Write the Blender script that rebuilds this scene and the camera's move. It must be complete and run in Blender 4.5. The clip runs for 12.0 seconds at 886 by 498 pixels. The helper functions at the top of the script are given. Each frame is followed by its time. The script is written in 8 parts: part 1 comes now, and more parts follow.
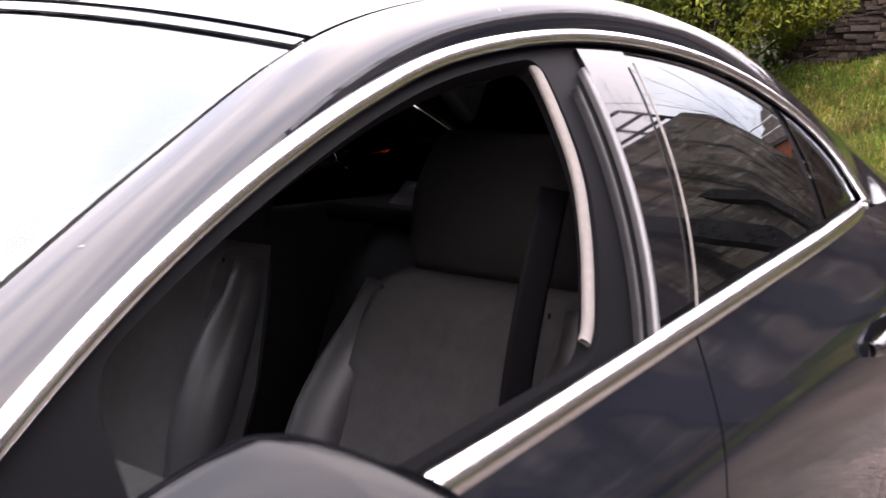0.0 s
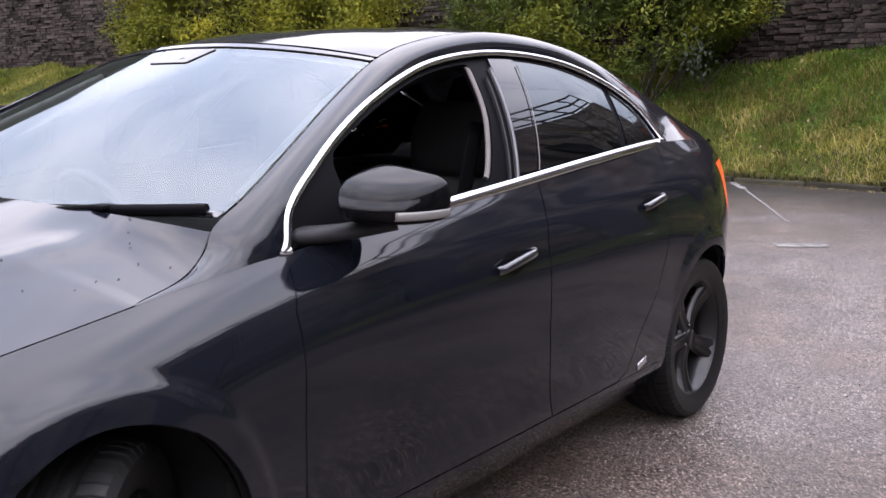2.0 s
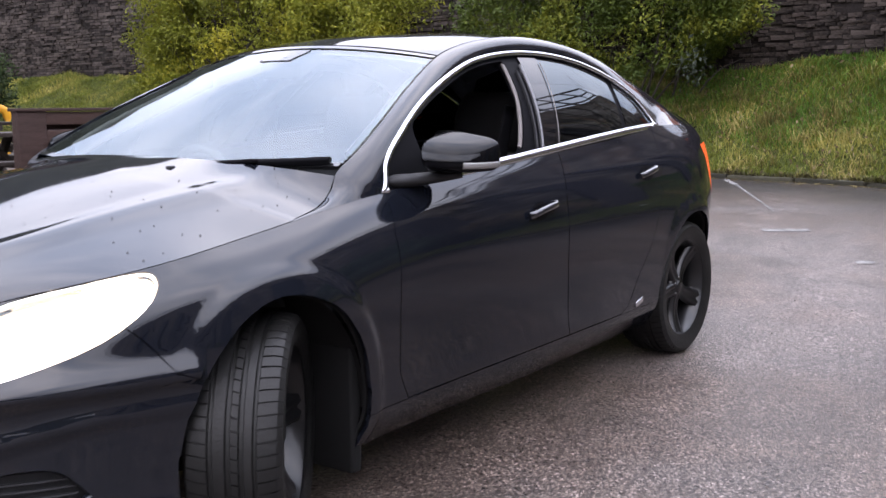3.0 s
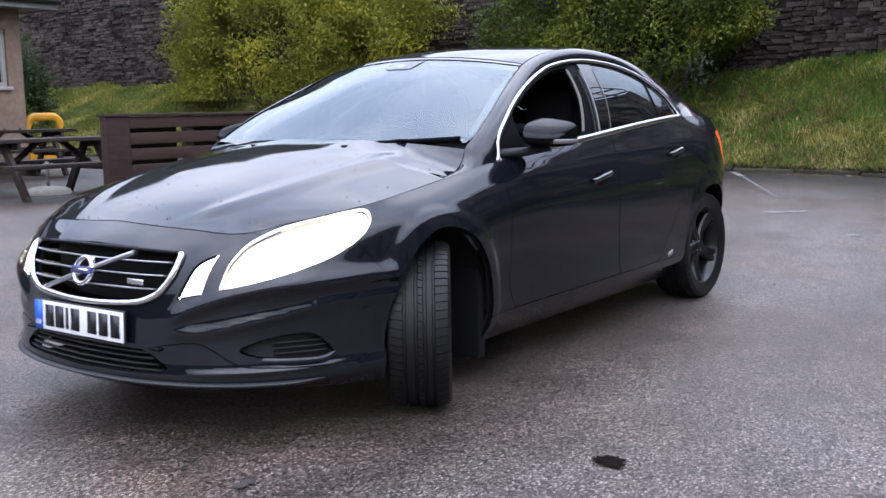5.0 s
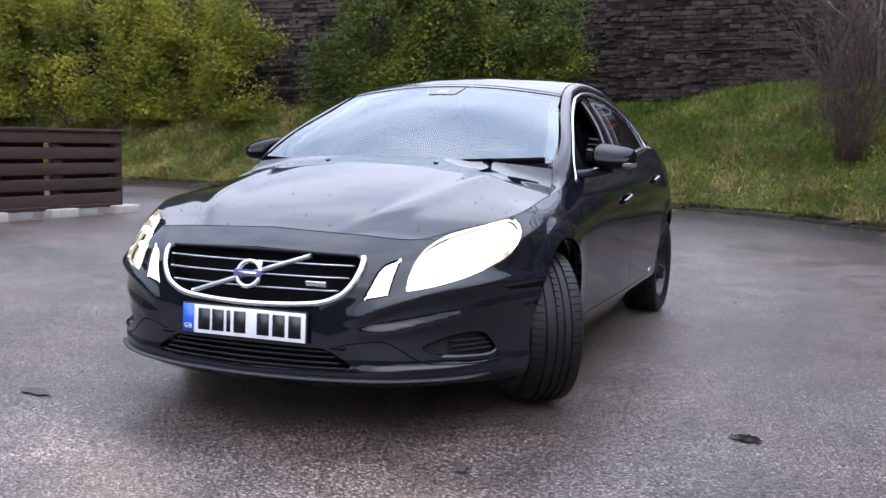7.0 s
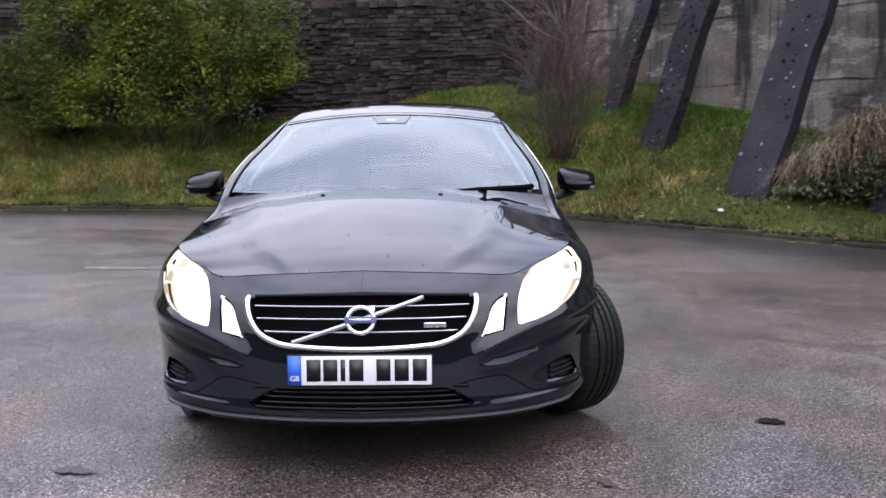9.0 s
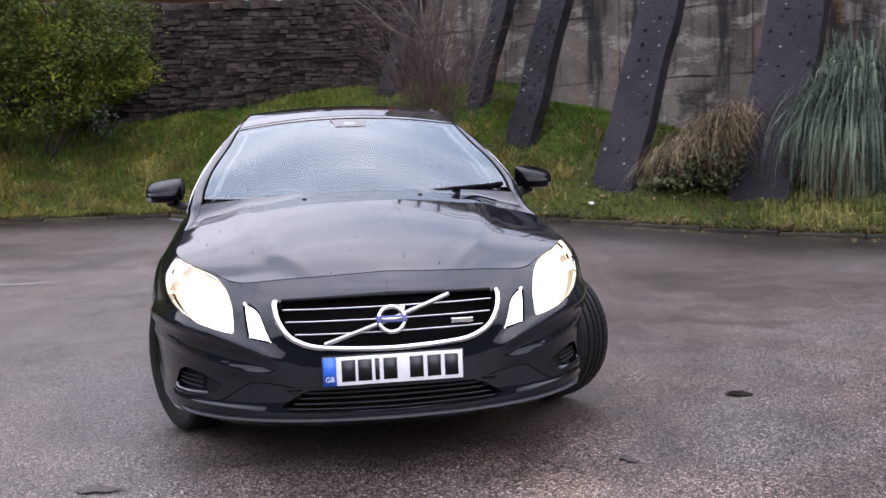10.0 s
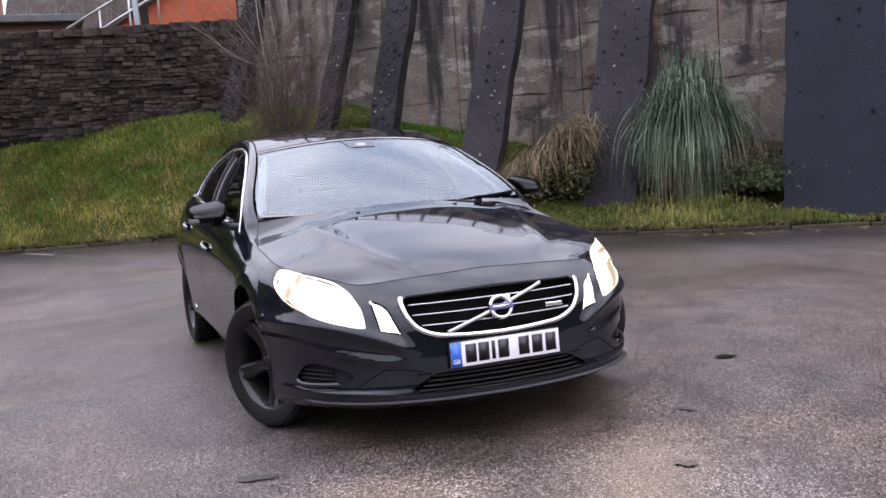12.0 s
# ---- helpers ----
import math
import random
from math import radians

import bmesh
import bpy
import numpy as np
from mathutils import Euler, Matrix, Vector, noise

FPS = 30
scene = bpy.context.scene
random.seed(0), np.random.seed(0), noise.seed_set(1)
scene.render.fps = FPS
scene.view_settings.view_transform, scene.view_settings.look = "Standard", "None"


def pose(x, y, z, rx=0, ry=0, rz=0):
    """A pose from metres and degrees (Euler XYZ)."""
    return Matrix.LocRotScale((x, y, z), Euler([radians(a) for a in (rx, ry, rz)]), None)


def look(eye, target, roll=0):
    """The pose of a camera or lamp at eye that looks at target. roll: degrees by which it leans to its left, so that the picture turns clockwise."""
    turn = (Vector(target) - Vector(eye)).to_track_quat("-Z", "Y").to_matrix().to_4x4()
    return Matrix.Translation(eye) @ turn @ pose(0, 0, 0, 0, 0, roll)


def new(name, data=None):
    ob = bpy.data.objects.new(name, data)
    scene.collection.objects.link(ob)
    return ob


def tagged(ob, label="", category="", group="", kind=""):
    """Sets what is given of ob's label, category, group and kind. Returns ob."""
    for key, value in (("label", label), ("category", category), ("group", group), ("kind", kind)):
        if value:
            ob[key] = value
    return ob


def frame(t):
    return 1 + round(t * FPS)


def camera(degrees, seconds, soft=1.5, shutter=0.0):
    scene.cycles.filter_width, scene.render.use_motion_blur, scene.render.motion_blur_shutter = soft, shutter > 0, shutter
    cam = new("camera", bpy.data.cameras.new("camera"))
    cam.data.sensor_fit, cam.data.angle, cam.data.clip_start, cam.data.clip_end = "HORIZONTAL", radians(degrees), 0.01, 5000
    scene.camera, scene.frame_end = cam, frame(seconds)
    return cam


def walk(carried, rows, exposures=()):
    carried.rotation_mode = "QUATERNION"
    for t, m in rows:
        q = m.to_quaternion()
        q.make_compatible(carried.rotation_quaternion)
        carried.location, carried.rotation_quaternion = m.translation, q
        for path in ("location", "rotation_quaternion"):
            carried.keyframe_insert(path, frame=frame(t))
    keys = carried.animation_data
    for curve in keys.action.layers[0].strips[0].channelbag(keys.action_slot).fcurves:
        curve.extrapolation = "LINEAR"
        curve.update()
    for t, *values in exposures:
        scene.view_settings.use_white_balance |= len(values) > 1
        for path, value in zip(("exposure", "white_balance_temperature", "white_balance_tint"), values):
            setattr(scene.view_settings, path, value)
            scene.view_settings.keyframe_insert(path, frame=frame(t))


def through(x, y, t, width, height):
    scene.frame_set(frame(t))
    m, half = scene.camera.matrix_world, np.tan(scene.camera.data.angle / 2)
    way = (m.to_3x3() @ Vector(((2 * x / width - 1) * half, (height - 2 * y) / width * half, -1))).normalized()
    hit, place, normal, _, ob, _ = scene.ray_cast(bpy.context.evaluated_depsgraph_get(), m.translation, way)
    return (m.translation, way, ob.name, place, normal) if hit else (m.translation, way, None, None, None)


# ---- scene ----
cam = camera(47.5, 12.0, shutter=0.35)
PATH = [
    (0, (0.97, 1.307, 1.307), (-0.609, 0.12, 0.994), 0.9),
    (0.5, (1.282, 1.545, 1.303), (-0.331, 0.398, 1.014), 0.6),
    (1, (1.646, 1.799, 1.262), (0.016, 0.675, 0.978), 0.5),
    (1.5, (2.007, 2.064, 1.266), (0.389, 0.927, 0.966), 0.4),
    (2, (2.305, 2.29, 1.261), (0.701, 1.135, 0.957), -0.1),
    (2.5, (2.713, 2.489, 1.216), (1.107, 1.334, 0.924), -0.1),
    (4.5, (4.03, 3.051, 1.171), (2.433, 1.88, 0.888), -1.2),
    (5, (4.328, 3.086, 1.153), (2.726, 1.92, 0.878), -1.1),
    (5.5, (4.617, 2.989, 1.123), (2.987, 1.86, 0.86), -0.8),
    (6, (4.874, 2.726, 1.112), (3.186, 1.682, 0.866), -0.3),
    (6.5, (5.075, 2.369, 1.085), (3.305, 1.464, 0.859), 0.6),
    (7, (5.328, 1.995, 1.104), (3.483, 1.253, 0.892), 1.1),
    (7.2, (5.347, 1.799, 1.109), (3.477, 1.122, 0.899), 1.1),
    (8.8, (5.779, 0.487, 1.251), (3.793, 0.387, 1.029), 0.1),
    (9, (5.797, 0.344, 1.256), (3.809, 0.317, 1.041), -0.6),
    (9.5, (5.838, -0.045, 1.261), (3.857, 0.116, 1.044), -1.3),
    (10, (5.873, -0.388, 1.275), (3.911, -0.072, 1.054), -1.9),
    (10.5, (5.92, -0.754, 1.289), (3.986, -0.295, 1.071), -2.5),
    (11, (5.981, -1.123, 1.307), (4.078, -0.544, 1.099), -3.2),
    (11.5, (6.021, -1.479, 1.317), (4.147, -0.809, 1.117), -3.7),
    (12, (6.136, -1.807, 1.317), (4.288, -1.069, 1.115), -4.0),
]
EXPOSURES = [(0, 1.12, 8300, 30), (0.3, 0.72, 7900, 29), (0.8, 0.32, 7500, 28), (1.5, 0.22, 7300, 27), (2.5, 0.32, 7200, 26), (4.5, 0.05, 6450, 21), (7, -0.12, 6450, 22), (9.5, -0.16, 6850, 25), (12, -0.13, 7050, 27)]
walk(cam, [(t, look(eye, target, roll)) for t, eye, target, roll in PATH], EXPOSURES)

# ---- world, sun, exposure ----
world = bpy.data.worlds.new("world")
scene.world = world
world.use_nodes = True
wn, wl = world.node_tree.nodes, world.node_tree.links
wn.clear()
w_out = wn.new("ShaderNodeOutputWorld")
w_bg = wn.new("ShaderNodeBackground")
w_sky = wn.new("ShaderNodeTexSky")
w_sky.sky_type, w_sky.sun_disc = "NISHITA", False
w_sky.sun_elevation, w_sky.sun_rotation = radians(28), radians(60)
w_sky.air_density, w_sky.dust_density = 1.0, 3.0
w_hsv = wn.new("ShaderNodeHueSaturation")
w_hsv.inputs["Saturation"].default_value = 0.28
w_co = wn.new("ShaderNodeTexCoord")
w_map = wn.new("ShaderNodeMapping")
w_map.inputs["Scale"].default_value = (1.0, 1.0, 2.6)
w_noise = wn.new("ShaderNodeTexNoise")
w_noise.inputs["Scale"].default_value, w_noise.inputs["Detail"].default_value = 2.2, 5.0
w_ramp = wn.new("ShaderNodeValToRGB")
w_ramp.color_ramp.elements[0].position, w_ramp.color_ramp.elements[0].color = 0.34, (7.2, 9.15, 12.0, 1)
w_ramp.color_ramp.elements[1].position, w_ramp.color_ramp.elements[1].color = 0.66, (13.6, 15.4, 17.7, 1)
w_mix = wn.new("ShaderNodeMix")
w_mix.data_type = "RGBA"
w_mix.inputs[0].default_value = 0.85
wl.new(w_sky.outputs[0], w_hsv.inputs["Color"])
wl.new(w_co.outputs["Generated"], w_map.inputs[0])
wl.new(w_map.outputs[0], w_noise.inputs["Vector"])
wl.new(w_noise.outputs["Fac"], w_ramp.inputs[0])
wl.new(w_hsv.outputs[0], w_mix.inputs["A"])
wl.new(w_ramp.outputs[0], w_mix.inputs["B"])
# an overcast sky is about three times as bright overhead as at the horizon
w_sep = wn.new("ShaderNodeSeparateXYZ")
w_lift = wn.new("ShaderNodeMapRange")
w_lift.inputs["To Min"].default_value, w_lift.inputs["To Max"].default_value = 0.24, 1.6
w_mul = wn.new("ShaderNodeMix")
w_mul.data_type, w_mul.blend_type = "RGBA", "MULTIPLY"
w_mul.inputs[0].default_value = 1.0
wl.new(w_co.outputs["Generated"], w_sep.inputs[0])
wl.new(w_sep.outputs["Z"], w_lift.inputs["Value"])
wl.new(w_mix.outputs["Result"], w_mul.inputs["A"])
wl.new(w_lift.outputs[0], w_mul.inputs["B"])
wl.new(w_mul.outputs["Result"], w_bg.inputs["Color"])
w_bg.inputs["Strength"].default_value = 0.27
wl.new(w_bg.outputs[0], w_out.inputs[0])
sun_data = bpy.data.lights.new("sun", "SUN")
sun_data.energy, sun_data.angle, sun_data.color = 0.5, radians(60), (1.0, 0.95, 0.88)
sun = new("sun", sun_data)
sun.matrix_world = look((10, 4, 12), (0, 0, 0))

# dipped beams of the two headlamps
for lamp_y in (.66, -.66):
    beam_data = bpy.data.lights.new("headlamp_beam", "SPOT")
    beam_data.energy, beam_data.spot_size, beam_data.spot_blend, beam_data.color = 35, radians(130), 1.0, (1.0, 0.84, 0.62)
    beam_data.shadow_soft_size = 0.05
    beam = new("headlamp_beam", beam_data)
    beam.matrix_world = look((2.13, lamp_y, .66), (5.0, lamp_y * 1.1, .1))

# ---- materials ----


def material(name):
    m = bpy.data.materials.new(name)
    m.use_nodes = True
    return m, m.node_tree.nodes, m.node_tree.links, m.node_tree.nodes["Principled BSDF"]


def varied(name, dark, light, scale, rough=0.8, bump=0.3, bump_scale=None, fine=None, metallic=0.0, spread=(0.3, 0.7), coat=0.0, distance=0.01, stretch=None, random_amount=0.0, island=False):
    """Colour between two tones by noise at two scales, with bump; each object or island may differ a little."""
    m, n, l, b = material(name)
    co = n.new("ShaderNodeTexCoord")
    vec = co.outputs["Object"]
    if stretch:
        mp = n.new("ShaderNodeMapping")
        mp.inputs["Scale"].default_value = stretch
        l.new(vec, mp.inputs[0])
        vec = mp.outputs[0]
    a = n.new("ShaderNodeTexNoise")
    a.inputs["Scale"].default_value, a.inputs["Detail"].default_value = scale, 6
    l.new(vec, a.inputs["Vector"])
    c = n.new("ShaderNodeTexNoise")
    c.inputs["Scale"].default_value, c.inputs["Detail"].default_value = fine or scale * 9, 4
    l.new(vec, c.inputs["Vector"])
    mixv = n.new("ShaderNodeMath")
    mixv.operation = "MULTIPLY_ADD"
    l.new(c.outputs["Fac"], mixv.inputs[0])
    mixv.inputs[1].default_value = 0.45
    half = n.new("ShaderNodeMath")
    half.operation = "MULTIPLY"
    half.inputs[1].default_value = 0.55
    l.new(a.outputs["Fac"], half.inputs[0])
    l.new(half.outputs[0], mixv.inputs[2])
    value = mixv.outputs[0]
    if random_amount:
        if island:
            r = n.new("ShaderNodeNewGeometry").outputs["Random Per Island"]
        else:
            r = n.new("ShaderNodeObjectInfo").outputs["Random"]
        ra = n.new("ShaderNodeMath")
        ra.operation = "MULTIPLY_ADD"
        l.new(r, ra.inputs[0])
        ra.inputs[1].default_value = random_amount
        sh = n.new("ShaderNodeMath")
        sh.operation = "ADD"
        sh.inputs[1].default_value = -random_amount / 2
        l.new(value, sh.inputs[0])
        l.new(sh.outputs[0], ra.inputs[2])
        value = ra.outputs[0]
    ramp = n.new("ShaderNodeValToRGB")
    ramp.color_ramp.elements[0].position, ramp.color_ramp.elements[0].color = spread[0], (*dark, 1)
    ramp.color_ramp.elements[1].position, ramp.color_ramp.elements[1].color = spread[1], (*light, 1)
    l.new(value, ramp.inputs[0])
    l.new(ramp.outputs[0], b.inputs["Base Color"])
    b.inputs["Roughness"].default_value, b.inputs["Metallic"].default_value = rough, metallic
    b.inputs["Coat Weight"].default_value = coat
    if bump:
        bp = n.new("ShaderNodeBump")
        bp.inputs["Strength"].default_value, bp.inputs["Distance"].default_value = bump, distance
        src = c
        if bump_scale:
            src = n.new("ShaderNodeTexNoise")
            src.inputs["Scale"].default_value, src.inputs["Detail"].default_value = bump_scale, 4
            l.new(vec, src.inputs["Vector"])
        l.new(src.outputs["Fac"], bp.inputs["Height"])
        l.new(bp.outputs[0], b.inputs["Normal"])
    return m


def plain(name, colour, rough=0.5, metallic=0.0, coat=0.0, emit=None, strength=0.0, spec=0.5):
    m, n, l, b = material(name)
    b.inputs["Specular IOR Level"].default_value = spec
    b.inputs["Base Color"].default_value = (*colour, 1)
    b.inputs["Roughness"].default_value, b.inputs["Metallic"].default_value = rough, metallic
    b.inputs["Coat Weight"].default_value = coat
    if emit:
        b.inputs["Emission Color"].default_value = (*emit, 1)
        b.inputs["Emission Strength"].default_value = strength
    return m


def glass(name, tint, ior=1.5, rough=0.0):
    """A thin pane: clear gloss over a tinted see-through sheet."""
    m, n, l, b = material(name)
    n.remove(b)
    tr, gl, mx, fr = n.new("ShaderNodeBsdfTransparent"), n.new("ShaderNodeBsdfGlossy"), n.new("ShaderNodeMixShader"), n.new("ShaderNodeFresnel")
    tr.inputs[0].default_value = (*tint, 1)
    gl.inputs["Roughness"].default_value = rough
    gl.inputs["Color"].default_value = (0.86, 0.95, 1.0, 1)
    fr.inputs["IOR"].default_value = ior
    l.new(fr.outputs[0], mx.inputs[0])
    l.new(tr.outputs[0], mx.inputs[1])
    l.new(gl.outputs[0], mx.inputs[2])
    l.new(mx.outputs[0], n["Material Output"].inputs[0])
    return m


def paint_material():
    """Black metallic car paint under a clear coat, with a film of fine dirt and dried drops."""
    m, n, l, b = material("black_car_paint")
    b.inputs["Base Color"].default_value = (0.0048, 0.0058, 0.0088, 1)
    b.inputs["Metallic"].default_value, b.inputs["Roughness"].default_value = 0.0, 0.5
    b.inputs["Specular IOR Level"].default_value = 0.0
    b.inputs["Coat Weight"].default_value, b.inputs["Coat IOR"].default_value = 1.0, 1.5
    co = n.new("ShaderNodeTexCoord")
    film = n.new("ShaderNodeTexNoise")
    film.inputs["Scale"].default_value, film.inputs["Detail"].default_value = 2.5, 7
    l.new(co.outputs["Object"], film.inputs["Vector"])
    rr = n.new("ShaderNodeMapRange")
    rr.inputs["From Min"].default_value, rr.inputs["From Max"].default_value = 0.3, 0.75
    rr.inputs["To Min"].default_value, rr.inputs["To Max"].default_value = 0.02, 0.09
    l.new(film.outputs["Fac"], rr.inputs["Value"])
    l.new(rr.outputs[0], b.inputs["Coat Roughness"])
    drops = n.new("ShaderNodeTexVoronoi")
    drops.inputs["Scale"].default_value = 38
    l.new(co.outputs["Object"], drops.inputs["Vector"])
    lim = n.new("ShaderNodeMapRange")
    lim.inputs["From Min"].default_value, lim.inputs["From Max"].default_value = 0.10, 0.05
    l.new(drops.outputs["Distance"], lim.inputs["Value"])
    pick = n.new("ShaderNodeMath")
    pick.operation = "GREATER_THAN"
    pick.inputs[1].default_value = 0.86
    l.new(drops.outputs["Color"], pick.inputs[0])
    both = n.new("ShaderNodeMath")
    both.operation = "MULTIPLY"
    l.new(lim.outputs[0], both.inputs[0])
    l.new(pick.outputs[0], both.inputs[1])
    bp = n.new("ShaderNodeBump")
    bp.inputs["Strength"].default_value, bp.inputs["Distance"].default_value = 0.6, 0.002
    l.new(both.outputs[0], bp.inputs["Height"])
    l.new(bp.outputs[0], b.inputs["Coat Normal"])
    return m


PAINT = paint_material()
CAP_PAINT = paint_material()
CAP_PAINT.name = "black_mirror_paint"
CAP_PAINT.node_tree.nodes["Principled BSDF"].inputs["Coat Weight"].default_value = 0.36
CAP_PAINT.node_tree.nodes["Principled BSDF"].inputs["Base Color"].default_value = (0.003, 0.0032, 0.004, 1)
CHROME = plain("satin_chrome", (0.72, 0.72, 0.74), 0.18, 1.0)
BLACK_PLASTIC = varied("black_plastic", (0.012, 0.012, 0.013), (0.022, 0.022, 0.024), 30, 0.5, 0.15)
BLACK_PLASTIC.node_tree.nodes["Principled BSDF"].inputs["Specular IOR Level"].default_value = 0.2
GLOSS_BLACK = plain("gloss_black", (0.005, 0.005, 0.006), 0.15, 0.0, 0.0, spec=0.08)
POST_GLOSS = plain("polished_black", (0.004, 0.004, 0.005), 0.03, 0.0, 0.0, spec=0.4)
POST_EDGE = plain("satin_post_edge", (0.09, 0.09, 0.095), 0.35, 0.4)
SENSOR_FRIT = plain("sensor_frit", (0.008, 0.008, 0.009), 0.10, spec=0.75)
SEAL = plain("rubber_seal", (0.005, 0.005, 0.006), 0.6, spec=0.03)
DARK = plain("dark_cavity", (0.006, 0.006, 0.006), 0.9)
WINDSCREEN = glass("windscreen_glass", (0.70, 0.76, 0.76), 1.92)
FRIT = plain("black_screen_border", (0.008, 0.008, 0.009), 0.04, spec=0.5)
FRIT.node_tree.nodes["Principled BSDF"].inputs["IOR"].default_value = 1.92
PRIVACY = glass("privacy_glass", (0.045, 0.045, 0.05), 1.48)
LENS = glass("lamp_lens", (0.9, 0.9, 0.9), 1.5)
DARK.node_tree.nodes["Principled BSDF"].inputs["Specular IOR Level"].default_value = 0.2
TYRE = varied("tyre_rubber", (0.004, 0.004, 0.004), (0.010, 0.0098, 0.0095), 14, 0.5, 0.2)
TYRE.node_tree.nodes["Principled BSDF"].inputs["Specular IOR Level"].default_value = 0.25
RIM = plain("black_alloy", (0.006, 0.006, 0.0065), 0.3, 0.0, 0.25, spec=0.25)
DISC = plain("brake_disc", (0.10, 0.097, 0.094), 0.45, 1.0)
SEAT_CLOTH = varied("charcoal_seat_cloth", (0.034, 0.035, 0.039), (0.055, 0.056, 0.061), 40, 0.9, 0.4, 600)
SEAT_LEATHER = varied("black_seat_leather", (0.029, 0.030, 0.034), (0.047, 0.048, 0.053), 25, 0.40, 0.12, 600)
HEAD_CLOTH = varied("black_headrest_cloth", (0.006, 0.006, 0.007), (0.012, 0.012, 0.013), 40, 0.9, 0.3, 600)
TRIM_GREY = varied("pale_door_trim", (0.10, 0.09, 0.086), (0.14, 0.125, 0.118), 12, 0.8, 0.2)
HEADLINER = plain("headliner", (0.46, 0.47, 0.46), 0.9)
DASH = varied("dash_plastic", (0.02, 0.021, 0.023), (0.035, 0.036, 0.038), 60, 0.7, 0.3)
# both reflectors emit light, standing in for the glare the bulbs throw on them
HEAD_GLOW = plain("headlamp_reflector", (0.9, 0.88, 0.85), 0.25, 0.9, 0.0, (1.0, 0.86, 0.62), 1.0)
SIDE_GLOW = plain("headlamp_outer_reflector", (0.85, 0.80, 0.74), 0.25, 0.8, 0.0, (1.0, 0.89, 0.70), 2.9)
DRL_GLOW = plain("daytime_lamp", (0.9, 0.9, 0.9), 0.3, 0.0, 0.0, (1.0, 0.97, 0.92), 3.0)
SATIN = plain("satin_silver", (0.46, 0.46, 0.47), 0.28, 1.0)
BULB = plain("lamp_bulb", (0.9, 0.9, 0.9), 0.4, 0.0, 0.0, (1.0, 0.88, 0.66), 24.0)
TAIL_RED = plain("tail_lamp_red", (0.5, 0.02, 0.01), 0.2, 0.0, 0.5, (1.0, 0.12, 0.03), 1.2)
CLEAR_IND = plain("indicator_lens", (0.20, 0.195, 0.19), 0.22, 0.3, 0.6)



# ---- curves and surfaces ----


def spline(points, closed=False):
    """A smooth curve through a few points, by chord length; gives a function of 0..1."""
    p = np.array(points, float)
    t = np.concatenate([[0], np.cumsum(np.sqrt(np.linalg.norm(np.diff(p, axis=0), axis=1)))])
    t = t / t[-1]
    m = np.zeros_like(p)
    dd = np.diff(p, axis=0) / np.diff(t)[:, None]
    h = np.diff(t)
    m[0], m[-1] = dd[0], dd[-1]
    for i in range(1, len(p) - 1):
        m[i] = (dd[i - 1] * h[i] + dd[i] * h[i - 1]) / (h[i] + h[i - 1])

    def f(u):
        u = np.clip(np.atleast_1d(np.asarray(u, float)), 0, 1)
        k = np.clip(np.searchsorted(t, u, side="right") - 1, 0, len(t) - 2)
        w = t[k + 1] - t[k]
        s = ((u - t[k]) / w)[:, None]
        w = w[:, None]
        return (2 * s**3 - 3 * s**2 + 1) * p[k] + (s**3 - 2 * s**2 + s) * w * m[k] + (-2 * s**3 + 3 * s**2) * p[k + 1] + (s**3 - s**2) * w * m[k + 1]

    return f


def table(xs, ys):
    """A smooth value through a few knots."""
    f = spline([(x, y) for x, y in zip(xs, ys)])
    g = f(np.linspace(0, 1, 600))
    return lambda x: np.interp(x, *(g.T if xs[-1] > xs[0] else g[::-1].T))


def blur(a, k, axis):
    w = np.exp(-np.linspace(-2, 2, 2 * k + 1) ** 2)
    w /= w.sum()
    pad = [(0, 0)] * a.ndim
    pad[axis] = (k, k)
    q = np.pad(a, pad, mode="reflect", reflect_type="odd")
    return np.apply_along_axis(lambda r: np.convolve(r, w, mode="valid"), axis, q)


# The car's lower body: a plan outline with sections that step in from it. x ahead, y to the car's left, z up.
PLAN = spline([(2.29, -0.02), (2.29, 0.02), (2.265, 0.30), (2.175, 0.55), (1.99, 0.755), (1.70, 0.872), (1.35, 0.925), (0.85, 0.932), (0.0, 0.932), (-1.0, 0.918), (-1.4, 0.900), (-1.6, 0.868), (-1.85, 0.785), (-2.10, 0.655), (-2.26, 0.46), (-2.34, 0.22), (-2.36, 0.02), (-2.36, -0.02)])
_u = np.linspace(0, 1, 4001)
_p = PLAN(_u)
_len = np.concatenate([[0], np.cumsum(np.linalg.norm(np.diff(_p, axis=0), axis=1))])
_s0 = np.interp(0.0, _p[:2000, 1], _len[:2000])
_s1 = _len[-1] - _s0
NS, NV = 900, 121
S_AXIS = np.linspace(_s0, _s1, NS)
_px, _py = np.interp(S_AXIS, _len, _p[:, 0]), np.interp(S_AXIS, _len, _p[:, 1])
_tx, _ty = np.gradient(_px), np.gradient(_py)
_tl = np.hypot(_tx, _ty)
PLAN_X, PLAN_Y, PLAN_NX, PLAN_NY = _px, _py, _ty / _tl, -_tx / _tl


def s_at_x(x):
    k = NS // 6
    return float(np.interp(-x, -PLAN_X[k:-k], S_AXIS[k:-k]))


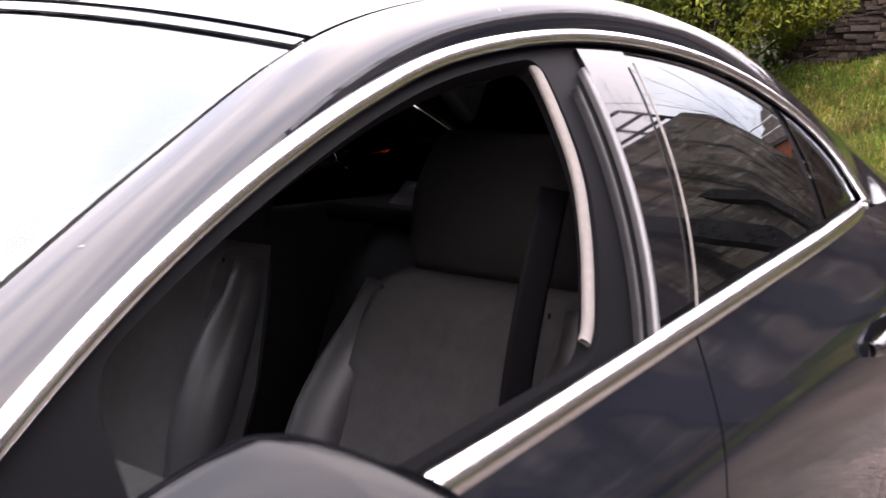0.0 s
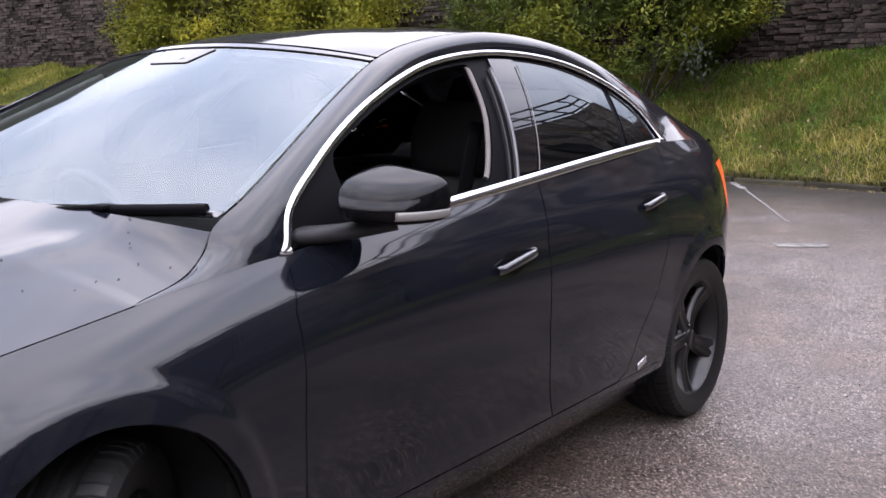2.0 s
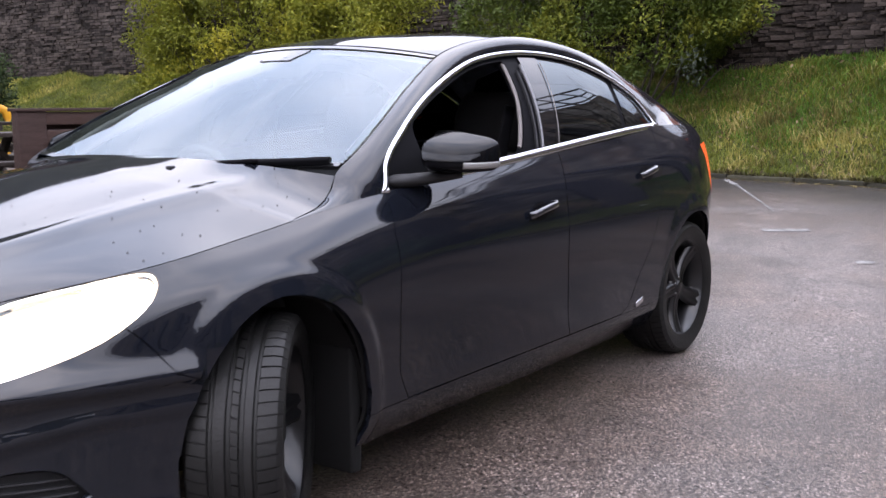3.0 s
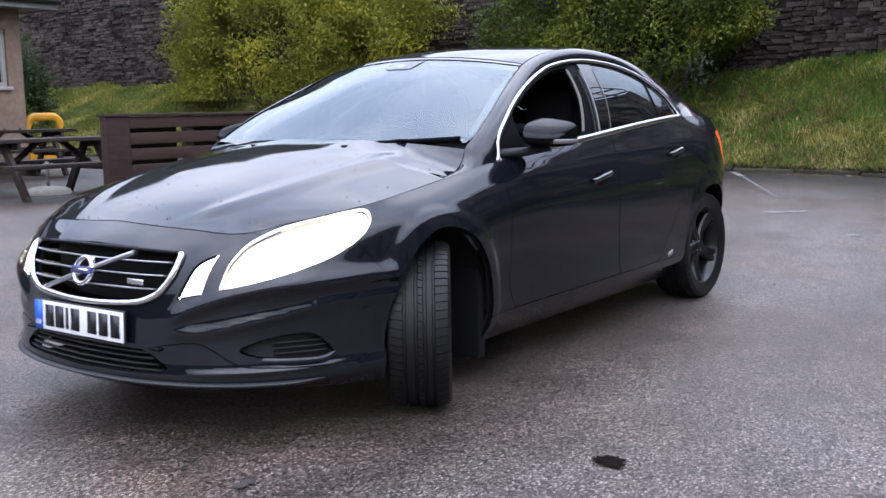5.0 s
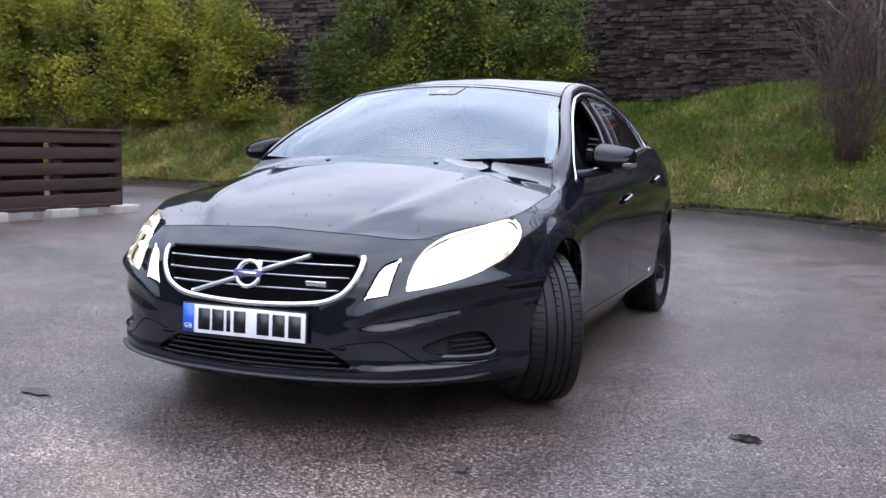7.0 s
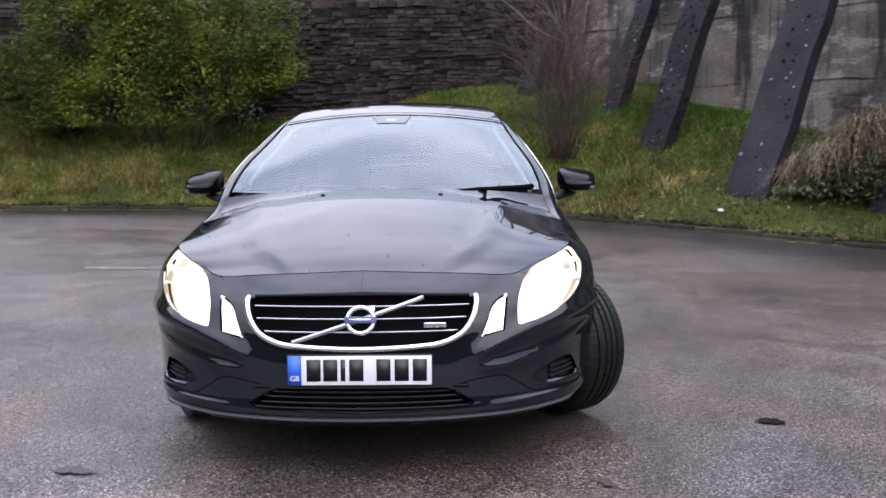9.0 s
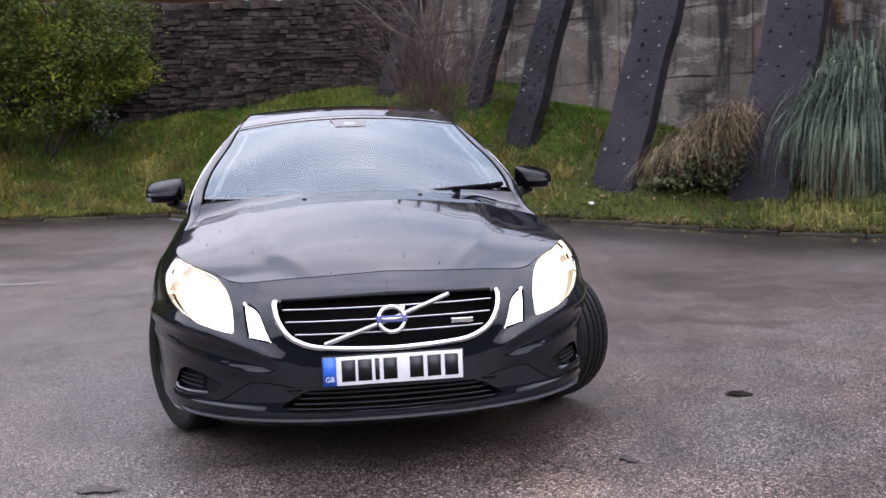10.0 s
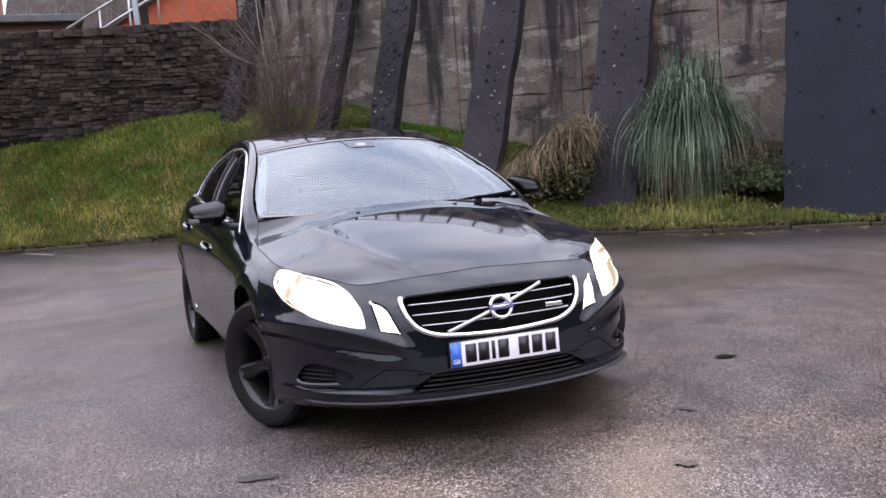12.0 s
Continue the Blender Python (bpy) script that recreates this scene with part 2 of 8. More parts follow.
SECTIONS = [
    (_s0, (.225, .265, .33, .40, .50, .60, .68, .73, .775), (.07, .020, .032, .035, .045, .07, .105, .15, .225)),
    (float(np.interp(0.45, PLAN_Y[:250], S_AXIS[:250])), (.225, .265, .33, .40, .50, .59, .66, .71, .760), (.08, .028, .034, .04, .05, .065, .095, .135, .19)),
    (float(np.interp(0.64, PLAN_Y[:300], S_AXIS[:300])), (.225, .265, .33, .40, .50, .58, .65, .70, .750), (.08, .026, .031, .036, .035, .04, .07, .105, .15)),
    (float(np.interp(0.755, PLAN_Y[:300], S_AXIS[:300])), (.225, .265, .33, .40, .50, .60, .67, .725, .769), (.08, .024, .030, .035, .03, .025, .055, .10, .16)),
    (s_at_x(1.70), (.21, .27, .33, .40, .52, .63, .73, .78, .822), (.05, .01, .015, .012, .005, .005, .025, .055, .09)),
    (s_at_x(1.35), (.21, .27, .33, .42, .55, .66, .77, .83, .868), (.03, .02, .01, .0, .0, .0, .025, .07, .118)),
    (s_at_x(0.85), (.20, .25, .32, .42, .60, .74, .84, .90, .938), (.125, .082, .046, .036, .016, .010, .030, .066, .099)),
    (s_at_x(0.0), (.20, .25, .32, .42, .60, .76, .88, .95, 1.012), (.125, .086, .050, .042, .028, .025, .041, .074, .113)),
    (s_at_x(-1.0), (.20, .25, .32, .42, .60, .78, .92, 1.0, 1.082), (.125, .082, .048, .038, .024, .022, .045, .088, .140)),
    (s_at_x(-1.5), (.22, .27, .33, .42, .58, .75, .92, 1.02, 1.085), (.03, .02, .015, .008, .010, .012, .042, .088, .138)),
    (s_at_x(-2.0), (.24, .28, .33, .42, .58, .74, .91, 1.005, 1.058), (.16, .12, .10, .07, .03, .01, .03, .06, .095)),
    (_s1, (.24, .28, .33, .45, .58, .74, .92, 1.02, 1.07), (.10, .03, .02, .0, .02, .06, .08, .11, .15)),
]
_ks = [c[0] for c in SECTIONS]
_zz = np.array([table(_ks, [c[1][j] for c in SECTIONS])(S_AXIS) for j in range(9)])
_dd = np.array([table(_ks, [c[2][j] for c in SECTIONS])(S_AXIS) for j in range(9)])
_v9, _vf = np.linspace(0, 1, 9), np.linspace(0, 1, NV)


def _fill(rows):
    f = spline(np.column_stack([_v9, _v9]))
    k = np.clip(np.searchsorted(_v9, _vf, side="right") - 1, 0, 7)
    s = ((_vf - _v9[k]) * 8)[:, None]
    m = np.gradient(rows, axis=0)
    return (2 * s**3 - 3 * s**2 + 1) * rows[k] + (s**3 - 2 * s**2 + s) * m[k] + (-2 * s**3 + 3 * s**2) * rows[k + 1] + (s**3 - s**2) * m[k + 1]


WALL_Z = blur(blur(_fill(_zz), 5, 0), 14, 1)
WALL_D = blur(blur(_fill(_dd), 5, 0), 14, 1)
# flared lips round the wheel arches
ARCHES = ((1.350, 0.335), (-1.362, 0.33))
for _ax, _az in ARCHES:
    _tall = 1.11 if _ax > 0 else 1.03
    _r = np.hypot(PLAN_X[None, :] - _ax, np.where(WALL_Z > _az, (WALL_Z - _az) / _tall, WALL_Z - _az))
    _f = np.clip((0.43 - _r) / 0.04, 0, 1)
    WALL_D -= (0.010 if _ax > 0 else 0.009) * _f * _f * (3 - 2 * _f) * np.clip((_ax + 0.33 - PLAN_X[None, :]) / 0.12, 0, 1) * (PLAN_Y[None, :] > 0.5)
# the bumper's creases beside the grille, running to the wheel arch
_side = 1 / (1 + np.exp(-(PLAN_Y - 0.44) / 0.02))
_front = (PLAN_X > 1.6)[None, :]
_zc = np.interp(PLAN_Y, [.44, .52, .593, .668, .75, .832], [.432, .432, .446, .466, .488, .519])
_zu = np.interp(PLAN_Y, [.425, .50, .575, .645, .713, .80], [.475, .512, .540, .566, .582, .59])
_du, _dl = (WALL_Z - _zu[None, :]), (WALL_Z - _zc[None, :])
WALL_D -= _side[None, :] * _front * (0.009 * np.exp(-(_dl / 0.020) ** 2) + 0.020 * np.exp(-(_du / np.where(_du > 0, 0.036, 0.022)) ** 2))
_lip = np.interp(PLAN_Y, [.46, .58, .80, .86], [0, 1, 1, 0])[None, :] * _front
_dz = WALL_Z - np.interp(PLAN_Y, [.36, .50, .70, .86], [.292, .297, .303, .309])[None, :]
WALL_D -= 0.008 * _lip * np.exp(-(_dz / np.where(_dz > 0, 0.007, 0.009)) ** 2)
WALL_X = PLAN_X[None, :] - PLAN_NX[None, :] * WALL_D
WALL_Y = np.maximum(PLAN_Y[None, :] - PLAN_NY[None, :] * WALL_D, 0)
WALL_P = np.stack([WALL_X, WALL_Y, WALL_Z], -1)
_ds, _dv = np.gradient(WALL_P, axis=1), np.gradient(WALL_P, axis=0)
WALL_N = np.cross(_ds, _dv)
WALL_N /= np.linalg.norm(WALL_N, axis=-1, keepdims=True) + 1e-12
if WALL_N[NV // 2, NS // 2, 1] < 0:
    WALL_N = -WALL_N


def wall_at(s, v, what=None):
    """Points (or normals) of the lower body at outline length s and share of height v."""
    g = WALL_P if what is None else what
    a = np.clip((np.asarray(s) - S_AXIS[0]) / (S_AXIS[1] - S_AXIS[0]), 0, NS - 1.001)
    b = np.clip(np.asarray(v) * (NV - 1), 0, NV - 1.001)
    i, j = a.astype(int), b.astype(int)
    fa, fb = (a - i)[..., None], (b - j)[..., None]
    return (g[j, i] * (1 - fa) + g[j, i + 1] * fa) * (1 - fb) + (g[j + 1, i] * (1 - fa) + g[j + 1, i + 1] * fa) * fb


def wall_sv(p):
    """Where a place near the lower body lies on it: outline length and share of height."""
    x, y, z = p
    k = int(np.argmin((PLAN_X - PLAN_NX * 0.05 - x) ** 2 + (PLAN_Y - PLAN_NY * 0.05 - y) ** 2))
    v = np.interp(z, WALL_Z[:, k], _vf)
    for _ in range(3):
        d = np.interp(v, _vf, WALL_D[:, k])
        k = int(np.argmin((PLAN_X - PLAN_NX * d - x) ** 2 + (PLAN_Y - PLAN_NY * d - y) ** 2))
        v = np.interp(z, WALL_Z[:, k], _vf)
    return S_AXIS[k], float(v)


def top_edge(s):
    return wall_at(s, np.ones_like(np.asarray(s, float)))


# ---- building helpers ----
from mathutils.geometry import delaunay_2d_cdt


def mesh_from(name, verts, faces, normals=None):
    me = bpy.data.meshes.new(name)
    me.from_pydata([tuple(map(float, v)) for v in verts], [], [tuple(map(int, f)) for f in faces])
    if normals is not None:
        me.normals_split_custom_set_from_vertices([tuple(map(float, q)) for q in normals])
    else:
        me.shade_smooth()
    return me


def attach(name, me, mat, parent=None, label="", flat=False):
    """Links a mesh as one object under a thing or a part."""
    if mat is not None and not me.materials:
        me.materials.append(mat)
    if flat:
        me.shade_flat()
    ob = new(name, me)
    if parent is not None:
        ob.parent = parent
    return tagged(ob, label)


def part(name, bm, mat, parent=None, label="", smooth=True):
    """Links a bmesh as ONE mesh object under a thing or under a part."""
    me = bpy.data.meshes.new(name)
    bm.to_mesh(me)
    bm.free()
    if smooth:
        me.shade_smooth()
    else:
        me.shade_flat()
    return attach(name, me, mat, parent, label)


def thing(name, label, category, m=None, group="", kind=""):
    ob = new(name)
    ob.empty_display_size = 0.2
    if m is not None:
        ob.matrix_world = m
    return tagged(ob, label, category, group, kind)


def box(bm, x0, x1, y0, y1, z0, z1, bevel=0.0, m=None, segments=2):
    r = bmesh.ops.create_cube(bm, size=1.0)
    vs = r["verts"]
    for v in vs:
        v.co = Vector(((x0 + x1) / 2 + v.co.x * (x1 - x0), (y0 + y1) / 2 + v.co.y * (y1 - y0), (z0 + z1) / 2 + v.co.z * (z1 - z0)))
    if bevel:
        es = list({e for v in vs for e in v.link_edges})
        r2 = bmesh.ops.bevel(bm, geom=es, offset=bevel, segments=segments, affect="EDGES", profile=0.6)
        vs = list({v for f in r2["faces"] for v in f.verts} | {v for v in vs if v.is_valid})
    if m is not None:
        bmesh.ops.transform(bm, matrix=m, verts=[v for v in vs if v.is_valid])
    return vs


def tube(points, radius, sides=8, taper=None):
    """Vertices and faces of a round bar along some points."""
    p = np.array(points, float)
    t = np.gradient(p, axis=0)
    t /= np.linalg.norm(t, axis=1, keepdims=True) + 1e-12
    ref = np.array([0.0, 0.0, 1.0]) if abs(t[:, 2]).mean() < 0.8 else np.array([1.0, 0.0, 0.0])
    a = np.cross(t, ref)
    a /= np.linalg.norm(a, axis=1, keepdims=True) + 1e-12
    b = np.cross(t, a)
    r = np.full(len(p), radius) if taper is None else np.asarray(taper)
    ang = np.linspace(0, 2 * np.pi, sides, endpoint=False)
    v = (p[:, None] + r[:, None, None] * (np.cos(ang)[None, :, None] * a[:, None] + np.sin(ang)[None, :, None] * b[:, None])).reshape(-1, 3)
    f = []
    for i in range(len(p) - 1):
        for k in range(sides):
            f.append((i * sides + k, i * sides + (k + 1) % sides, (i + 1) * sides + (k + 1) % sides, (i + 1) * sides + k))
    f.append(tuple(range(sides))[::-1])
    f.append(tuple((len(p) - 1) * sides + k for k in range(sides)))
    return v, f


def join(pieces):
    vs, fs, n = [], [], 0
    for v, f in pieces:
        vs.append(np.asarray(v, float))
        fs += [tuple(i + n for i in q) for q in f]
        n += len(v)
    return np.concatenate(vs), fs


def ribbon(points, normals, width, height, closed=False, across=0.0):
    """A raised strip with rounded edges along points that lie on a surface."""
    p, n = np.array(points, float), np.array(normals, float)
    if closed:
        t = np.roll(p, -1, 0) - np.roll(p, 1, 0)
    else:
        t = np.gradient(p, axis=0)
    t /= np.linalg.norm(t, axis=1, keepdims=True) + 1e-12
    n = n - t * (n * t).sum(1, keepdims=True)
    n /= np.linalg.norm(n, axis=1, keepdims=True) + 1e-12
    b = np.cross(t, n)
    prof = [(-0.5, -0.6), (-0.5, 0.35), (-0.36, 0.8), (0.0, 1.0), (0.36, 0.8), (0.5, 0.35), (0.5, -0.6)]
    v = np.concatenate([(p + b * (width * (c + across)) + n * (height * h))[:, None] for c, h in prof], 1).reshape(-1, 3)
    k, f = len(prof), []
    m = len(p)
    for i in range(m if closed else m - 1):
        j = (i + 1) % m
        for q in range(k - 1):
            f.append((i * k + q, i * k + q + 1, j * k + q + 1, j * k + q))
    if not closed:
        f += [tuple(range(k)), tuple((m - 1) * k + q for q in range(k))[::-1]]
    return v, f


def inside(poly, pts):
    x, y = pts[:, 0], pts[:, 1]
    r = np.zeros(len(pts), bool)
    q = np.roll(poly, -1, 0)
    for (x0, y0), (x1, y1) in zip(poly, q):
        c = (y0 > y) != (y1 > y)
        r ^= c & (x < (x1 - x0) * (y - y0) / (y1 - y0 + 1e-15) + x0)
    return r


def dense(poly, step, closed=True):
    p = np.array(poly, float)
    out = []
    for a, b in zip(p, np.roll(p, -1, 0) if closed else p[1:]):
        n = max(1, int(np.ceil(np.linalg.norm(b - a) / step)))
        out += [a + (b - a) * k / n for k in range(n)]
    if not closed:
        out.append(p[-1])
    return np.array(out)


def carve(outer, lines, holes_step, spacing):
    """Triangles over an outline in a plane, cut along some lines. lines: (points, closed)."""
    pts, edges = [], []
    for q, closed in [(outer, True)] + lines:
        n, m = len(pts), len(q)
        pts += [tuple(a) for a in q]
        edges += [(n + i, n + (i + 1) % m) for i in range(m if closed else m - 1)]
    fixed = np.array(pts)
    lo, hi = outer.min(0), outer.max(0)
    g = np.stack(np.meshgrid(np.arange(lo[0], hi[0], spacing[0]), np.arange(lo[1], hi[1], spacing[1])), -1).reshape(-1, 2)
    g = g[inside(outer, g)]
    keep = np.ones(len(g), bool)
    for a in range(0, len(g), 2000):
        d = np.min(np.abs(g[a:a + 2000, None] - fixed[None]).max(-1), 1)
        keep[a:a + 2000] = d > 0.4 * min(spacing)
    pts += [tuple(a) for a in g[keep]]
    v, _, f, *_ = delaunay_2d_cdt([Vector(p) for p in pts], edges, [], 0, 1e-6)
    v = np.array([tuple(a) for a in v])
    f = np.array([tuple(a) for a in f if len(a) == 3])
    return v, f


def panel(name, P, N, tris, mat, parent=None, label="", gap=0.002, depth=0.012, both=False, flip=False):
    """A sheet with a small gap round its rim and a turned-in edge. flip: on the car's other side; both: over both sides."""
    used, inv = np.unique(tris, return_inverse=True)
    tris = inv.reshape(-1, 3)
    P, N = P[used].copy(), N[used].copy()
    cr = np.cross(P[tris[:, 1]] - P[tris[:, 0]], P[tris[:, 2]] - P[tris[:, 0]])
    bad = (cr * N[tris].mean(1)).sum(1) < 0
    tris[bad] = tris[bad][:, ::-1]
    count = {}
    for a, b, c in tris:
        for e in ((a, b), (b, c), (c, a)):
            count[e] = 1
    rim = [e for e in count if (e[1], e[0]) not in count]
    if both:
        rim = [e for e in rim if not (abs(P[e[0], 1]) < 0.004 and abs(P[e[1], 1]) < 0.004)]
    out = np.zeros_like(P)
    for a, b in rim:
        o = np.cross(P[b] - P[a], N[a])
        l = np.linalg.norm(o)
        if l > 1e-9:
            out[a] += o / l
            out[b] += o / l
    ln = np.linalg.norm(out, axis=1)
    on = ln > 1e-6
    out[on] /= ln[on][:, None]
    P = P - out * gap
    ridx = np.where(on)[0]
    pos = {int(r): k for k, r in enumerate(ridx)}
    n0 = len(P)
    V = np.concatenate([P, P[ridx], P[ridx] - N[ridx] * depth])
    M = np.concatenate([N, out[ridx], out[ridx]])
    F = [tuple(t) for t in tris]
    for a, b in rim:
        if int(a) in pos and int(b) in pos:
            i, j = n0 + pos[int(a)], n0 + pos[int(b)]
            F.append((j, i, i + len(ridx), j + len(ridx)))
    if flip or both:
        W, Q, G = V * (1, -1, 1), M * (1, -1, 1), [f[::-1] for f in F]
        if flip:
            V, M, F = W, Q, G
        else:
            F = F + [tuple(i + len(V) for i in f) for f in G]
            V, M = np.concatenate([V, W]), np.concatenate([M, Q])
    return attach(name, mesh_from(name, V, F, M), mat, parent, label)


def grid_sheet(G):
    """Points, normals and triangles of a grid of places."""
    r, c = G.shape[:2]
    N = np.cross(np.gradient(G, axis=1), np.gradient(G, axis=0))
    N /= np.linalg.norm(N, axis=-1, keepdims=True) + 1e-12
    i = np.arange((r - 1) * (c - 1))
    a = (i // (c - 1)) * c + i % (c - 1)
    t = np.concatenate([np.stack([a, a + 1, a + c + 1], 1), np.stack([a, a + c + 1, a + c], 1)])
    return G.reshape(-1, 3), N.reshape(-1, 3), t


def revolve(profile, sides, axis="y"):
    """Vertices and faces of a profile of (radius, along) turned round the y axis."""
    a = np.linspace(0, 2 * np.pi, sides, endpoint=False)
    v = np.array([[(r * math.cos(q), y, r * math.sin(q)) for r, y in profile] for q in a]).reshape(-1, 3)
    k = len(profile)
    f = [(i * k + j, ((i + 1) % sides) * k + j, ((i + 1) % sides) * k + j + 1, i * k + j + 1) for i in range(sides) for j in range(k - 1)]
    return v, f




# ---- the car ----
car = thing("car", "black four-door saloon with dipped headlamps lit, parked on wet asphalt", "car")


def wall_poly(places, step=0.012, soft=False):
    q = np.array([wall_sv(p) for p in places])
    q[:, 1] *= 0.75
    return dense(rounded(q) if soft else q, step)


def rounded(poly, times=2):
    """An outline with its corners cut round."""
    q = np.array(poly, float)
    for _ in range(times):
        nx = np.roll(q, -1, 0)
        q = np.stack([q * .75 + nx * .25, q * .25 + nx * .75], 1).reshape(-1, 2)
    return q


def side(x, z):
    """A place on the flank at that x and height."""
    k = int(np.argmin(np.abs(PLAN_X - x)))
    v = np.interp(z, WALL_Z[:, k], _vf)
    p = wall_at(np.array([S_AXIS[k]]), np.array([v]))[0]
    return (x, p[1], z)


def nose(y, z):
    """A place on the nose at that distance from the middle and height."""
    k = int(np.argmin(np.abs(PLAN_Y[:260] - y)))
    p = wall_at(np.array([S_AXIS[k]]), np.array([np.interp(z, WALL_Z[:, k], _vf)]))[0]
    return (p[0] - 0.0, y, z)


HEAD = wall_poly([(2.111, .561, .581), (2.110, .561, .583), (2.092, .563, .624), (2.053, .57, .68), (2.001, .591, .727), (1.942, .64, .759), (1.866, .684, .79), (1.787, .723, .811), (1.70, .775, .818), (1.645, .80, .818), (1.655, .825, .785), (1.70, .838, .74), (1.757, .83, .704), (1.812, .814, .677), (1.913, .768, .644), (1.996, .709, .618), (2.06, .637, .598), (2.109, .564, .581)], soft=True)
DRL = wall_poly([(2.171, .428, .544), (2.170, .429, .546), (2.15, .451, .604), (2.124, .464, .648), (2.099, .487, .672), (2.070, .523, .688), (2.068, .525, .689), (2.094, .523, .655), (2.127, .515, .599), (2.138, .509, .566), (2.139, .508, .563), (2.168, .432, .544)], soft=True)
GRILLE_YZ = [(0, .708), (.2, .703), (.385, .69), (.41, .672), (.40, .62), (.365, .567), (.28, .528), (.12, .514), (0, .512)]
GRILLE = wall_poly([nose(-.02 if y == 0 else y, z) for y, z in GRILLE_YZ])
GRILLE[:, 0] = np.where(GRILLE[:, 0] < S_AXIS[0] + 0.012, S_AXIS[0] - 0.02, GRILLE[:, 0])
INTAKE = wall_poly([nose(y, z) for y, z in [(0, .372), (.30, .368), (.335, .355), (.40, .312), (.38, .296), (0, .292)]])
INTAKE[:, 0] = np.where(INTAKE[:, 0] < S_AXIS[0] + 0.012, S_AXIS[0] - 0.02, INTAKE[:, 0])
FOG = wall_poly([(2.095, .60, .376), (2.03, .672, .410), (1.958, .737, .424), (1.895, .781, .418), (1.856, .802, .369), (1.838, .812, .343), (1.880, .798, .330), (1.966, .742, .330), (2.050, .655, .350)], soft=True)


def ring(cx, cz, r, tall=1.0, ahead=1.0):
    pts = []
    for a in np.linspace(0, 2 * np.pi, 48, endpoint=False):
        up = r * math.sin(a) * (tall if a < math.pi else 1)
        s, v = wall_sv(side(cx + r * math.cos(a) * (ahead if math.cos(a) > 0 else 1.0), max(cz + up, 0.0)))
        pts.append((s, v * 0.75 - (0.05 if cz + r * math.sin(a) < 0.20 else 0)))
    return np.array(pts)


ARCH_F, ARCH_R = ring(*ARCHES[0], 0.352, 1.11, 0.88), ring(*ARCHES[1], 0.352, 1.03)
GAP_F = [side(.838, .97), side(.84, .93), side(.865, .86), side(.878, .83), side(.875, .60), side(.85, .42), side(.80, .325)]
GAP_B = [side(-.200, 1.06), side(-.186, 1.0), side(-.145, .9), side(-.13, .84), side(-.14, .60), side(-.178, .37), side(-.195, .325)]
GAP_R = [side(-1.10, 1.12), side(-1.06, 1.0), side(-.985, .82), side(-.935, .70), side(-.875, .585), side(-.765, .452), side(-.69, .345), side(-.62, .325)]
DOOR_F = wall_poly(GAP_F + GAP_B[::-1])
DOOR_R = wall_poly(GAP_B + GAP_R[::-1])
SILL = wall_poly([side(1.02, .325), side(.4, .325), side(-.4, .325), side(-.955, .325), side(-.955, .12), side(1.02, .12)])
SILL[:, 1] = np.where(SILL[:, 1] < 0.02, -0.02, SILL[:, 1])
NOSE_CUT = wall_poly([(2.29, -.02, .1), (2.29, -.02, .9), (2.0, .6, .9), (1.745, .84, .705), (1.71, .86, .66), (1.67, .88, .60), (1.45, .92, .5), (1.45, .92, .1)])
NOSE_CUT[:, 0] = np.where(NOSE_CUT[:, 0] < S_AXIS[0] + 0.03, S_AXIS[0] - 0.02, NOSE_CUT[:, 0])
NOSE_CUT[:, 1] = np.where(NOSE_CUT[:, 1] < 0.01, -0.02, NOSE_CUT[:, 1])
TAIL_CUT = wall_poly([side(-1.66, .1), side(-1.68, .62), side(-1.9, .65), (-2.36, .02, .65), (-2.36, .02, .1)])
TAIL_CUT[:, 0] = np.where(TAIL_CUT[:, 0] > S_AXIS[-1] - 0.06, S_AXIS[-1] + 0.02, TAIL_CUT[:, 0])
TAIL_CUT[:, 1] = np.where(TAIL_CUT[:, 1] < 0.01, -0.02, TAIL_CUT[:, 1])
TAIL_LAMP = wall_poly([side(-1.64, .985), side(-1.70, .83), side(-1.78, .735), side(-1.95, .72), (-2.25, .42, .74), (-2.22, .44, 1.0), side(-1.98, 1.01)])

OUTER = dense([(S_AXIS[0], 0), (S_AXIS[-1], 0), (S_AXIS[-1], 0.75), (S_AXIS[0], 0.75)], 0.02)
_lines = [(q, True) for q in (HEAD, DRL, GRILLE, INTAKE, FOG, ARCH_F, ARCH_R, DOOR_F, DOOR_R, SILL, NOSE_CUT, TAIL_CUT, TAIL_LAMP)]
WV, WT = carve(OUTER, _lines, 0, (0.017, 0.012))
_c = WV[WT].mean(1)
_in = {k: inside(q, _c) for k, q in dict(head=HEAD, drl=DRL, grille=GRILLE, intake=INTAKE, fog=FOG, af=ARCH_F, ar=ARCH_R, df=DOOR_F, dr=DOOR_R, sill=SILL, nose=NOSE_CUT, tail=TAIL_CUT, lamp=TAIL_LAMP).items()}
_kind = np.full(len(_c), "quarter", dtype=object)
_kind[_c[:, 0] < s_at_x(0.0)] = "fender"
for key, name in (("tail", "tail"), ("lamp", "lamp"), ("nose", "nose"), ("df", "df"), ("dr", "dr"), ("sill", "sill"), ("fog", "fog"), ("intake", "open"), ("grille", "open"), ("drl", "drl"), ("head", "head"), ("af", "open"), ("ar", "open")):
    _kind[_in[key]] = name
_kind[(_c[:, 1] < 0) | (_c[:, 1] > 0.75) | (_c[:, 0] < S_AXIS[0]) | (_c[:, 0] > S_AXIS[-1])] = "open"
WP, WN = wall_at(WV[:, 0], WV[:, 1] / 0.75), wall_at(WV[:, 0], WV[:, 1] / 0.75, WALL_N)
WN /= np.linalg.norm(WN, axis=1, keepdims=True)
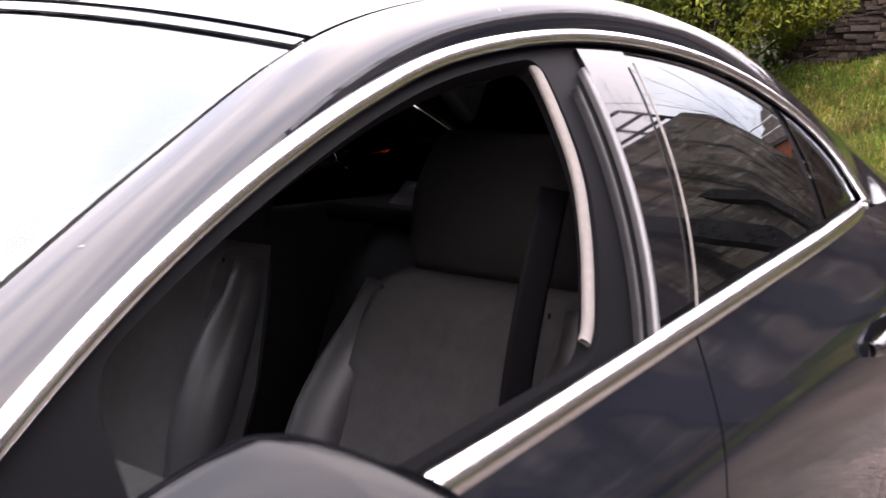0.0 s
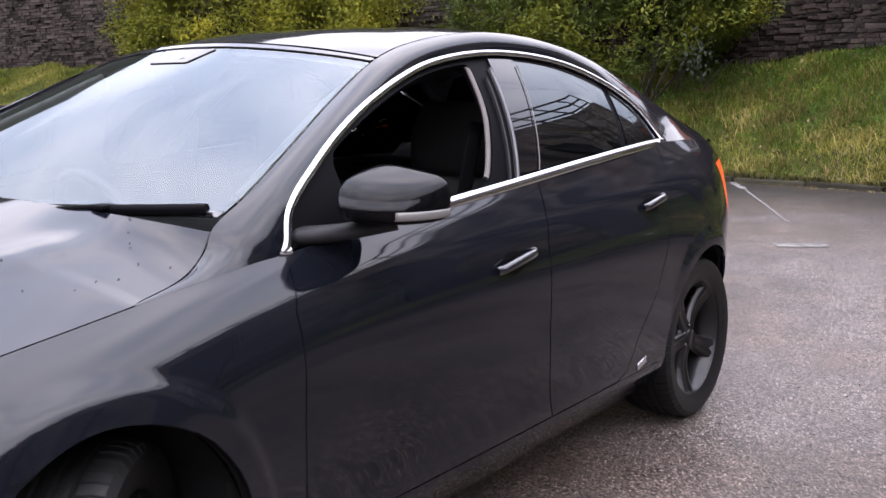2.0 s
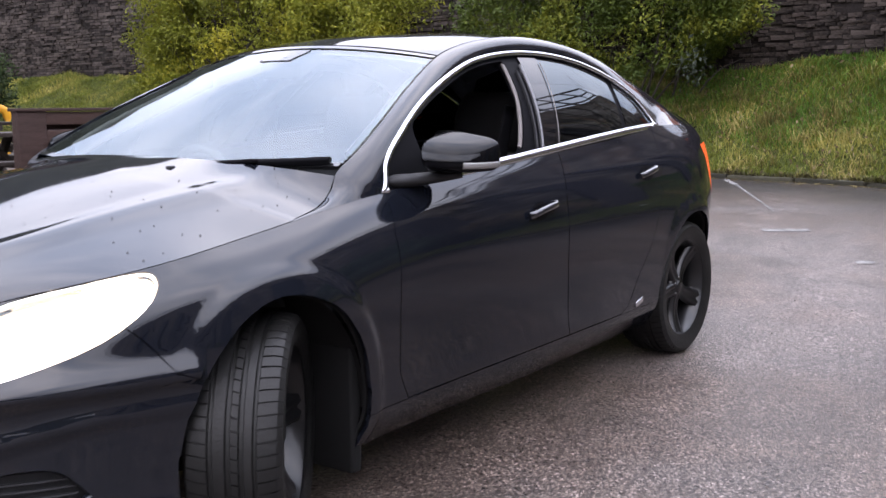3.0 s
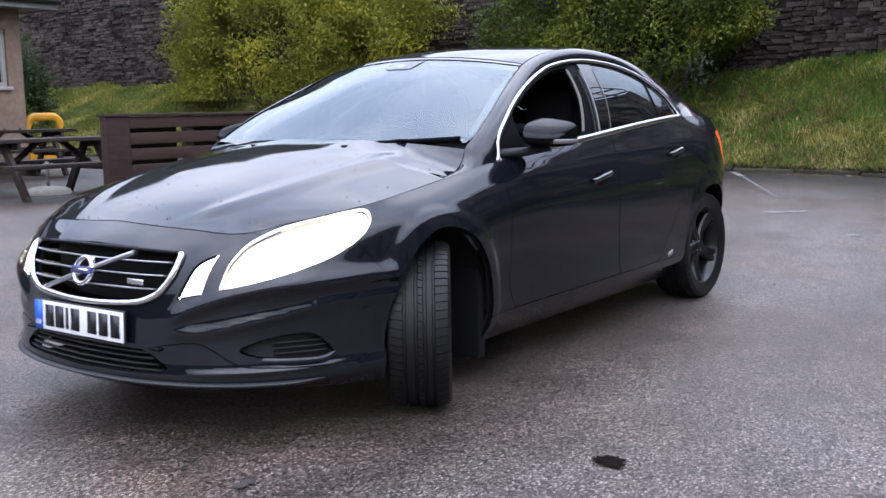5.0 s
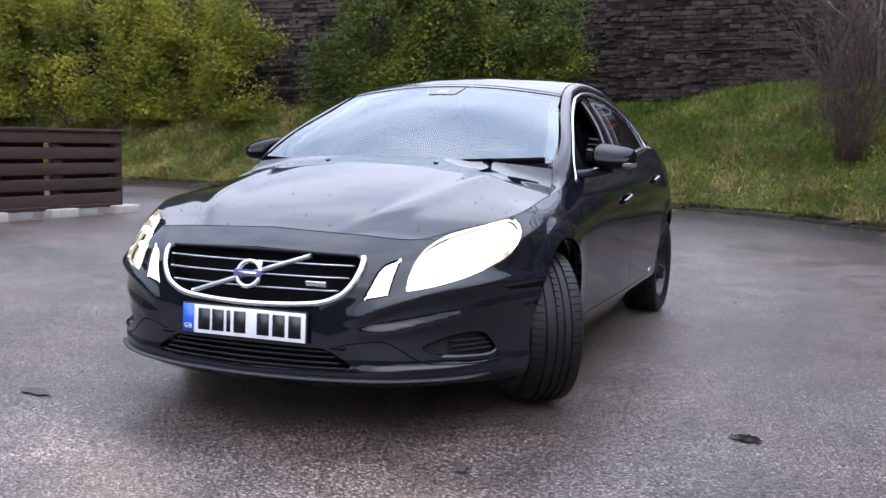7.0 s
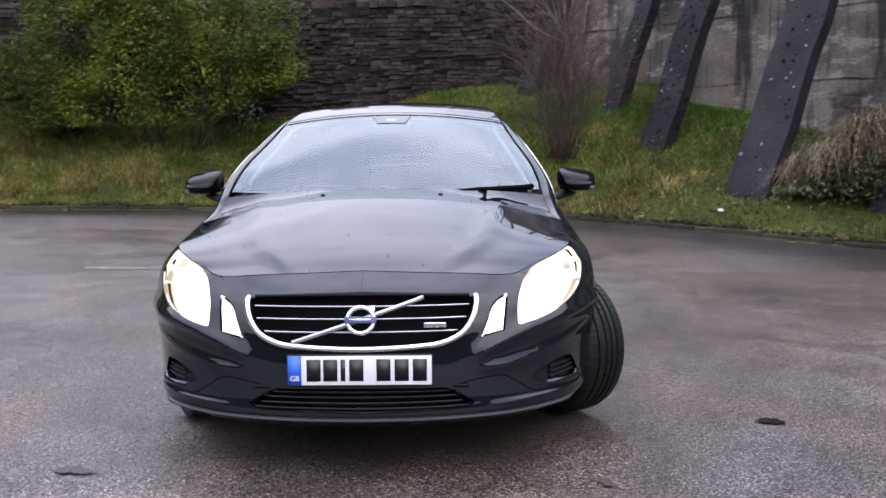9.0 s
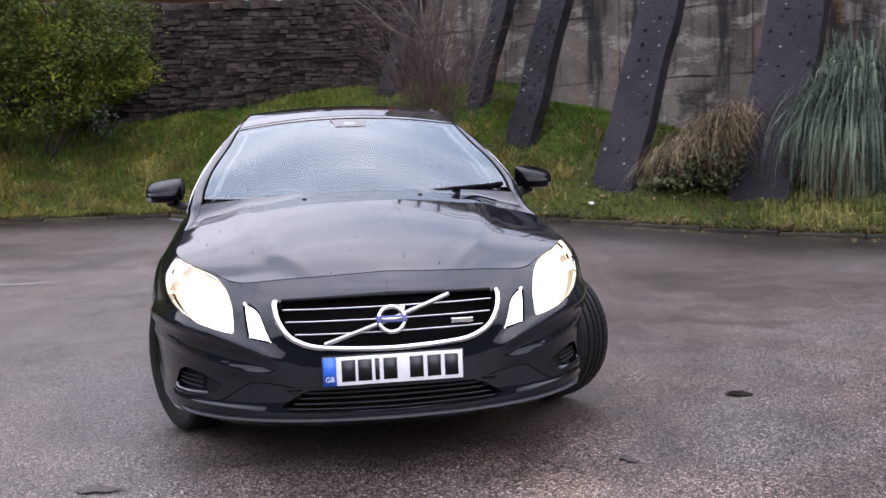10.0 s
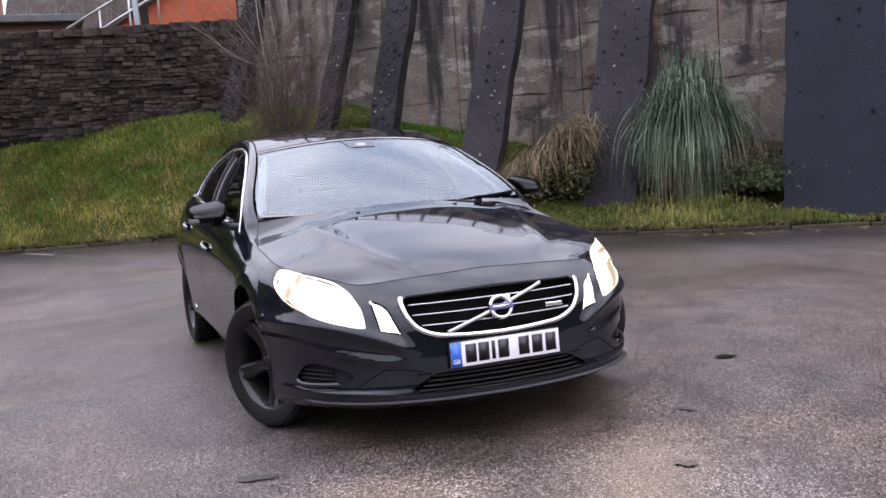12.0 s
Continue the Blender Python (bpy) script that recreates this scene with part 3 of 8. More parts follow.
WN[:, 1] *= np.clip((WV[:, 0] - S_AXIS[0]) / 0.07, 0, 1)
WN /= np.linalg.norm(WN, axis=1, keepdims=True)

front_bumper = panel("front_bumper", WP, WN, WT[_kind == "nose"], PAINT, car, both=True)
panel("rear_bumper", WP, WN, WT[_kind == "tail"], PAINT, car, both=True)
doors = {}
for flip in (False, True):
    panel("front_wing", WP, WN, WT[_kind == "fender"], PAINT, car, gap=0.0005, flip=flip)
    doors["f", flip] = panel("front_door", WP, WN, WT[_kind == "df"], PAINT, car, "black front door, window wound down" if not flip else "", gap=0.0025, flip=flip)
    doors["r", flip] = panel("rear_door", WP, WN, WT[_kind == "dr"], PAINT, car, gap=0.0025, flip=flip)
    panel("sill", WP, WN, WT[_kind == "sill"], PAINT, car, flip=flip)
    panel("rear_wing", WP, WN, WT[_kind == "quarter"], PAINT, car, gap=0.0005, flip=flip)
    panel("tail_lamp", WP, WN, WT[_kind == "lamp"], TAIL_RED, car, "red tail lamp lens", flip=flip)
    # lamp glass in front of its bowl, with two bulbs in it
    lens = panel("headlamp", WP, WN, WT[_kind == "head"], LENS, car, "lit headlamp under a clear lens", gap=0.003, flip=flip)
    back = WP - WN * 0.035
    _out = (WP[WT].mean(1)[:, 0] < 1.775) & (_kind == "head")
    panel("reflector", back, WN, WT[(_kind == "head") & ~_out], HEAD_GLOW, lens, "glowing reflector", gap=0.0, depth=-0.03, flip=flip)
    panel("side_reflector", back, WN, WT[_out], SIDE_GLOW, lens, "chrome outer reflector made to emit the lamp's glare", gap=0.0, depth=-0.03, flip=flip)
    lens.visible_shadow = False
    for hp, hr in (((1.985, .655, .675), .013), ((1.87, .715, .725), .015)):
        hs, hv = wall_sv(hp)
        hc = wall_at(np.array([hs]), np.array([hv]))[0] - wall_at(np.array([hs]), np.array([hv]), WALL_N)[0] * 0.019
        b = bmesh.new()
        bmesh.ops.create_uvsphere(b, u_segments=14, v_segments=8, radius=hr, matrix=Matrix.Translation((hc[0], -hc[1] if flip else hc[1], hc[2])))
        part("bulb", b, BULB, lens, "glowing bulb")
    drl = panel("daytime_lamp", WP - WN * 0.004, WN, WT[_kind == "drl"], DRL_GLOW, car, "slim white daytime running lamp", gap=0.006, depth=0.02, flip=flip)
    panel("lamp_surround", WP - WN * 0.010, WN, WT[_kind == "drl"], GLOSS_BLACK, drl, gap=0.0, depth=0.01, flip=flip)
    panel("fog_recess", WP - WN * 0.03, WN, WT[_kind == "fog"], BLACK_PLASTIC, car, "black grille insert in the bumper corner", gap=0.0, depth=-0.03, flip=flip)
panel("inner_shell", WP - WN * 0.02, WN, WT[np.isin(_kind, ["nose", "fender", "df", "dr", "sill", "quarter", "tail", "lamp"])], DARK, car, gap=0.0, depth=0.01, both=True)

# upper body: curves along the side window (outer) and along the roof gutter (inner)
T = lambda x: tuple(top_edge(np.array([s_at_x(x)]))[0])
FRAME_PAIRS = [
    (T(1.20), (1.197, .808, .889)), (T(1.06), (1.06, .785, .915)), (T(.94), (.99, .768, .955)), ((.84, .834, .94), (.955, .757, 1.0)),
    ((.80, .815, 1.02), (.86, .752, 1.055)), ((.675, .776, 1.11), (.70, .72, 1.143)), ((.495, .72, 1.202), (.48, .652, 1.249)),
    ((.232, .648, 1.297), (.234, .592, 1.357)), ((0.0, .60, 1.352), (-.02, .553, 1.416)), ((-.35, .57, 1.386), (-.38, .532, 1.45)),
    ((-.70, .585, 1.366), (-.78, .535, 1.428)), ((-.95, .633, 1.30), (-1.08, .55, 1.368)), ((-1.12, .68, 1.21), (-1.33, .58, 1.278)),
    ((-1.24, .748, 1.088), (-1.54, .602, 1.20)), (T(-1.34), (-1.63, .612, 1.166)), (T(-1.48), (-1.73, .615, 1.138)), (T(-1.62), (-1.83, .605, 1.118)), (T(-1.77), (-1.93, .588, 1.102)), (T(-1.92), (-2.03, .55, 1.088)), (T(-2.06), (-2.12, .50, 1.074)),
]
_pairs = spline([(*a, *b) for a, b in FRAME_PAIRS])(np.linspace(0, 1, 170))
RAIL_OUT, RAIL_IN = _pairs[:, :3], _pairs[:, 3:]
_w = np.linspace(0, 1, 9)[:, None, None]
_mid = (RAIL_OUT + RAIL_IN) / 2
_t = np.gradient(_mid, axis=0)
_n = np.cross(_t, RAIL_IN - RAIL_OUT)
_n /= np.linalg.norm(_n, axis=1, keepdims=True) + 1e-9
_n[_n[:, 1] + _n[:, 2] < 0] *= -1
_width = np.linalg.norm(RAIL_IN - RAIL_OUT, axis=1, keepdims=True)
_fade = np.interp(np.linspace(0, 1, 170), [0, .55, .68, 1], [1, 1, .25, .05])[:, None]
_strip = RAIL_OUT[None] * (1 - _w) + RAIL_IN[None] * _w + _n[None] * (0.62 * _w * (1 - _w)) * (np.minimum(_width, 0.16) * _fade)[None]
SP, SN, ST = grid_sheet(_strip)
if SN[len(SN) // 2, 1] < 0:
    SN = -SN
for flip in (False, True):
    panel("side_frame", SP, SN, ST, PAINT, car, gap=0.0, flip=flip)


def rail_at(x, which):
    """The gutter or window curve at x."""
    c = RAIL_IN if which == "in" else RAIL_OUT
    k = np.argsort(-c[:, 0])
    return np.array([np.interp(-x, -c[k, 0], c[k, j]) for j in range(3)])


def across(edge, centre, power=2.0, n=41):
    """A sheet between an edge curve on the car's left and the middle, out to both sides."""
    t = np.linspace(-1, 1, n)[None, :, None]
    g = centre[:, None] + (edge - centre)[:, None] * np.abs(t) ** power
    g[..., 1] = edge[:, None, 1] * t[..., 0]
    return g


u60 = np.linspace(0, 1, 60)
# bonnet: its edge follows the wing top, then turns in to the corner by the windscreen pillar
_hs = np.linspace(float(np.interp(0.66, PLAN_Y[:300], S_AXIS[:300])), s_at_x(1.20), 34)
_he = np.concatenate([top_edge(_hs), np.array([rail_at(x, "in") for x in np.linspace(1.18, 0.962, 14)])])
_ul = np.concatenate([[0], np.cumsum(np.linalg.norm(np.diff(_he, axis=0), axis=1))])
_ul /= _ul[-1]
HOOD_EDGE = np.array([np.interp(u60, _ul, _he[:, j]) for j in range(3)]).T
HOOD_MID = spline([(2.066, 0, .772), (1.9, 0, .842), (1.6, 0, .93), (1.3, 0, .995), (1.045, 0, 1.033)])(u60)
_g = across(HOOD_EDGE, HOOD_MID, 2.3, 61)
_tt = np.abs(np.linspace(-1, 1, 61))
_front = top_edge(np.interp(_tt * HOOD_EDGE[0, 1], WALL_Y[-1, :300], S_AXIS[:300]))
_front[:, 1] *= np.sign(np.linspace(-1, 1, 61))
_g += ((1 - u60) ** 4)[:, None, None] * (_front - _g[0])[None]
# two soft ridges that run from the grille's corners to the pillars
_ridge = 0.50 + 0.22 * u60[:, None]
_g[..., 2] += 0.010 * np.exp(-(((_tt[None] - _ridge) / 0.07) ** 2)) * np.clip(u60 * 5, 0, 1)[:, None] * np.clip((1 - u60) * 6, 0, 1)[:, None]
HP, HN, HT = grid_sheet(_g)
HN = HN * np.sign(HN[len(HN) // 2, 2])
bonnet = panel("bonnet", HP, HN, HT, PAINT, car, "black bonnet flecked with dirt and water drops", gap=0.003)
_fr = np.random.default_rng(17)
_pick = _fr.integers(0, len(HP), 480)
_fleck = []
for _i in _pick:
    _c0, _n0 = HP[_i] + _fr.normal(0, .009, 3) * (1, 1, 0), HN[_i]
    _a0 = np.cross(_n0, (0, 1.0, 0))
    _a0 /= np.linalg.norm(_a0)
    _b0 = np.cross(_n0, _a0)
    _q = _fr.uniform(.0008, .0021)
    _v = [_c0 - _n0 * .004 + _q * 1.3 * (math.cos(t) * _a0 * _fr.uniform(.7, 1.4) + math.sin(t) * _b0) for t in np.linspace(0, 2 * np.pi, 6, endpoint=False)] + [_c0 + _n0 * .0007]
    _fleck.append((np.array(_v), [(k, (k + 1) % 6, 6) for k in range(6)]))
tagged(attach("dirt_flecks", mesh_from("dirt_flecks", *join(_fleck)), plain("dirt_fleck", (.02, .015, .011), .8, spec=.2), bonnet, "dark flecks of dirt on the paint"), kind="stuff")

_we = np.array([rail_at(x, "in") for x in np.linspace(.93, .243, 40)]) * (1, .982, 1) + (0, 0, -0.003)
_wc = spline([(1.04, 0, 1.0), (.85, 0, 1.128), (.60, 0, 1.272), (.316, 0, 1.402)])(np.linspace(0, 1, 40))
_g = across(_we, _wc, 2.0)
GP, GN, GT = grid_sheet(_g)
GN = GN * np.sign(GN[len(GN) // 2, 2])
windscreen = panel("windscreen", GP, GN, GT, WINDSCREEN, car, "windscreen reflecting a pale cloudy sky", gap=0.0, depth=0.005)
windscreen.visible_shadow = False
_row = np.arange(len(GP)) // 41
_rim = (_row <= 1) | (_row >= 38)
panel("screen_border", GP + GN * 0.0035, GN, GT[_rim[GT].all(1)], FRIT, windscreen, "black printed band along the windscreen's edges", gap=0.0, depth=0.002)
_re = np.array([rail_at(x, "in") for x in np.linspace(.236, -1.08, 50)]) * (1, .992, 1)
_rc = spline([(.310, 0, 1.407), (0.1, 0, 1.446), (-.25, 0, 1.476), (-.5, 0, 1.485), (-.85, 0, 1.469), (-1.12, 0, 1.418)])(np.linspace(0, 1, 50))
RP, RN, RT = grid_sheet(across(_re, _rc, 2.2))
RN = RN * np.sign(RN[len(RN) // 2, 2])
panel("roof", RP, RN, RT, PAINT, car, gap=0.003)
_be = np.array([rail_at(x, "in") for x in np.linspace(-1.085, -1.69, 26)]) * (1, .985, 1)
_bc = spline([(-1.125, 0, 1.416), (-1.4, 0, 1.312), (-1.76, 0, 1.165)])(np.linspace(0, 1, 26))
BP, BN, BT = grid_sheet(across(_be, _bc, 2.0))
BN = BN * np.sign(BN[len(BN) // 2, 2])
panel("rear_window", BP, BN, BT, PRIVACY, car, "dark tinted rear window", gap=0.0, depth=0.005)
_de = np.array([rail_at(x, "in") for x in np.linspace(-1.70, -2.118, 24)])
_dc = spline([(-1.765, 0, 1.166), (-2.0, 0, 1.135), (-2.215, 0, 1.09)])(np.linspace(0, 1, 24))
DP, DN, DT = grid_sheet(across(_de, _dc, 2.2))
DN = DN * np.sign(DN[len(DN) // 2, 2])
panel("boot_lid", DP, DN, DT, PAINT, car, gap=0.003)


# side windows on a leaning sheet
def pane_y(x, z):
    d = z - 0.935
    return 0.835 - 0.19 * d - 0.9 * d * d - 0.04 * np.clip((-0.6 - x) / 0.6, 0, 2) ** 2


_k0 = int(np.argmin(np.abs(RAIL_OUT[:, 0] - .84) + np.abs(RAIL_OUT[:, 2] - .94)))
_k1 = int(np.argmin(np.abs(RAIL_OUT[:, 0] + 1.24) + np.abs(RAIL_OUT[:, 2] - 1.09)))
_top = RAIL_OUT[_k0:_k1 + 1][:, [0, 2]]
_bot = np.array([(x, T(x)[2] + 0.002) for x in np.linspace(-1.22, .82, 60)])
DLO = np.concatenate([_top, _bot])


def shrink(poly, d):
    t = np.roll(poly, -1, 0) - np.roll(poly, 1, 0)
    t /= np.linalg.norm(t, axis=1, keepdims=True) + 1e-9
    n = np.stack([-t[:, 1], t[:, 0]], 1)
    q = poly + n * d
    if not inside(poly, q[len(q) // 4:len(q) // 4 + 1])[0]:
        q = poly - n * d
    return q


_inn = shrink(DLO, 0.017)
_inn[len(_top) + 1:] = shrink(DLO, 0.012)[len(_top) + 1:]
_inn2 = shrink(DLO, 0.014)


def clip_poly(poly, side_line):
    """The part of an outline on the left of a line (a, b)."""
    (ax, ay), (bx, by) = side_line
    out = []
    f = lambda p: (bx - ax) * (p[1] - ay) - (by - ay) * (p[0] - ax)
    for p, q in zip(poly, np.roll(poly, -1, 0)):
        a, b = f(p), f(q)
        if a >= 0:
            out.append(p)
        if a * b < 0:
            out.append(p + (q - p) * a / (a - b))
    return np.array(out)


_open = clip_poly(_inn, ((.59, .9), (.625, 1.3)))
_open = clip_poly(_open, ((-.112, 1.2), (.003, .95)))
_open = clip_poly(_open, ((-.255, 1.4), (-.082, 1.16)))
_open = dense(_open, 0.01)
_arc = np.concatenate([[0], np.cumsum(np.linalg.norm(np.roll(_open, -1, 0) - _open, axis=1))])
_even = np.linspace(0, _arc[-1], 280, endpoint=False)
_open = np.stack([np.interp(_even, _arc, np.append(_open[:, i], _open[0, i])) for i in (0, 1)], 1)
_open = sum(np.roll(_open, i, 0) for i in range(-5, 6)) / 11
_pane = clip_poly(clip_poly(_inn2, ((-.202, 1.0), (-.455, 1.4))), ((-.975, 1.4), (-.79, 1.0)))
_quart = clip_poly(_inn2, ((-.835, 1.0), (-1.02, 1.4)))
_bp = clip_poly(clip_poly(_inn2, ((-.08, .95), (-.335, 1.45))), ((-.452, 1.4), (-.199, 1.0)))
PV, PT = carve(dense(DLO, 0.02), [(q if q is _open else dense(q, 0.015), True) for q in (_open, _pane, _quart, _bp)], 0, (0.025, 0.025))
_pc = PV[PT].mean(1)
_pk = np.full(len(_pc), "frame", dtype=object)
for q, k in ((_bp, "post"), (_open, "open"), (_pane, "pane"), (_quart, "quart")):
    _pk[inside(q, _pc)] = k
_pk[~inside(DLO, _pc)] = "open"
_py = pane_y(PV[:, 0], PV[:, 1])
PP = np.stack([PV[:, 0], _py, PV[:, 1]], 1)
_e = 1e-3
PN = np.stack([-(pane_y(PV[:, 0] + _e, PV[:, 1]) - _py) / _e, np.ones(len(PV)), -(pane_y(PV[:, 0], PV[:, 1] + _e) - _py) / _e], 1)
PN /= np.linalg.norm(PN, axis=1, keepdims=True)
for flip in (False, True):
    panel("window_frame", PP - PN * 0.012, PN, PT[_pk == "frame"], SEAL, doors["f", flip], "black window frame and seals", gap=0.0, depth=0.03, flip=flip)
    panel("door_post", PP - PN * 0.004, PN, PT[_pk == "post"], POST_GLOSS, doors["f", flip], "glossy black door post trim", gap=0.0, depth=0.02, flip=flip)
    for (xa, za), (xb, zb), w_, mat_, nm_ in (((-.098, 1.0), (-.262, 1.335), .011, POST_EDGE, "satin grey edge of the door frame"), ((-.058, 1.0), (-.205, 1.31), .006, BLACK_PLASTIC, "")):
        edge = np.array([(x, pane_y(x, z) - .006, z) for x, z in np.linspace((xa, za), (xb, zb), 24)])
        v, f = ribbon(edge, [(.3, 1, .3)] * 24, w_, .008)
        if flip:
            v, f = v * (1, -1, 1), [q[::-1] for q in f]
        attach("post_moulding", mesh_from("post_moulding", v, f), mat_, doors["f", flip], nm_)
    seam = np.array([(x, pane_y(x, z) + .001, z) for x, z in np.linspace((-.207, 1.005), (-.425, 1.35), 20)])
    v, f = ribbon(seam, [(0, 1, .35)] * 20, .0025, .002)
    if flip:
        v, f = v * (1, -1, 1), [q[::-1] for q in f]
    attach("door_seam", mesh_from("door_seam", v, f), TRIM_GREY, doors["r", flip], "thin pale edge between the doors")
    for k, nm in (("pane", "door_glass"), ("quart", "quarter_glass")):
        g = panel(nm, PP - PN * 0.007, PN, PT[_pk == k], PRIVACY, doors["r", flip], "dark tinted side glass", gap=0.0, depth=0.004, flip=flip)
    if flip:
        panel("door_glass", PP - PN * 0.016, PN, PT[_pk == "open"][inside(_open, _pc[_pk == "open"])], WINDSCREEN, doors["f", flip], gap=0.0, depth=0.004, flip=flip)
    # the strip runs all round but for the foot of the black corner behind the mirror
    rim = dense(DLO, 0.02)
    order = np.argsort(_bot[:, 0])
    bare = (rim[:, 0] > .50) & (np.abs(rim[:, 1] - np.interp(rim[:, 0], _bot[order, 0], _bot[order, 1])) < .012) & (rim[:, 0] < _bot[:, 0].max() - .012)
    last = int(np.where(bare & ~np.roll(bare, -1))[0][0])
    rim = np.roll(rim, -last - 1, 0)[~np.roll(bare, -last - 1)]
    ring3 = np.array([(x, pane_y(x, z) + 0.004 - 0.0055 * min(max((x - .20) / .2, 0), 1), z) for x, z in rim])
    rn = np.array([(0, 1, 0.35)] * len(ring3))
    v, f = ribbon(ring3, rn, 0.020, 0.008)
    if flip:
        v, f = v * (1, -1, 1), [q[::-1] for q in f]
    attach("chrome_trim", mesh_from("chrome_trim", v, f), CHROME, car, "bright chrome strip round the side windows")
    belt = np.array([(x, pane_y(x, z) + 0.007, z) for x, z in _bot[2:-1] - (0, 0.006) if x < .50])
    v, f = ribbon(belt, [(0, 1, 0.25)] * len(belt), 0.026, 0.008)
    if flip:
        v, f = v * (1, -1, 1), [q[::-1] for q in f]
    attach("waist_trim", mesh_from("waist_trim", v, f), CHROME, car, "bright chrome strip along the waistline")


# ---- the car's fittings ----


def both_sides(v, f, flip):
    return (v * (1, -1, 1), [q[::-1] for q in f]) if flip else (v, f)


def sheet_mesh(name, v, f, mat, parent, label="", flip=False, flat=False):
    v, f = both_sides(np.asarray(v, float), f, flip)
    return attach(name, mesh_from(name, v, f), mat, parent, label, flat)


def on_nose(y, z, out=0.0):
    p = np.array(nose(abs(y), z))
    k = int(np.argmin(np.abs(PLAN_Y[:260] - abs(y))))
    n = WALL_N[int(np.interp(z, WALL_Z[:, k], np.arange(NV))), k]
    p = p + n * out
    s = -1 if y < 0 else 1
    return p * (1, s, 1), n * (1, s, 1)


# grille: a dark back, four slats with bright edges, a chrome U and the diagonal bar with its ring
grille = attach("grille", mesh_from("grille", *join([((np.array([(2.115 - 0.10 * (y / .45) ** 2, y, z) for z in (.50, .72) for y in np.linspace(-.45, .45, 13)])), [(i, i + 1, i + 14, i + 13) for i in range(12)])])), DARK, car, "black radiator grille with bright slats and a chrome surround")
for zc in (.664, .619, .572):
    yw = np.interp(zc, [.512, .528, .567, .62, .672, .69], [.1, .26, .355, .39, .40, .38]) - 0.012
    ys = np.linspace(-yw, yw, 41)
    pts = np.array([on_nose(y, zc, -0.016)[0] for y in ys])
    v, f = ribbon(pts, [(1, 0, 0.1)] * 41, 0.014, 0.012)
    slat = sheet_mesh("slat", v, f, GLOSS_BLACK, grille)
    v, f = ribbon(pts + (0.012, 0, 0.004), [(1, 0, 0.3)] * 41, 0.0055, 0.0035)
    sheet_mesh("slat_edge", v, f, SATIN, slat, "thin bright slat edge")
_half = [(.404, .692), (.411, .675), (.40, .62), (.366, .568), (.33, .545), (.28, .528), (.2, .519), (.1, .514), (0, .5125)]
_curve = spline(_half)(np.linspace(0, 1, 60))
_pts = [on_nose(y, z, 0.002) for y, z in _curve] + [on_nose(-y, z, 0.002) for y, z in _curve[::-1][1:]]
v, f = ribbon([p for p, _ in _pts], [n for _, n in _pts], 0.022, 0.010)
sheet_mesh("chrome_surround", v, f, CHROME, grille, "chrome U-shaped grille surround")
_pts = [on_nose(y, .7005 - 0.008 * (abs(y) / .38) ** 2, 0.001) for y in np.linspace(-.385, .385, 41)]
v, f = ribbon([p for p, _ in _pts], [n for _, n in _pts], 0.012, 0.004)
sheet_mesh("grille_top", v, f, GLOSS_BLACK, grille)
_pts = [on_nose(y, .528 + (.694 - .528) * (y + .262) / .50, 0.000) for y in np.linspace(-.24, .222, 30)]
v, f = ribbon([p for p, _ in _pts], [n for _, n in _pts], 0.016, 0.010)
sheet_mesh("diagonal_bar", v, f, SATIN, grille, "satin silver diagonal bar")
bc, bn = on_nose(0.003, .612, 0.012)
bn = bn / np.linalg.norm(bn)
b_up = np.array([-bn[2], 0, bn[0]])
b_right = np.array([0, 1.0, 0])
_ang = np.linspace(0, 2 * np.pi, 41)[:-1]
_ring = np.array([bc + 0.047 * (math.cos(a) * b_right + math.sin(a) * b_up) for a in _ang])
v, f = ribbon(_ring, [bn] * 40, 0.016, 0.009, True)
badge = sheet_mesh("badge", v, f, CHROME, grille, "round chrome badge with a blue band")
bm = bmesh.new()
badge_m = Matrix(((b_right[0], b_up[0], bn[0], bc[0]), (b_right[1], b_up[1], bn[1], bc[1]), (b_right[2], b_up[2], bn[2], bc[2]), (0, 0, 0, 1)))
box(bm, -.056, .056, -.0125, .0125, 0.004, 0.013, 0.002, badge_m)
part("band", bm, plain("badge_blue", (0.03, 0.04, 0.16), 0.3, 0.2, 0.5), badge, "blue badge band")
bm = bmesh.new()
box(bm, -.038, .038, -.004, .004, 0.012, 0.0145, 0.0, badge_m)
part("band_mark", bm, CHROME, badge)
bm = bmesh.new()
box(bm, .033, .050, .030, .052, -.004, .006, 0.003, badge_m)
part("arrow", bm, CHROME, badge)
bm = bmesh.new()
rp, rn = on_nose(.262, .594, 0.004)
box(bm, rp[0] - .006, rp[0] + .006, rp[1] - .04, rp[1] + .04, rp[2] - .009, rp[2] + .009, 0.003)
part("trim_badge", bm, CHROME, grille, "small silver trim badge")

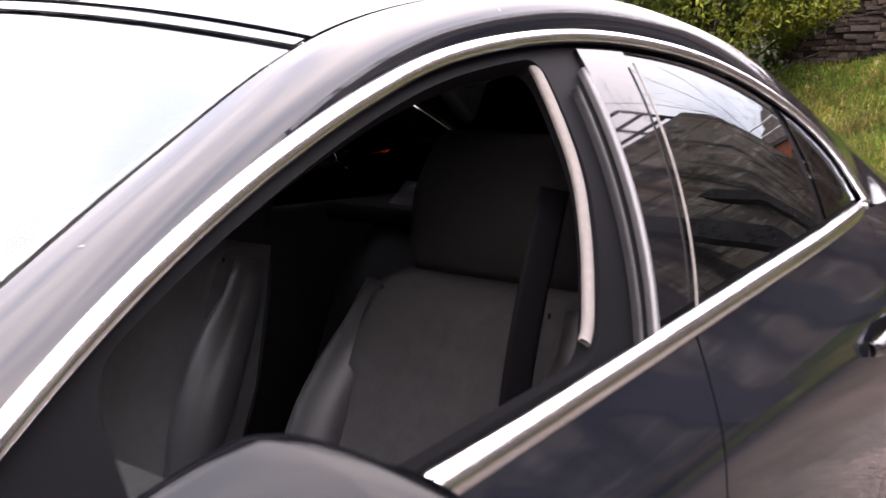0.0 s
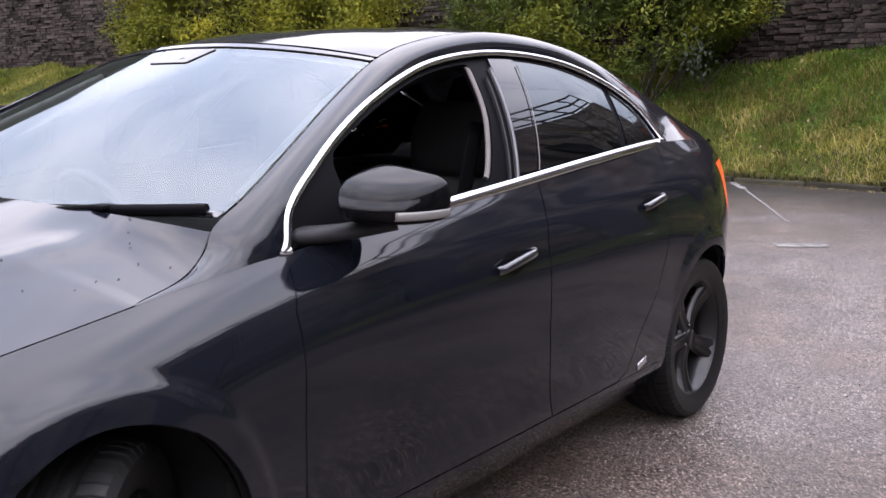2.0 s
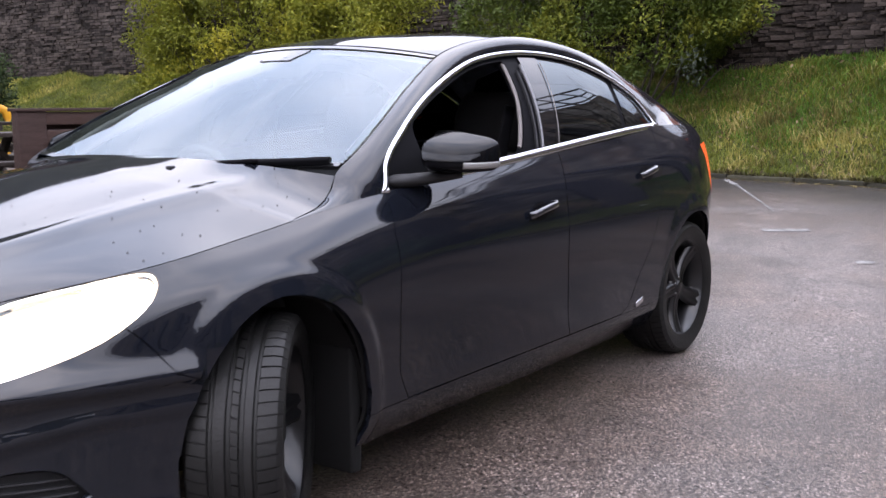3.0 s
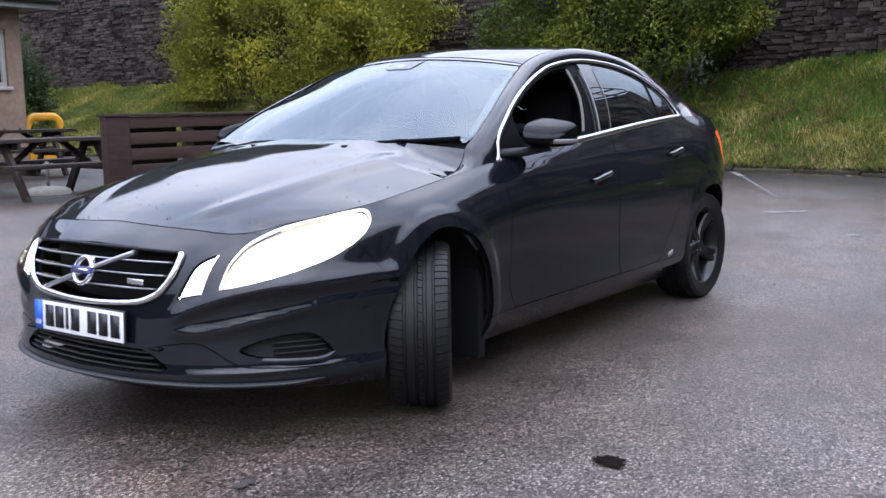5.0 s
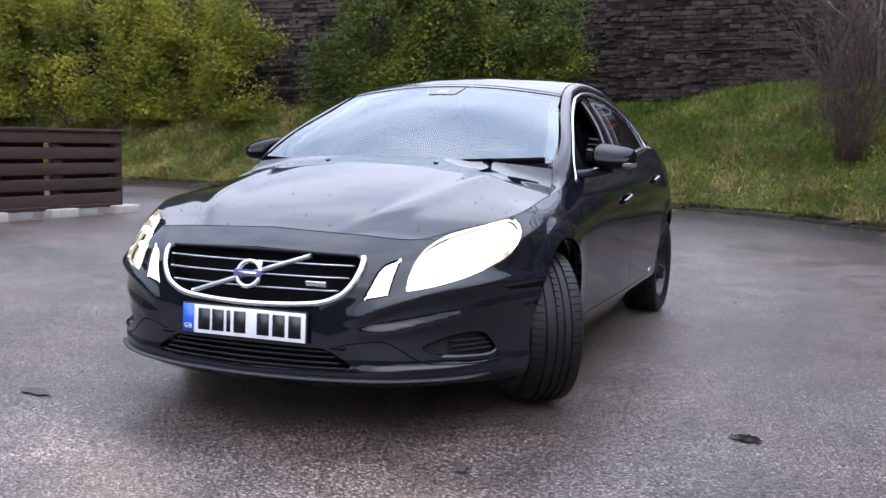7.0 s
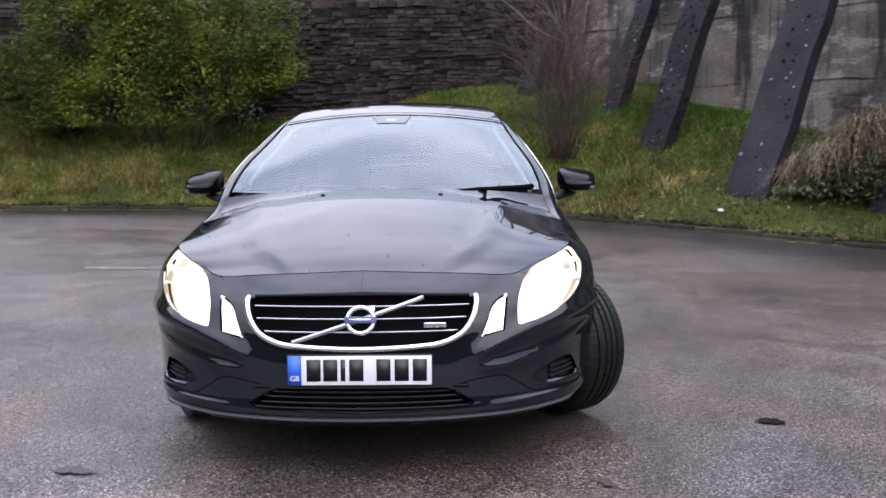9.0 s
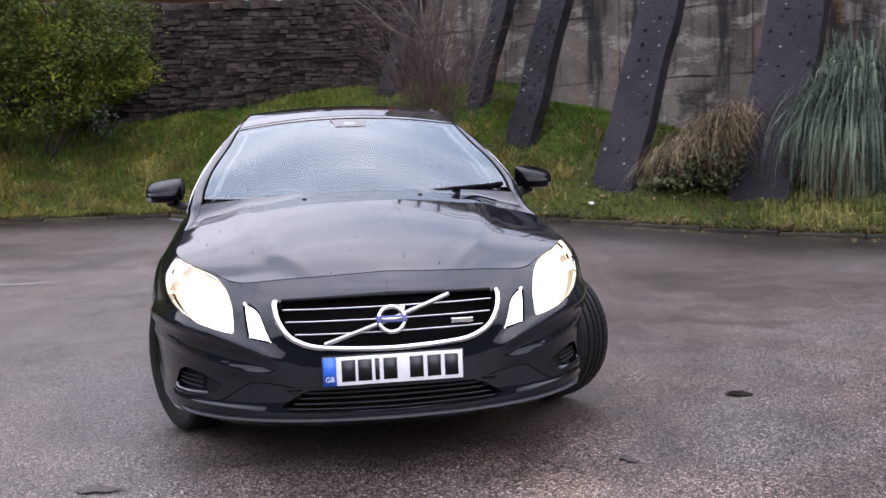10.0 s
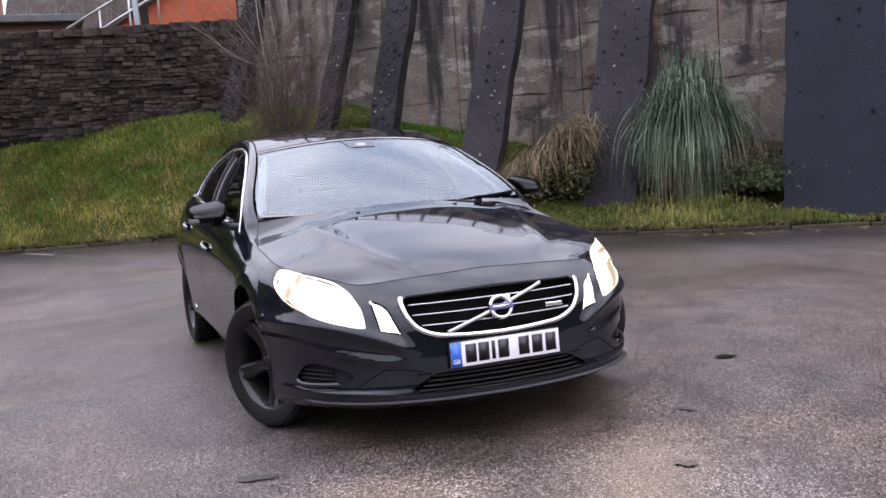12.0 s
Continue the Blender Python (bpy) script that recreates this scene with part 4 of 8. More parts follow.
# lower intake with slats, sensors
intake = attach("lower_intake", mesh_from("lower_intake", np.array([(2.11 - 0.12 * (y / .45) ** 2, y, z) for z in (.25, .41) for y in np.linspace(-.45, .45, 13)]), [(i, i + 1, i + 14, i + 13) for i in range(12)]), DARK, car, "black slatted lower air intake")
for zc in (.302, .320, .338, .356):
    yw = np.interp(zc, [.30, .372], [.385, .30])
    pts = np.array([on_nose(y, zc, -0.02)[0] for y in np.linspace(-yw, yw, 31)])
    v, f = ribbon(pts, [(1, 0, 0.2)] * 31, 0.007, 0.012)
    sheet_mesh("slat", v, f, BLACK_PLASTIC, intake)
for s in (-1, 1):
    p, n = on_nose(s * .345, .347, -0.006)
    bm = bmesh.new()
    bmesh.ops.create_uvsphere(bm, u_segments=14, v_segments=8, radius=0.016, matrix=Matrix.Translation(p - np.array((.012, 0, 0))))
    part("sensor", bm, GLOSS_BLACK, intake)
    p, n = on_nose(s * .352, .374, 0.002)
    bm = bmesh.new()
    box(bm, p[0] - .012, p[0] + .006, p[1] - .028, p[1] + .028, p[2] - .006, p[2] + .006, 0.005)
    part("intake_corner", bm, GLOSS_BLACK, intake)
# splitter edge along the bottom of the nose
_k = np.arange(0, int(np.argmin(np.abs(PLAN_X - 1.80))), 5)
_lp = np.array([wall_at(np.array([S_AXIS[k]]), np.array([np.interp(.262, WALL_Z[:, k], _vf)]))[0] for k in _k])
_ln = np.array([(PLAN_NX[k], PLAN_NY[k], -0.1) for k in _k])
_lp, _ln = np.concatenate([_lp[::-1] * (1, -1, 1), _lp[1:]]), np.concatenate([_ln[::-1] * (1, -1, 1), _ln[1:]])
_lp[:6] -= _ln[:6] * np.linspace(.03, 0, 6)[:, None]
_lp[-6:] -= _ln[-6:] * np.linspace(0, .03, 6)[:, None]
v, f = ribbon(_lp, _ln, 0.012, 0.021)
sheet_mesh("front_splitter", v, f, plain("splitter_edge", (0.035, 0.035, 0.038), 0.4, 0.3, spec=0.25), car, "thin silver splitter edge")
for flip in (False, True):
    fog = [wall_sv(p) for p in ((2.040, .66, .340), (1.966, .728, .332), (1.876, .798, .330), (1.840, .812, .345))]
    pts = np.array([wall_at(np.array([a]), np.array([b]))[0] for a, b in fog])
    pts = spline(pts)(np.linspace(0, 1, 16))
    pts -= np.array((.6, .75, .2)) * (.022 * np.abs(np.linspace(-1, 1, 16)) ** 4)[:, None]
    v, f = ribbon(pts, [(0.6, 0.75, 0.35)] * 16, 0.026, 0.016)
    blade = sheet_mesh("fog_blade", v, f, PAINT, car, "glossy blade under the corner grille", flip)
    for zc in (.355, .373, .391):
        q = [wall_sv((x, y, zc)) for x, y in ((2.006, .688), (1.926, .758), (1.866, .803))]
        pts = spline(np.array([wall_at(np.array([a]), np.array([b]))[0] for a, b in q]))(np.linspace(0, 1, 10)) - (0.012, 0.012, 0)
        v, f = ribbon(pts, [(0.6, 0.75, 0.2)] * 10, 0.006, 0.008)
        sheet_mesh("fog_slat", v, f, BLACK_PLASTIC, blade, "", flip)

    q = [wall_sv(p) for p in ((2.208, .345, .378), (2.206, .40, .390), (2.156, .505, .398), (2.132, .546, .374), (2.088, .62, .325), (2.023, .694, .314), (1.93, .773, .309), (1.838, .815, .306))]
    q = spline(np.array(q))(np.linspace(0, 1, 60))
    pts, nn = wall_at(q[:, 0], q[:, 1]), wall_at(q[:, 0], q[:, 1], WALL_N)
    v, f = ribbon(pts - nn * .0005, nn, 0.0055, 0.0016)
    sheet_mesh("valance_seam", v, f, SEAL, front_bumper, "dark seam above the lower valance", flip)

# number plate: its characters are plain bars
plate = thing("number_plate", "", "")
for key in ("label", "category"):
    if key in plate:
        del plate[key]
plate.parent = car
plate.matrix_basis = pose(2.268, 0, .441, 0, -2.5, 0.3)
bm = bmesh.new()
box(bm, -.004, .004, -.262, .262, -.0575, .0575, 0.003)
part("plate_backing", bm, BLACK_PLASTIC, plate)
bm = bmesh.new()
box(bm, .0035, .0075, -.257, .257, -.0525, .0525, 0.002)
part("plate_sheet", bm, varied("plate_white", (0.62, 0.62, 0.64), (0.74, 0.74, 0.75), 20, 0.35, 0.0), plate, "white reflective plate")
bm = bmesh.new()
box(bm, .007, .0090, -.257, -.209, -.0525, .0525, 0.0)
part("plate_strip", bm, plain("plate_blue", (0.02, 0.12, 0.55), 0.35), plate, "blue strip")
PLATE_INK = plain("plate_ink", (0.008, 0.008, 0.01), 0.4)
for yc, w in ((-.165, .05), (-.105, .05), (-.060, .016), (-.012, .05), (.085, .05), (.150, .05), (.215, .05)):
    bm = bmesh.new()
    box(bm, .007, .0092, yc - w / 2, yc + w / 2, -.038, .040, 0.0)
    part("plate_bar", bm, PLATE_INK, plate)
strip_text = bpy.data.curves.new("strip_letters", "FONT")
strip_text.body, strip_text.size, strip_text.extrude, strip_text.align_x = "GB", 0.026, 0.0004, "CENTER"
strip_text.materials.append(plain("plate_mark", (0.7, 0.7, 0.72), 0.4))
strip_letters = new("strip_letters", strip_text)
strip_letters.parent = plate
strip_letters.matrix_basis = Matrix(((0, 0, 1, .0096), (1, 0, 0, -.233), (0, 1, 0, -.036), (0, 0, 0, 1)))


# wheels
def wheel_meshes():
    r = 0.3225
    prof = [(.232, -.105), (.262, -.118), (.295, -.119), (.313, -.108), (.320, -.088), (.3225, -.062), (.3225, -.058), (.315, -.055), (.315, -.047), (.3225, -.044), (.3225, -.016), (.315, -.013), (.315, -.004), (.3225, -.001),
            (.3225, .016), (.315, .019), (.315, .028), (.3225, .031), (.3225, .050), (.315, .053), (.315, .059), (.3225, .062), (.320, .088), (.313, .108), (.295, .119), (.262, .118), (.232, .105)]
    k, pitches = len(prof), 64
    ang, cut = [], []
    for i in range(pitches):
        a = 2 * math.pi * i / pitches
        w = 2 * math.pi / pitches
        ang += [a, a + .42 * w, a + .84 * w, a + .87 * w, a + .97 * w]
        cut += [0, 0, 0, 1, 1]
    v = []
    for a, c in zip(ang, cut):
        for j, (q, y) in enumerate(prof):
            block = j in (3, 4, 5, 6, 21, 22, 23) or j in (13, 14)
            lag = 0.45 * (abs(y) - .05) if abs(y) > .05 else -0.9 * y
            qq = q - (0.005 if c and block else 0)
            v.append((qq * math.cos(a + lag), y, qq * math.sin(a + lag)))
    n = len(ang)
    f = [(i * k + j, ((i + 1) % n) * k + j, ((i + 1) % n) * k + j + 1, i * k + j + 1) for i in range(n) for j in range(k - 1)]
    tyre = mesh_from("tyre", v, f)
    tyre.set_sharp_from_angle(angle=radians(28))
    rim = mesh_from("rim", *revolve([(.205, -.10), (.232, -.106), (.238, -.100), (.225, -.085), (.205, -.06), (.198, 0), (.205, .06), (.222, .088), (.228, .098), (.236, .106), (.240, .101), (.236, .094)], 72))
    spoke_v, spoke_f = [], []
    for i in range(9):
        t = i / 8
        rr = .040 + .185 * t
        w = .030 + .012 * abs(t - .35) + .010 * t
        y = .066 + .022 * t - .018 * math.sin(math.pi * t)
        for a, b in ((-w, y - .022), (-w * .86, y), (-w * .35, y + .004), (0, y - .006), (w * .35, y + .004), (w * .86, y), (w, y - .022)):
            spoke_v.append((rr, b, a))
    for i in range(8):
        for j in range(6):
            spoke_f.append((i * 7 + j, i * 7 + j + 1, (i + 1) * 7 + j + 1, (i + 1) * 7 + j))
    spoke = mesh_from("spoke", spoke_v, spoke_f)
    hub = mesh_from("hub", *revolve([(.0, .078), (.022, .078), (.030, .074), (.034, .066), (.060, .060), (.068, .045), (.068, .02)], 40))
    disc = mesh_from("brake_disc", *revolve([(.05, -.02), (.155, -.02), (.158, -.012), (.155, -.004), (.05, -.004)], 48))
    return tyre, rim, spoke, hub, disc


W_TYRE, W_RIM, W_SPOKE, W_HUB, W_DISC = wheel_meshes()
for x, y, steer, hub_z in ((1.335, .800, 36, .349), (1.350, -.785, 26, .345), (-1.362, .752, 0, .328), (-1.362, -.742, 0, .332)):
    wheel = attach("wheel", W_RIM, RIM, car, "black five-spoke alloy wheel" + (" steered to one side" if steer else ""))
    wheel.matrix_basis = (pose(x, y, hub_z, 0, 37 if steer else 12, steer) if y > 0 else pose(x, y, hub_z, 0, 20, 180 + steer)) @ Matrix.Scale(0.972, 4)
    attach("tyre", W_TYRE, TYRE, wheel, "worn road tyre")
    attach("hub", W_HUB, RIM, wheel)
    attach("brake_disc", W_DISC, DISC, wheel)
    for i in range(5):
        sp = attach("spoke", W_SPOKE, RIM, wheel)
        sp.matrix_basis = pose(0, 0, 0, 0, 72 * i, 0)
        b = bmesh.new()
        bmesh.ops.create_cone(b, cap_ends=True, segments=8, radius1=.009, radius2=.008, depth=.012, matrix=pose(.042 * math.cos(radians(72 * i + 36)), .064, .042 * math.sin(radians(72 * i + 36)), 90, 0, 0))
        part("bolt", b, DISC, wheel)
for ax, az in ARCHES:
    for flip in (False, True):
        a = np.linspace(0.02, np.pi - 0.02, 40)
        v = [(ax + rr * math.cos(q), y, az + rr * (1.11 if ax > 0 else 1.03) * math.sin(q)) for q in a for rr, y in ((.354, min(.885, side(ax + .354 * math.cos(q), az + .354 * math.sin(q))[1] - .03)), (.362, min(.86, side(ax + .354 * math.cos(q), az + .354 * math.sin(q))[1] - .05)), (.372, .54), (.05, .53))]
        f = [(i * 4 + j, i * 4 + j + 1, i * 4 + j + 5, i * 4 + j + 4) for i in range(39) for j in range(3)]
        sheet_mesh("wheel_liner", v, f, DARK, car, "", flip)
bm = bmesh.new()
box(bm, -2.1, 1.78, -.53, .53, .20, .24)
box(bm, -.98, .97, -.79, .79, .20, .23)
box(bm, 1.76, 2.02, -.55, .55, .25, .27)
box(bm, 2.0, 2.19, -.40, .40, .250, .262)
part("underbody", bm, DARK, car, smooth=False)
for y0, y1 in ((.50, .86), (-.86, -.50)):
    bm = bmesh.new()
    box(bm, .985, 1.03, y0, y1, .15, .52, .01)
    part("wheel_guard", bm, DARK, car)

# mirrors
for flip in (False, True):
    c = np.array([.585, .958, 1.038])
    vs, rows, cols = [], 20, 36
    for i in range(rows + 1):
        th = math.pi * i / rows - math.pi / 2
        for j in range(cols):
            ph = 2 * math.pi * j / cols
            sg = lambda q, e: math.copysign(abs(q) ** e, q)
            lx, ly, lz = sg(math.cos(th), .42) * sg(math.cos(ph), .74), sg(math.cos(th), .42) * sg(math.sin(ph), .66), sg(math.sin(th), .54)
            px = lx * (.165 if lx > 0 else .045)
            taper = 1 - 0.17 * ly if lz > 0 else 1 - 0.08 * ly
            pz = lz * (.056 if lz > 0 else .054) * taper + 0.006 * (1 - ly) - 0.026 * max(lx, 0) * (lz > 0)
            vs.append(c + np.array([px * (1 - .25 * max(ly, 0)) - .012 * ly, ly * .096, pz]))
    vs = np.array(vs)
    fcap, flow = [], []
    for i in range(rows):
        for j in range(cols):
            q = (i * cols + j, i * cols + (j + 1) % cols, (i + 1) * cols + (j + 1) % cols, (i + 1) * cols + j)
            (fcap if i >= 9 else flow).append(q)
    mirror = sheet_mesh("door_mirror", vs, flow, GLOSS_BLACK, car, "black door mirror with an indicator strip", flip)
    sheet_mesh("cap", c + (vs - c) * (1.012, 1.012, 1.012) + (0, 0, .0015), fcap, CAP_PAINT, mirror, "painted mirror cap", flip)
    pts, nn = [], []
    for ph in np.linspace(0.5, 1.95, 20):
        i = 8
        th = math.pi * i / rows - math.pi / 2
        j = ph / (2 * math.pi) * cols
        a, b = vs[i * cols + int(np.floor(j)) % cols], vs[i * cols + int(np.ceil(j)) % cols]
        t = j - math.floor(j)
        p = a * (1 - t) + b * t
        pts.append(p)
        nn.append((p - c) * (1, 1, .4))
    v, f = ribbon(pts, nn, 0.019, 0.005)
    sheet_mesh("indicator", v, f, CLEAR_IND, mirror, "clear side indicator lens, unlit", flip)
    arm = spline([(.775, .79, .957), (.74, .825, .961), (.69, .86, .967), (.645, .895, .978), (.60, .935, .992)])(np.linspace(0, 1, 14))
    v, f = tube(arm, .02, 12, np.linspace(.036, .026, 14))
    v = np.column_stack([v[:, 0], v[:, 1], .972 + (v[:, 2] - .972) * .62])
    sheet_mesh("arm", v, f, BLACK_PLASTIC, mirror, "", flip)
    gl = [c + (-.047, .082 * math.cos(a), .052 * math.sin(a) + .003) for a in np.linspace(0, 2 * np.pi, 28, endpoint=False)]
    sheet_mesh("mirror_glass", gl, [tuple(range(28))], plain("mirror_silver", (.8, .8, .8), .02, 1.0), mirror, "", flip)

# door handles
HANDLE = plain("handle_bright", (.05, .05, .055), .25, .8, .8)
for flip in (False, True):
    for x0, z0, x1, z1, d in ((.150, .810, -.040, .838, "f"), (-.765, .890, -.935, .914, "r")):
        pts, n = [], 14
        for i in range(n):
            t = i / (n - 1)
            x, z = x0 + (x1 - x0) * t, z0 + (z1 - z0) * t + .006 * math.sin(math.pi * t)
            y = side(x, z)[1] + .006 + .020 * math.sin(math.pi * t) ** .5
            pts.append((x, y, z))
        v, f = ribbon(pts, [(0, 1, .25)] * n, 0.023, 0.010)
        h = sheet_mesh("door_handle", v, f, HANDLE, doors[d, flip], "bright bar door handle", flip)
        # flat dark disc: the shade of the grip's hollow put into colour
        cx, cz = (x0 + x1) / 2 + .01, (z0 + z1) / 2 - .004
        dark_disc = [(cx, side(cx, cz)[1] + .0015, cz)] + [(cx + .055 * math.cos(a), side(cx + .055 * math.cos(a), cz + .032 * math.sin(a))[1] + .0015, cz + .032 * math.sin(a)) for a in np.linspace(0, 2 * np.pi, 24, endpoint=False)]
        sheet_mesh("handle_dish", dark_disc, [(0, 1 + i, 1 + (i + 1) % 24) for i in range(24)], GLOSS_BLACK, h, "", flip)
    p = side(-.80, .352)
    bm = bmesh.new()
    box(bm, -.84, -.775, p[1] - .002, p[1] + .004, .340, .362, 0.002)
    for vtx in bm.verts:
        vtx.co.z += (vtx.co.x + .805) * -0.25
        if flip:
            vtx.co.y *= -1
    part("sill_badge", bm, CHROME, car, "small silver badge ahead of the rear wheel")

# cowl, wipers, washer jets, sensor
cow = np.array([[(x, y, z) for x, z in ((1.12 - .16 * (y / .745) ** 2, .975), (1.03 - .13 * (y / .745) ** 2, .968), (.98 - .13 * (y / .745) ** 2, 1.0))] for y in np.linspace(-.745, .745, 31)])
CP, CN, CT = grid_sheet(cow)
CN = CN * np.sign(CN[len(CN) // 2, 2])
panel("cowl", CP, CN, CT, BLACK_PLASTIC, car, "black plastic scuttle panel", gap=0.0)


def screen_at(y, t):
    """A place on the windscreen at that y and share of its height."""
    k = t * 39
    i = min(int(k), 38)
    e, m = _we[i] * (1 - k + i) + _we[i + 1] * (k - i), _wc[i] * (1 - k + i) + _wc[i + 1] * (k - i)
    q = m + (e - m) * (y / e[1]) ** 2
    q[1] = y
    return q


for ya, yb, ta, tb, dz in ((.25, .715, .012, .036, .006), (-.52, .06, .0, .01, -.03)):
    pts = np.array([screen_at(y, ta + (tb - ta) * i / 19) + (0.02, 0, dz) for i, y in enumerate(np.linspace(ya, yb, 20))])
    v, f = ribbon(pts, [(.5, 0, .85)] * 20, 0.018, 0.011)
    wiper = sheet_mesh("wiper", v, f, SEAL, car, "black flat-blade windscreen wiper")
    mid = pts[9]
    armp = spline([pts[9] + (0.006, 0, .006), (mid + pts[0]) / 2 + (0.02, 0, .002), np.array([1.04, ya - .05, 1.0 + dz - .016])])(np.linspace(0, 1, 12))
    v, f = tube(armp, .006, 8, np.linspace(.006, .005, 12))
    sheet_mesh("wiper_arm", v, f, SEAL, wiper)
    bm = bmesh.new()
    box(bm, mid[0] - .018, mid[0] + .024, mid[1] - .022, mid[1] + .022, mid[2] + .001, mid[2] + .012, .004)
    part("wiper_clip", bm, SEAL, wiper)
for y in (-.27, .27):
    zc = float(np.interp(-1.16, -HOOD_MID[:, 0], HOOD_MID[:, 2])) - .012
    bm = bmesh.new()
    box(bm, 1.135, 1.158, y - .010, y + .010, zc - .004, zc + .009, .004)
    part("washer_jet", bm, BLACK_PLASTIC, car)
q = screen_at(0.0, .90)
bm = bmesh.new()
box(bm, q[0] - .11, q[0] + .02, -.10, .10, q[2] - .055, q[2] + .02, .02)
for vtx in bm.verts:
    vtx.co.z += (q[0] + .02 - vtx.co.x) * .45 - .035
part("screen_sensor", bm, BLACK_PLASTIC, car, "black sensor housing behind the windscreen")
cover = np.array([[screen_at(y * (.10 - .025 * k), .955 - .11 * k) for y in np.linspace(-1, 1, 9)] for k in np.linspace(0, 1, 7)])
KP, KN, KT = grid_sheet(cover)
KN = KN * np.sign(KN[len(KN) // 2, 2])
patch = panel("sensor_patch", KP + KN * .003, KN, KT, SENSOR_FRIT, windscreen, "dark printed patch over the sensor", gap=0.0, depth=0.002)
eye_at = screen_at(.0, .885)
pts = [eye_at + KN[0] * .0055 + np.array((-.012 * math.sin(a), .032 * math.cos(a), .009 * math.sin(a))) for a in np.linspace(0, 2 * np.pi, 20, endpoint=False)]
sheet_mesh("sensor_window", pts, [tuple(range(20))], plain("sensor_glass", (.25, .27, .28), .2), patch, "pale oval sensor window")

# interior
bm = bmesh.new()
box(bm, .35, 1.15, -.70, .70, .62, .93, .06, segments=3)
part("dashboard", bm, DASH, car, "dark plastic dashboard")
bm = bmesh.new()
box(bm, -1.5, 1.0, -.78, .78, .30, .34)
part("cabin_floor", bm, DARK, car)
bm = bmesh.new()
box(bm, -.4, .55, -.12, .12, .34, .62, .04)
part("centre_console", bm, DASH, car)
hl = np.array([[p for p in row] for row in across(_re * (1, .97, 1) - (0, 0, .035), _rc - (0, 0, .035), 2.2)])
HLP, HLN, HLT = grid_sheet(hl)
panel("headliner", HLP, -HLN * np.sign(HLN[0, 2]), HLT, HEADLINER, car, "pale headliner", gap=0.0, depth=0.0)
tor_v, tor_f = [], []
for i in range(40):
    a = 2 * math.pi * i / 40
    for j in range(8):
        b = 2 * math.pi * j / 8
        r = .185 + .016 * math.cos(b)
        tor_v.append((.016 * math.sin(b), r * math.cos(a), r * math.sin(a)))
for i in range(40):
    for j in range(8):
        tor_f.append((i * 8 + j, ((i + 1) % 40) * 8 + j, ((i + 1) % 40) * 8 + (j + 1) % 8, i * 8 + (j + 1) % 8))
wheel_v = np.array(tor_v) @ np.array(Euler((0, radians(25), 0)).to_matrix()).T + (.42, -.37, .86)
st = sheet_mesh("steering_wheel", wheel_v, tor_f, SEAT_LEATHER, car, "black leather steering wheel")
bm = bmesh.new()
box(bm, .40, .45, -.46, -.28, .80, .90, .02)
part("wheel_hub", bm, DASH, st)


def cushion(w, h, d, bulge, wing):
    """A padded slab in its own y-z plane with raised side bolsters towards +x."""
    n, m = 17, 19
    v = []
    for side_x in (1, -1):
        for i in range(m):
            for j in range(n):
                a, b = -1 + 2 * j / (n - 1), i / (m - 1)
                edge = (1 - abs(a) ** 6) ** .5 * (1 - abs(2 * b - 1) ** 8) ** .5
                x = side_x * d / 2 * edge
                if side_x > 0:
                    x += wing * np.exp(-((abs(a) - .82) / .18) ** 2) * edge + bulge * math.sin(math.pi * b) * edge
                wid = w / 2 * (1 - .22 * max(0, b - .55) ** 1.0 / .45)
                v.append((x, a * wid, b * h))
    f = []
    for s in range(2):
        o = s * n * m
        for i in range(m - 1):
            for j in range(n - 1):
                q = (o + i * n + j, o + i * n + j + 1, o + (i + 1) * n + j + 1, o + (i + 1) * n + j)
                f.append(q if s == 0 else q[::-1])
    return np.array(v), f


for y in (.37, -.37):
    seat = thing("seat", "", "")
    for key in ("label", "category"):
        if key in seat:
            del seat[key]
    seat.parent = car
    seat.matrix_basis = pose(-.17, y, .305)
    tagged(seat, "charcoal cloth and black leather front seat")
    v, f = cushion(.52, .61, .11, .01, .05)
    bk = sheet_mesh("backrest", v, f, SEAT_CLOTH, seat, "charcoal cloth backrest with leather bolsters")
    bk.matrix_basis = pose(-.02, 0, .12, 0, -21, 0)
    for s in (-1, 1):
        pts = [(.045 + .035 * math.sin(math.pi * min(1, b * 1.2)), s * (.225 - .05 * max(0, b - .5)), .04 + .53 * b) for b in np.linspace(0, 1, 14)]
        v, f = tube(pts, .05, 12, .050 * np.sin(np.linspace(.5, 2.75, 14)) + .006)
        o = sheet_mesh("bolster", v, f, SEAT_LEATHER, bk, "black leather side bolster")
        pts = [(.077 + .030 * math.sin(math.pi * min(1, b * 1.2)), s * (.188 - .045 * max(0, b - .5)), .05 + .51 * b) for b in np.linspace(0, 1, 14)]
        v, f = tube(pts, .0025, 6)
        sheet_mesh("piping", v, f, SEAL, bk, "dark seam along the bolster")
    v, f = cushion(.34, .25, .11, .02, .0)
    hr = sheet_mesh("headrest", v, f, HEAD_CLOTH, seat, "black headrest")
    hr.matrix_basis = pose(-.245, 0, .685, 0, -8, 0)
    v, f = cushion(.52, .50, .14, .0, .04)
    cu = sheet_mesh("seat_cushion", v, f, SEAT_CLOTH, seat)
    cu.matrix_basis = pose(-.02, 0, .06, 0, 78, 0)
v, f = cushion(1.25, .66, .14, .01, .03)
rear = sheet_mesh("rear_bench", v, f, SEAT_LEATHER, car, "black rear bench seat")
rear.matrix_basis = pose(-.95, 0, .45, 0, -24, 0)
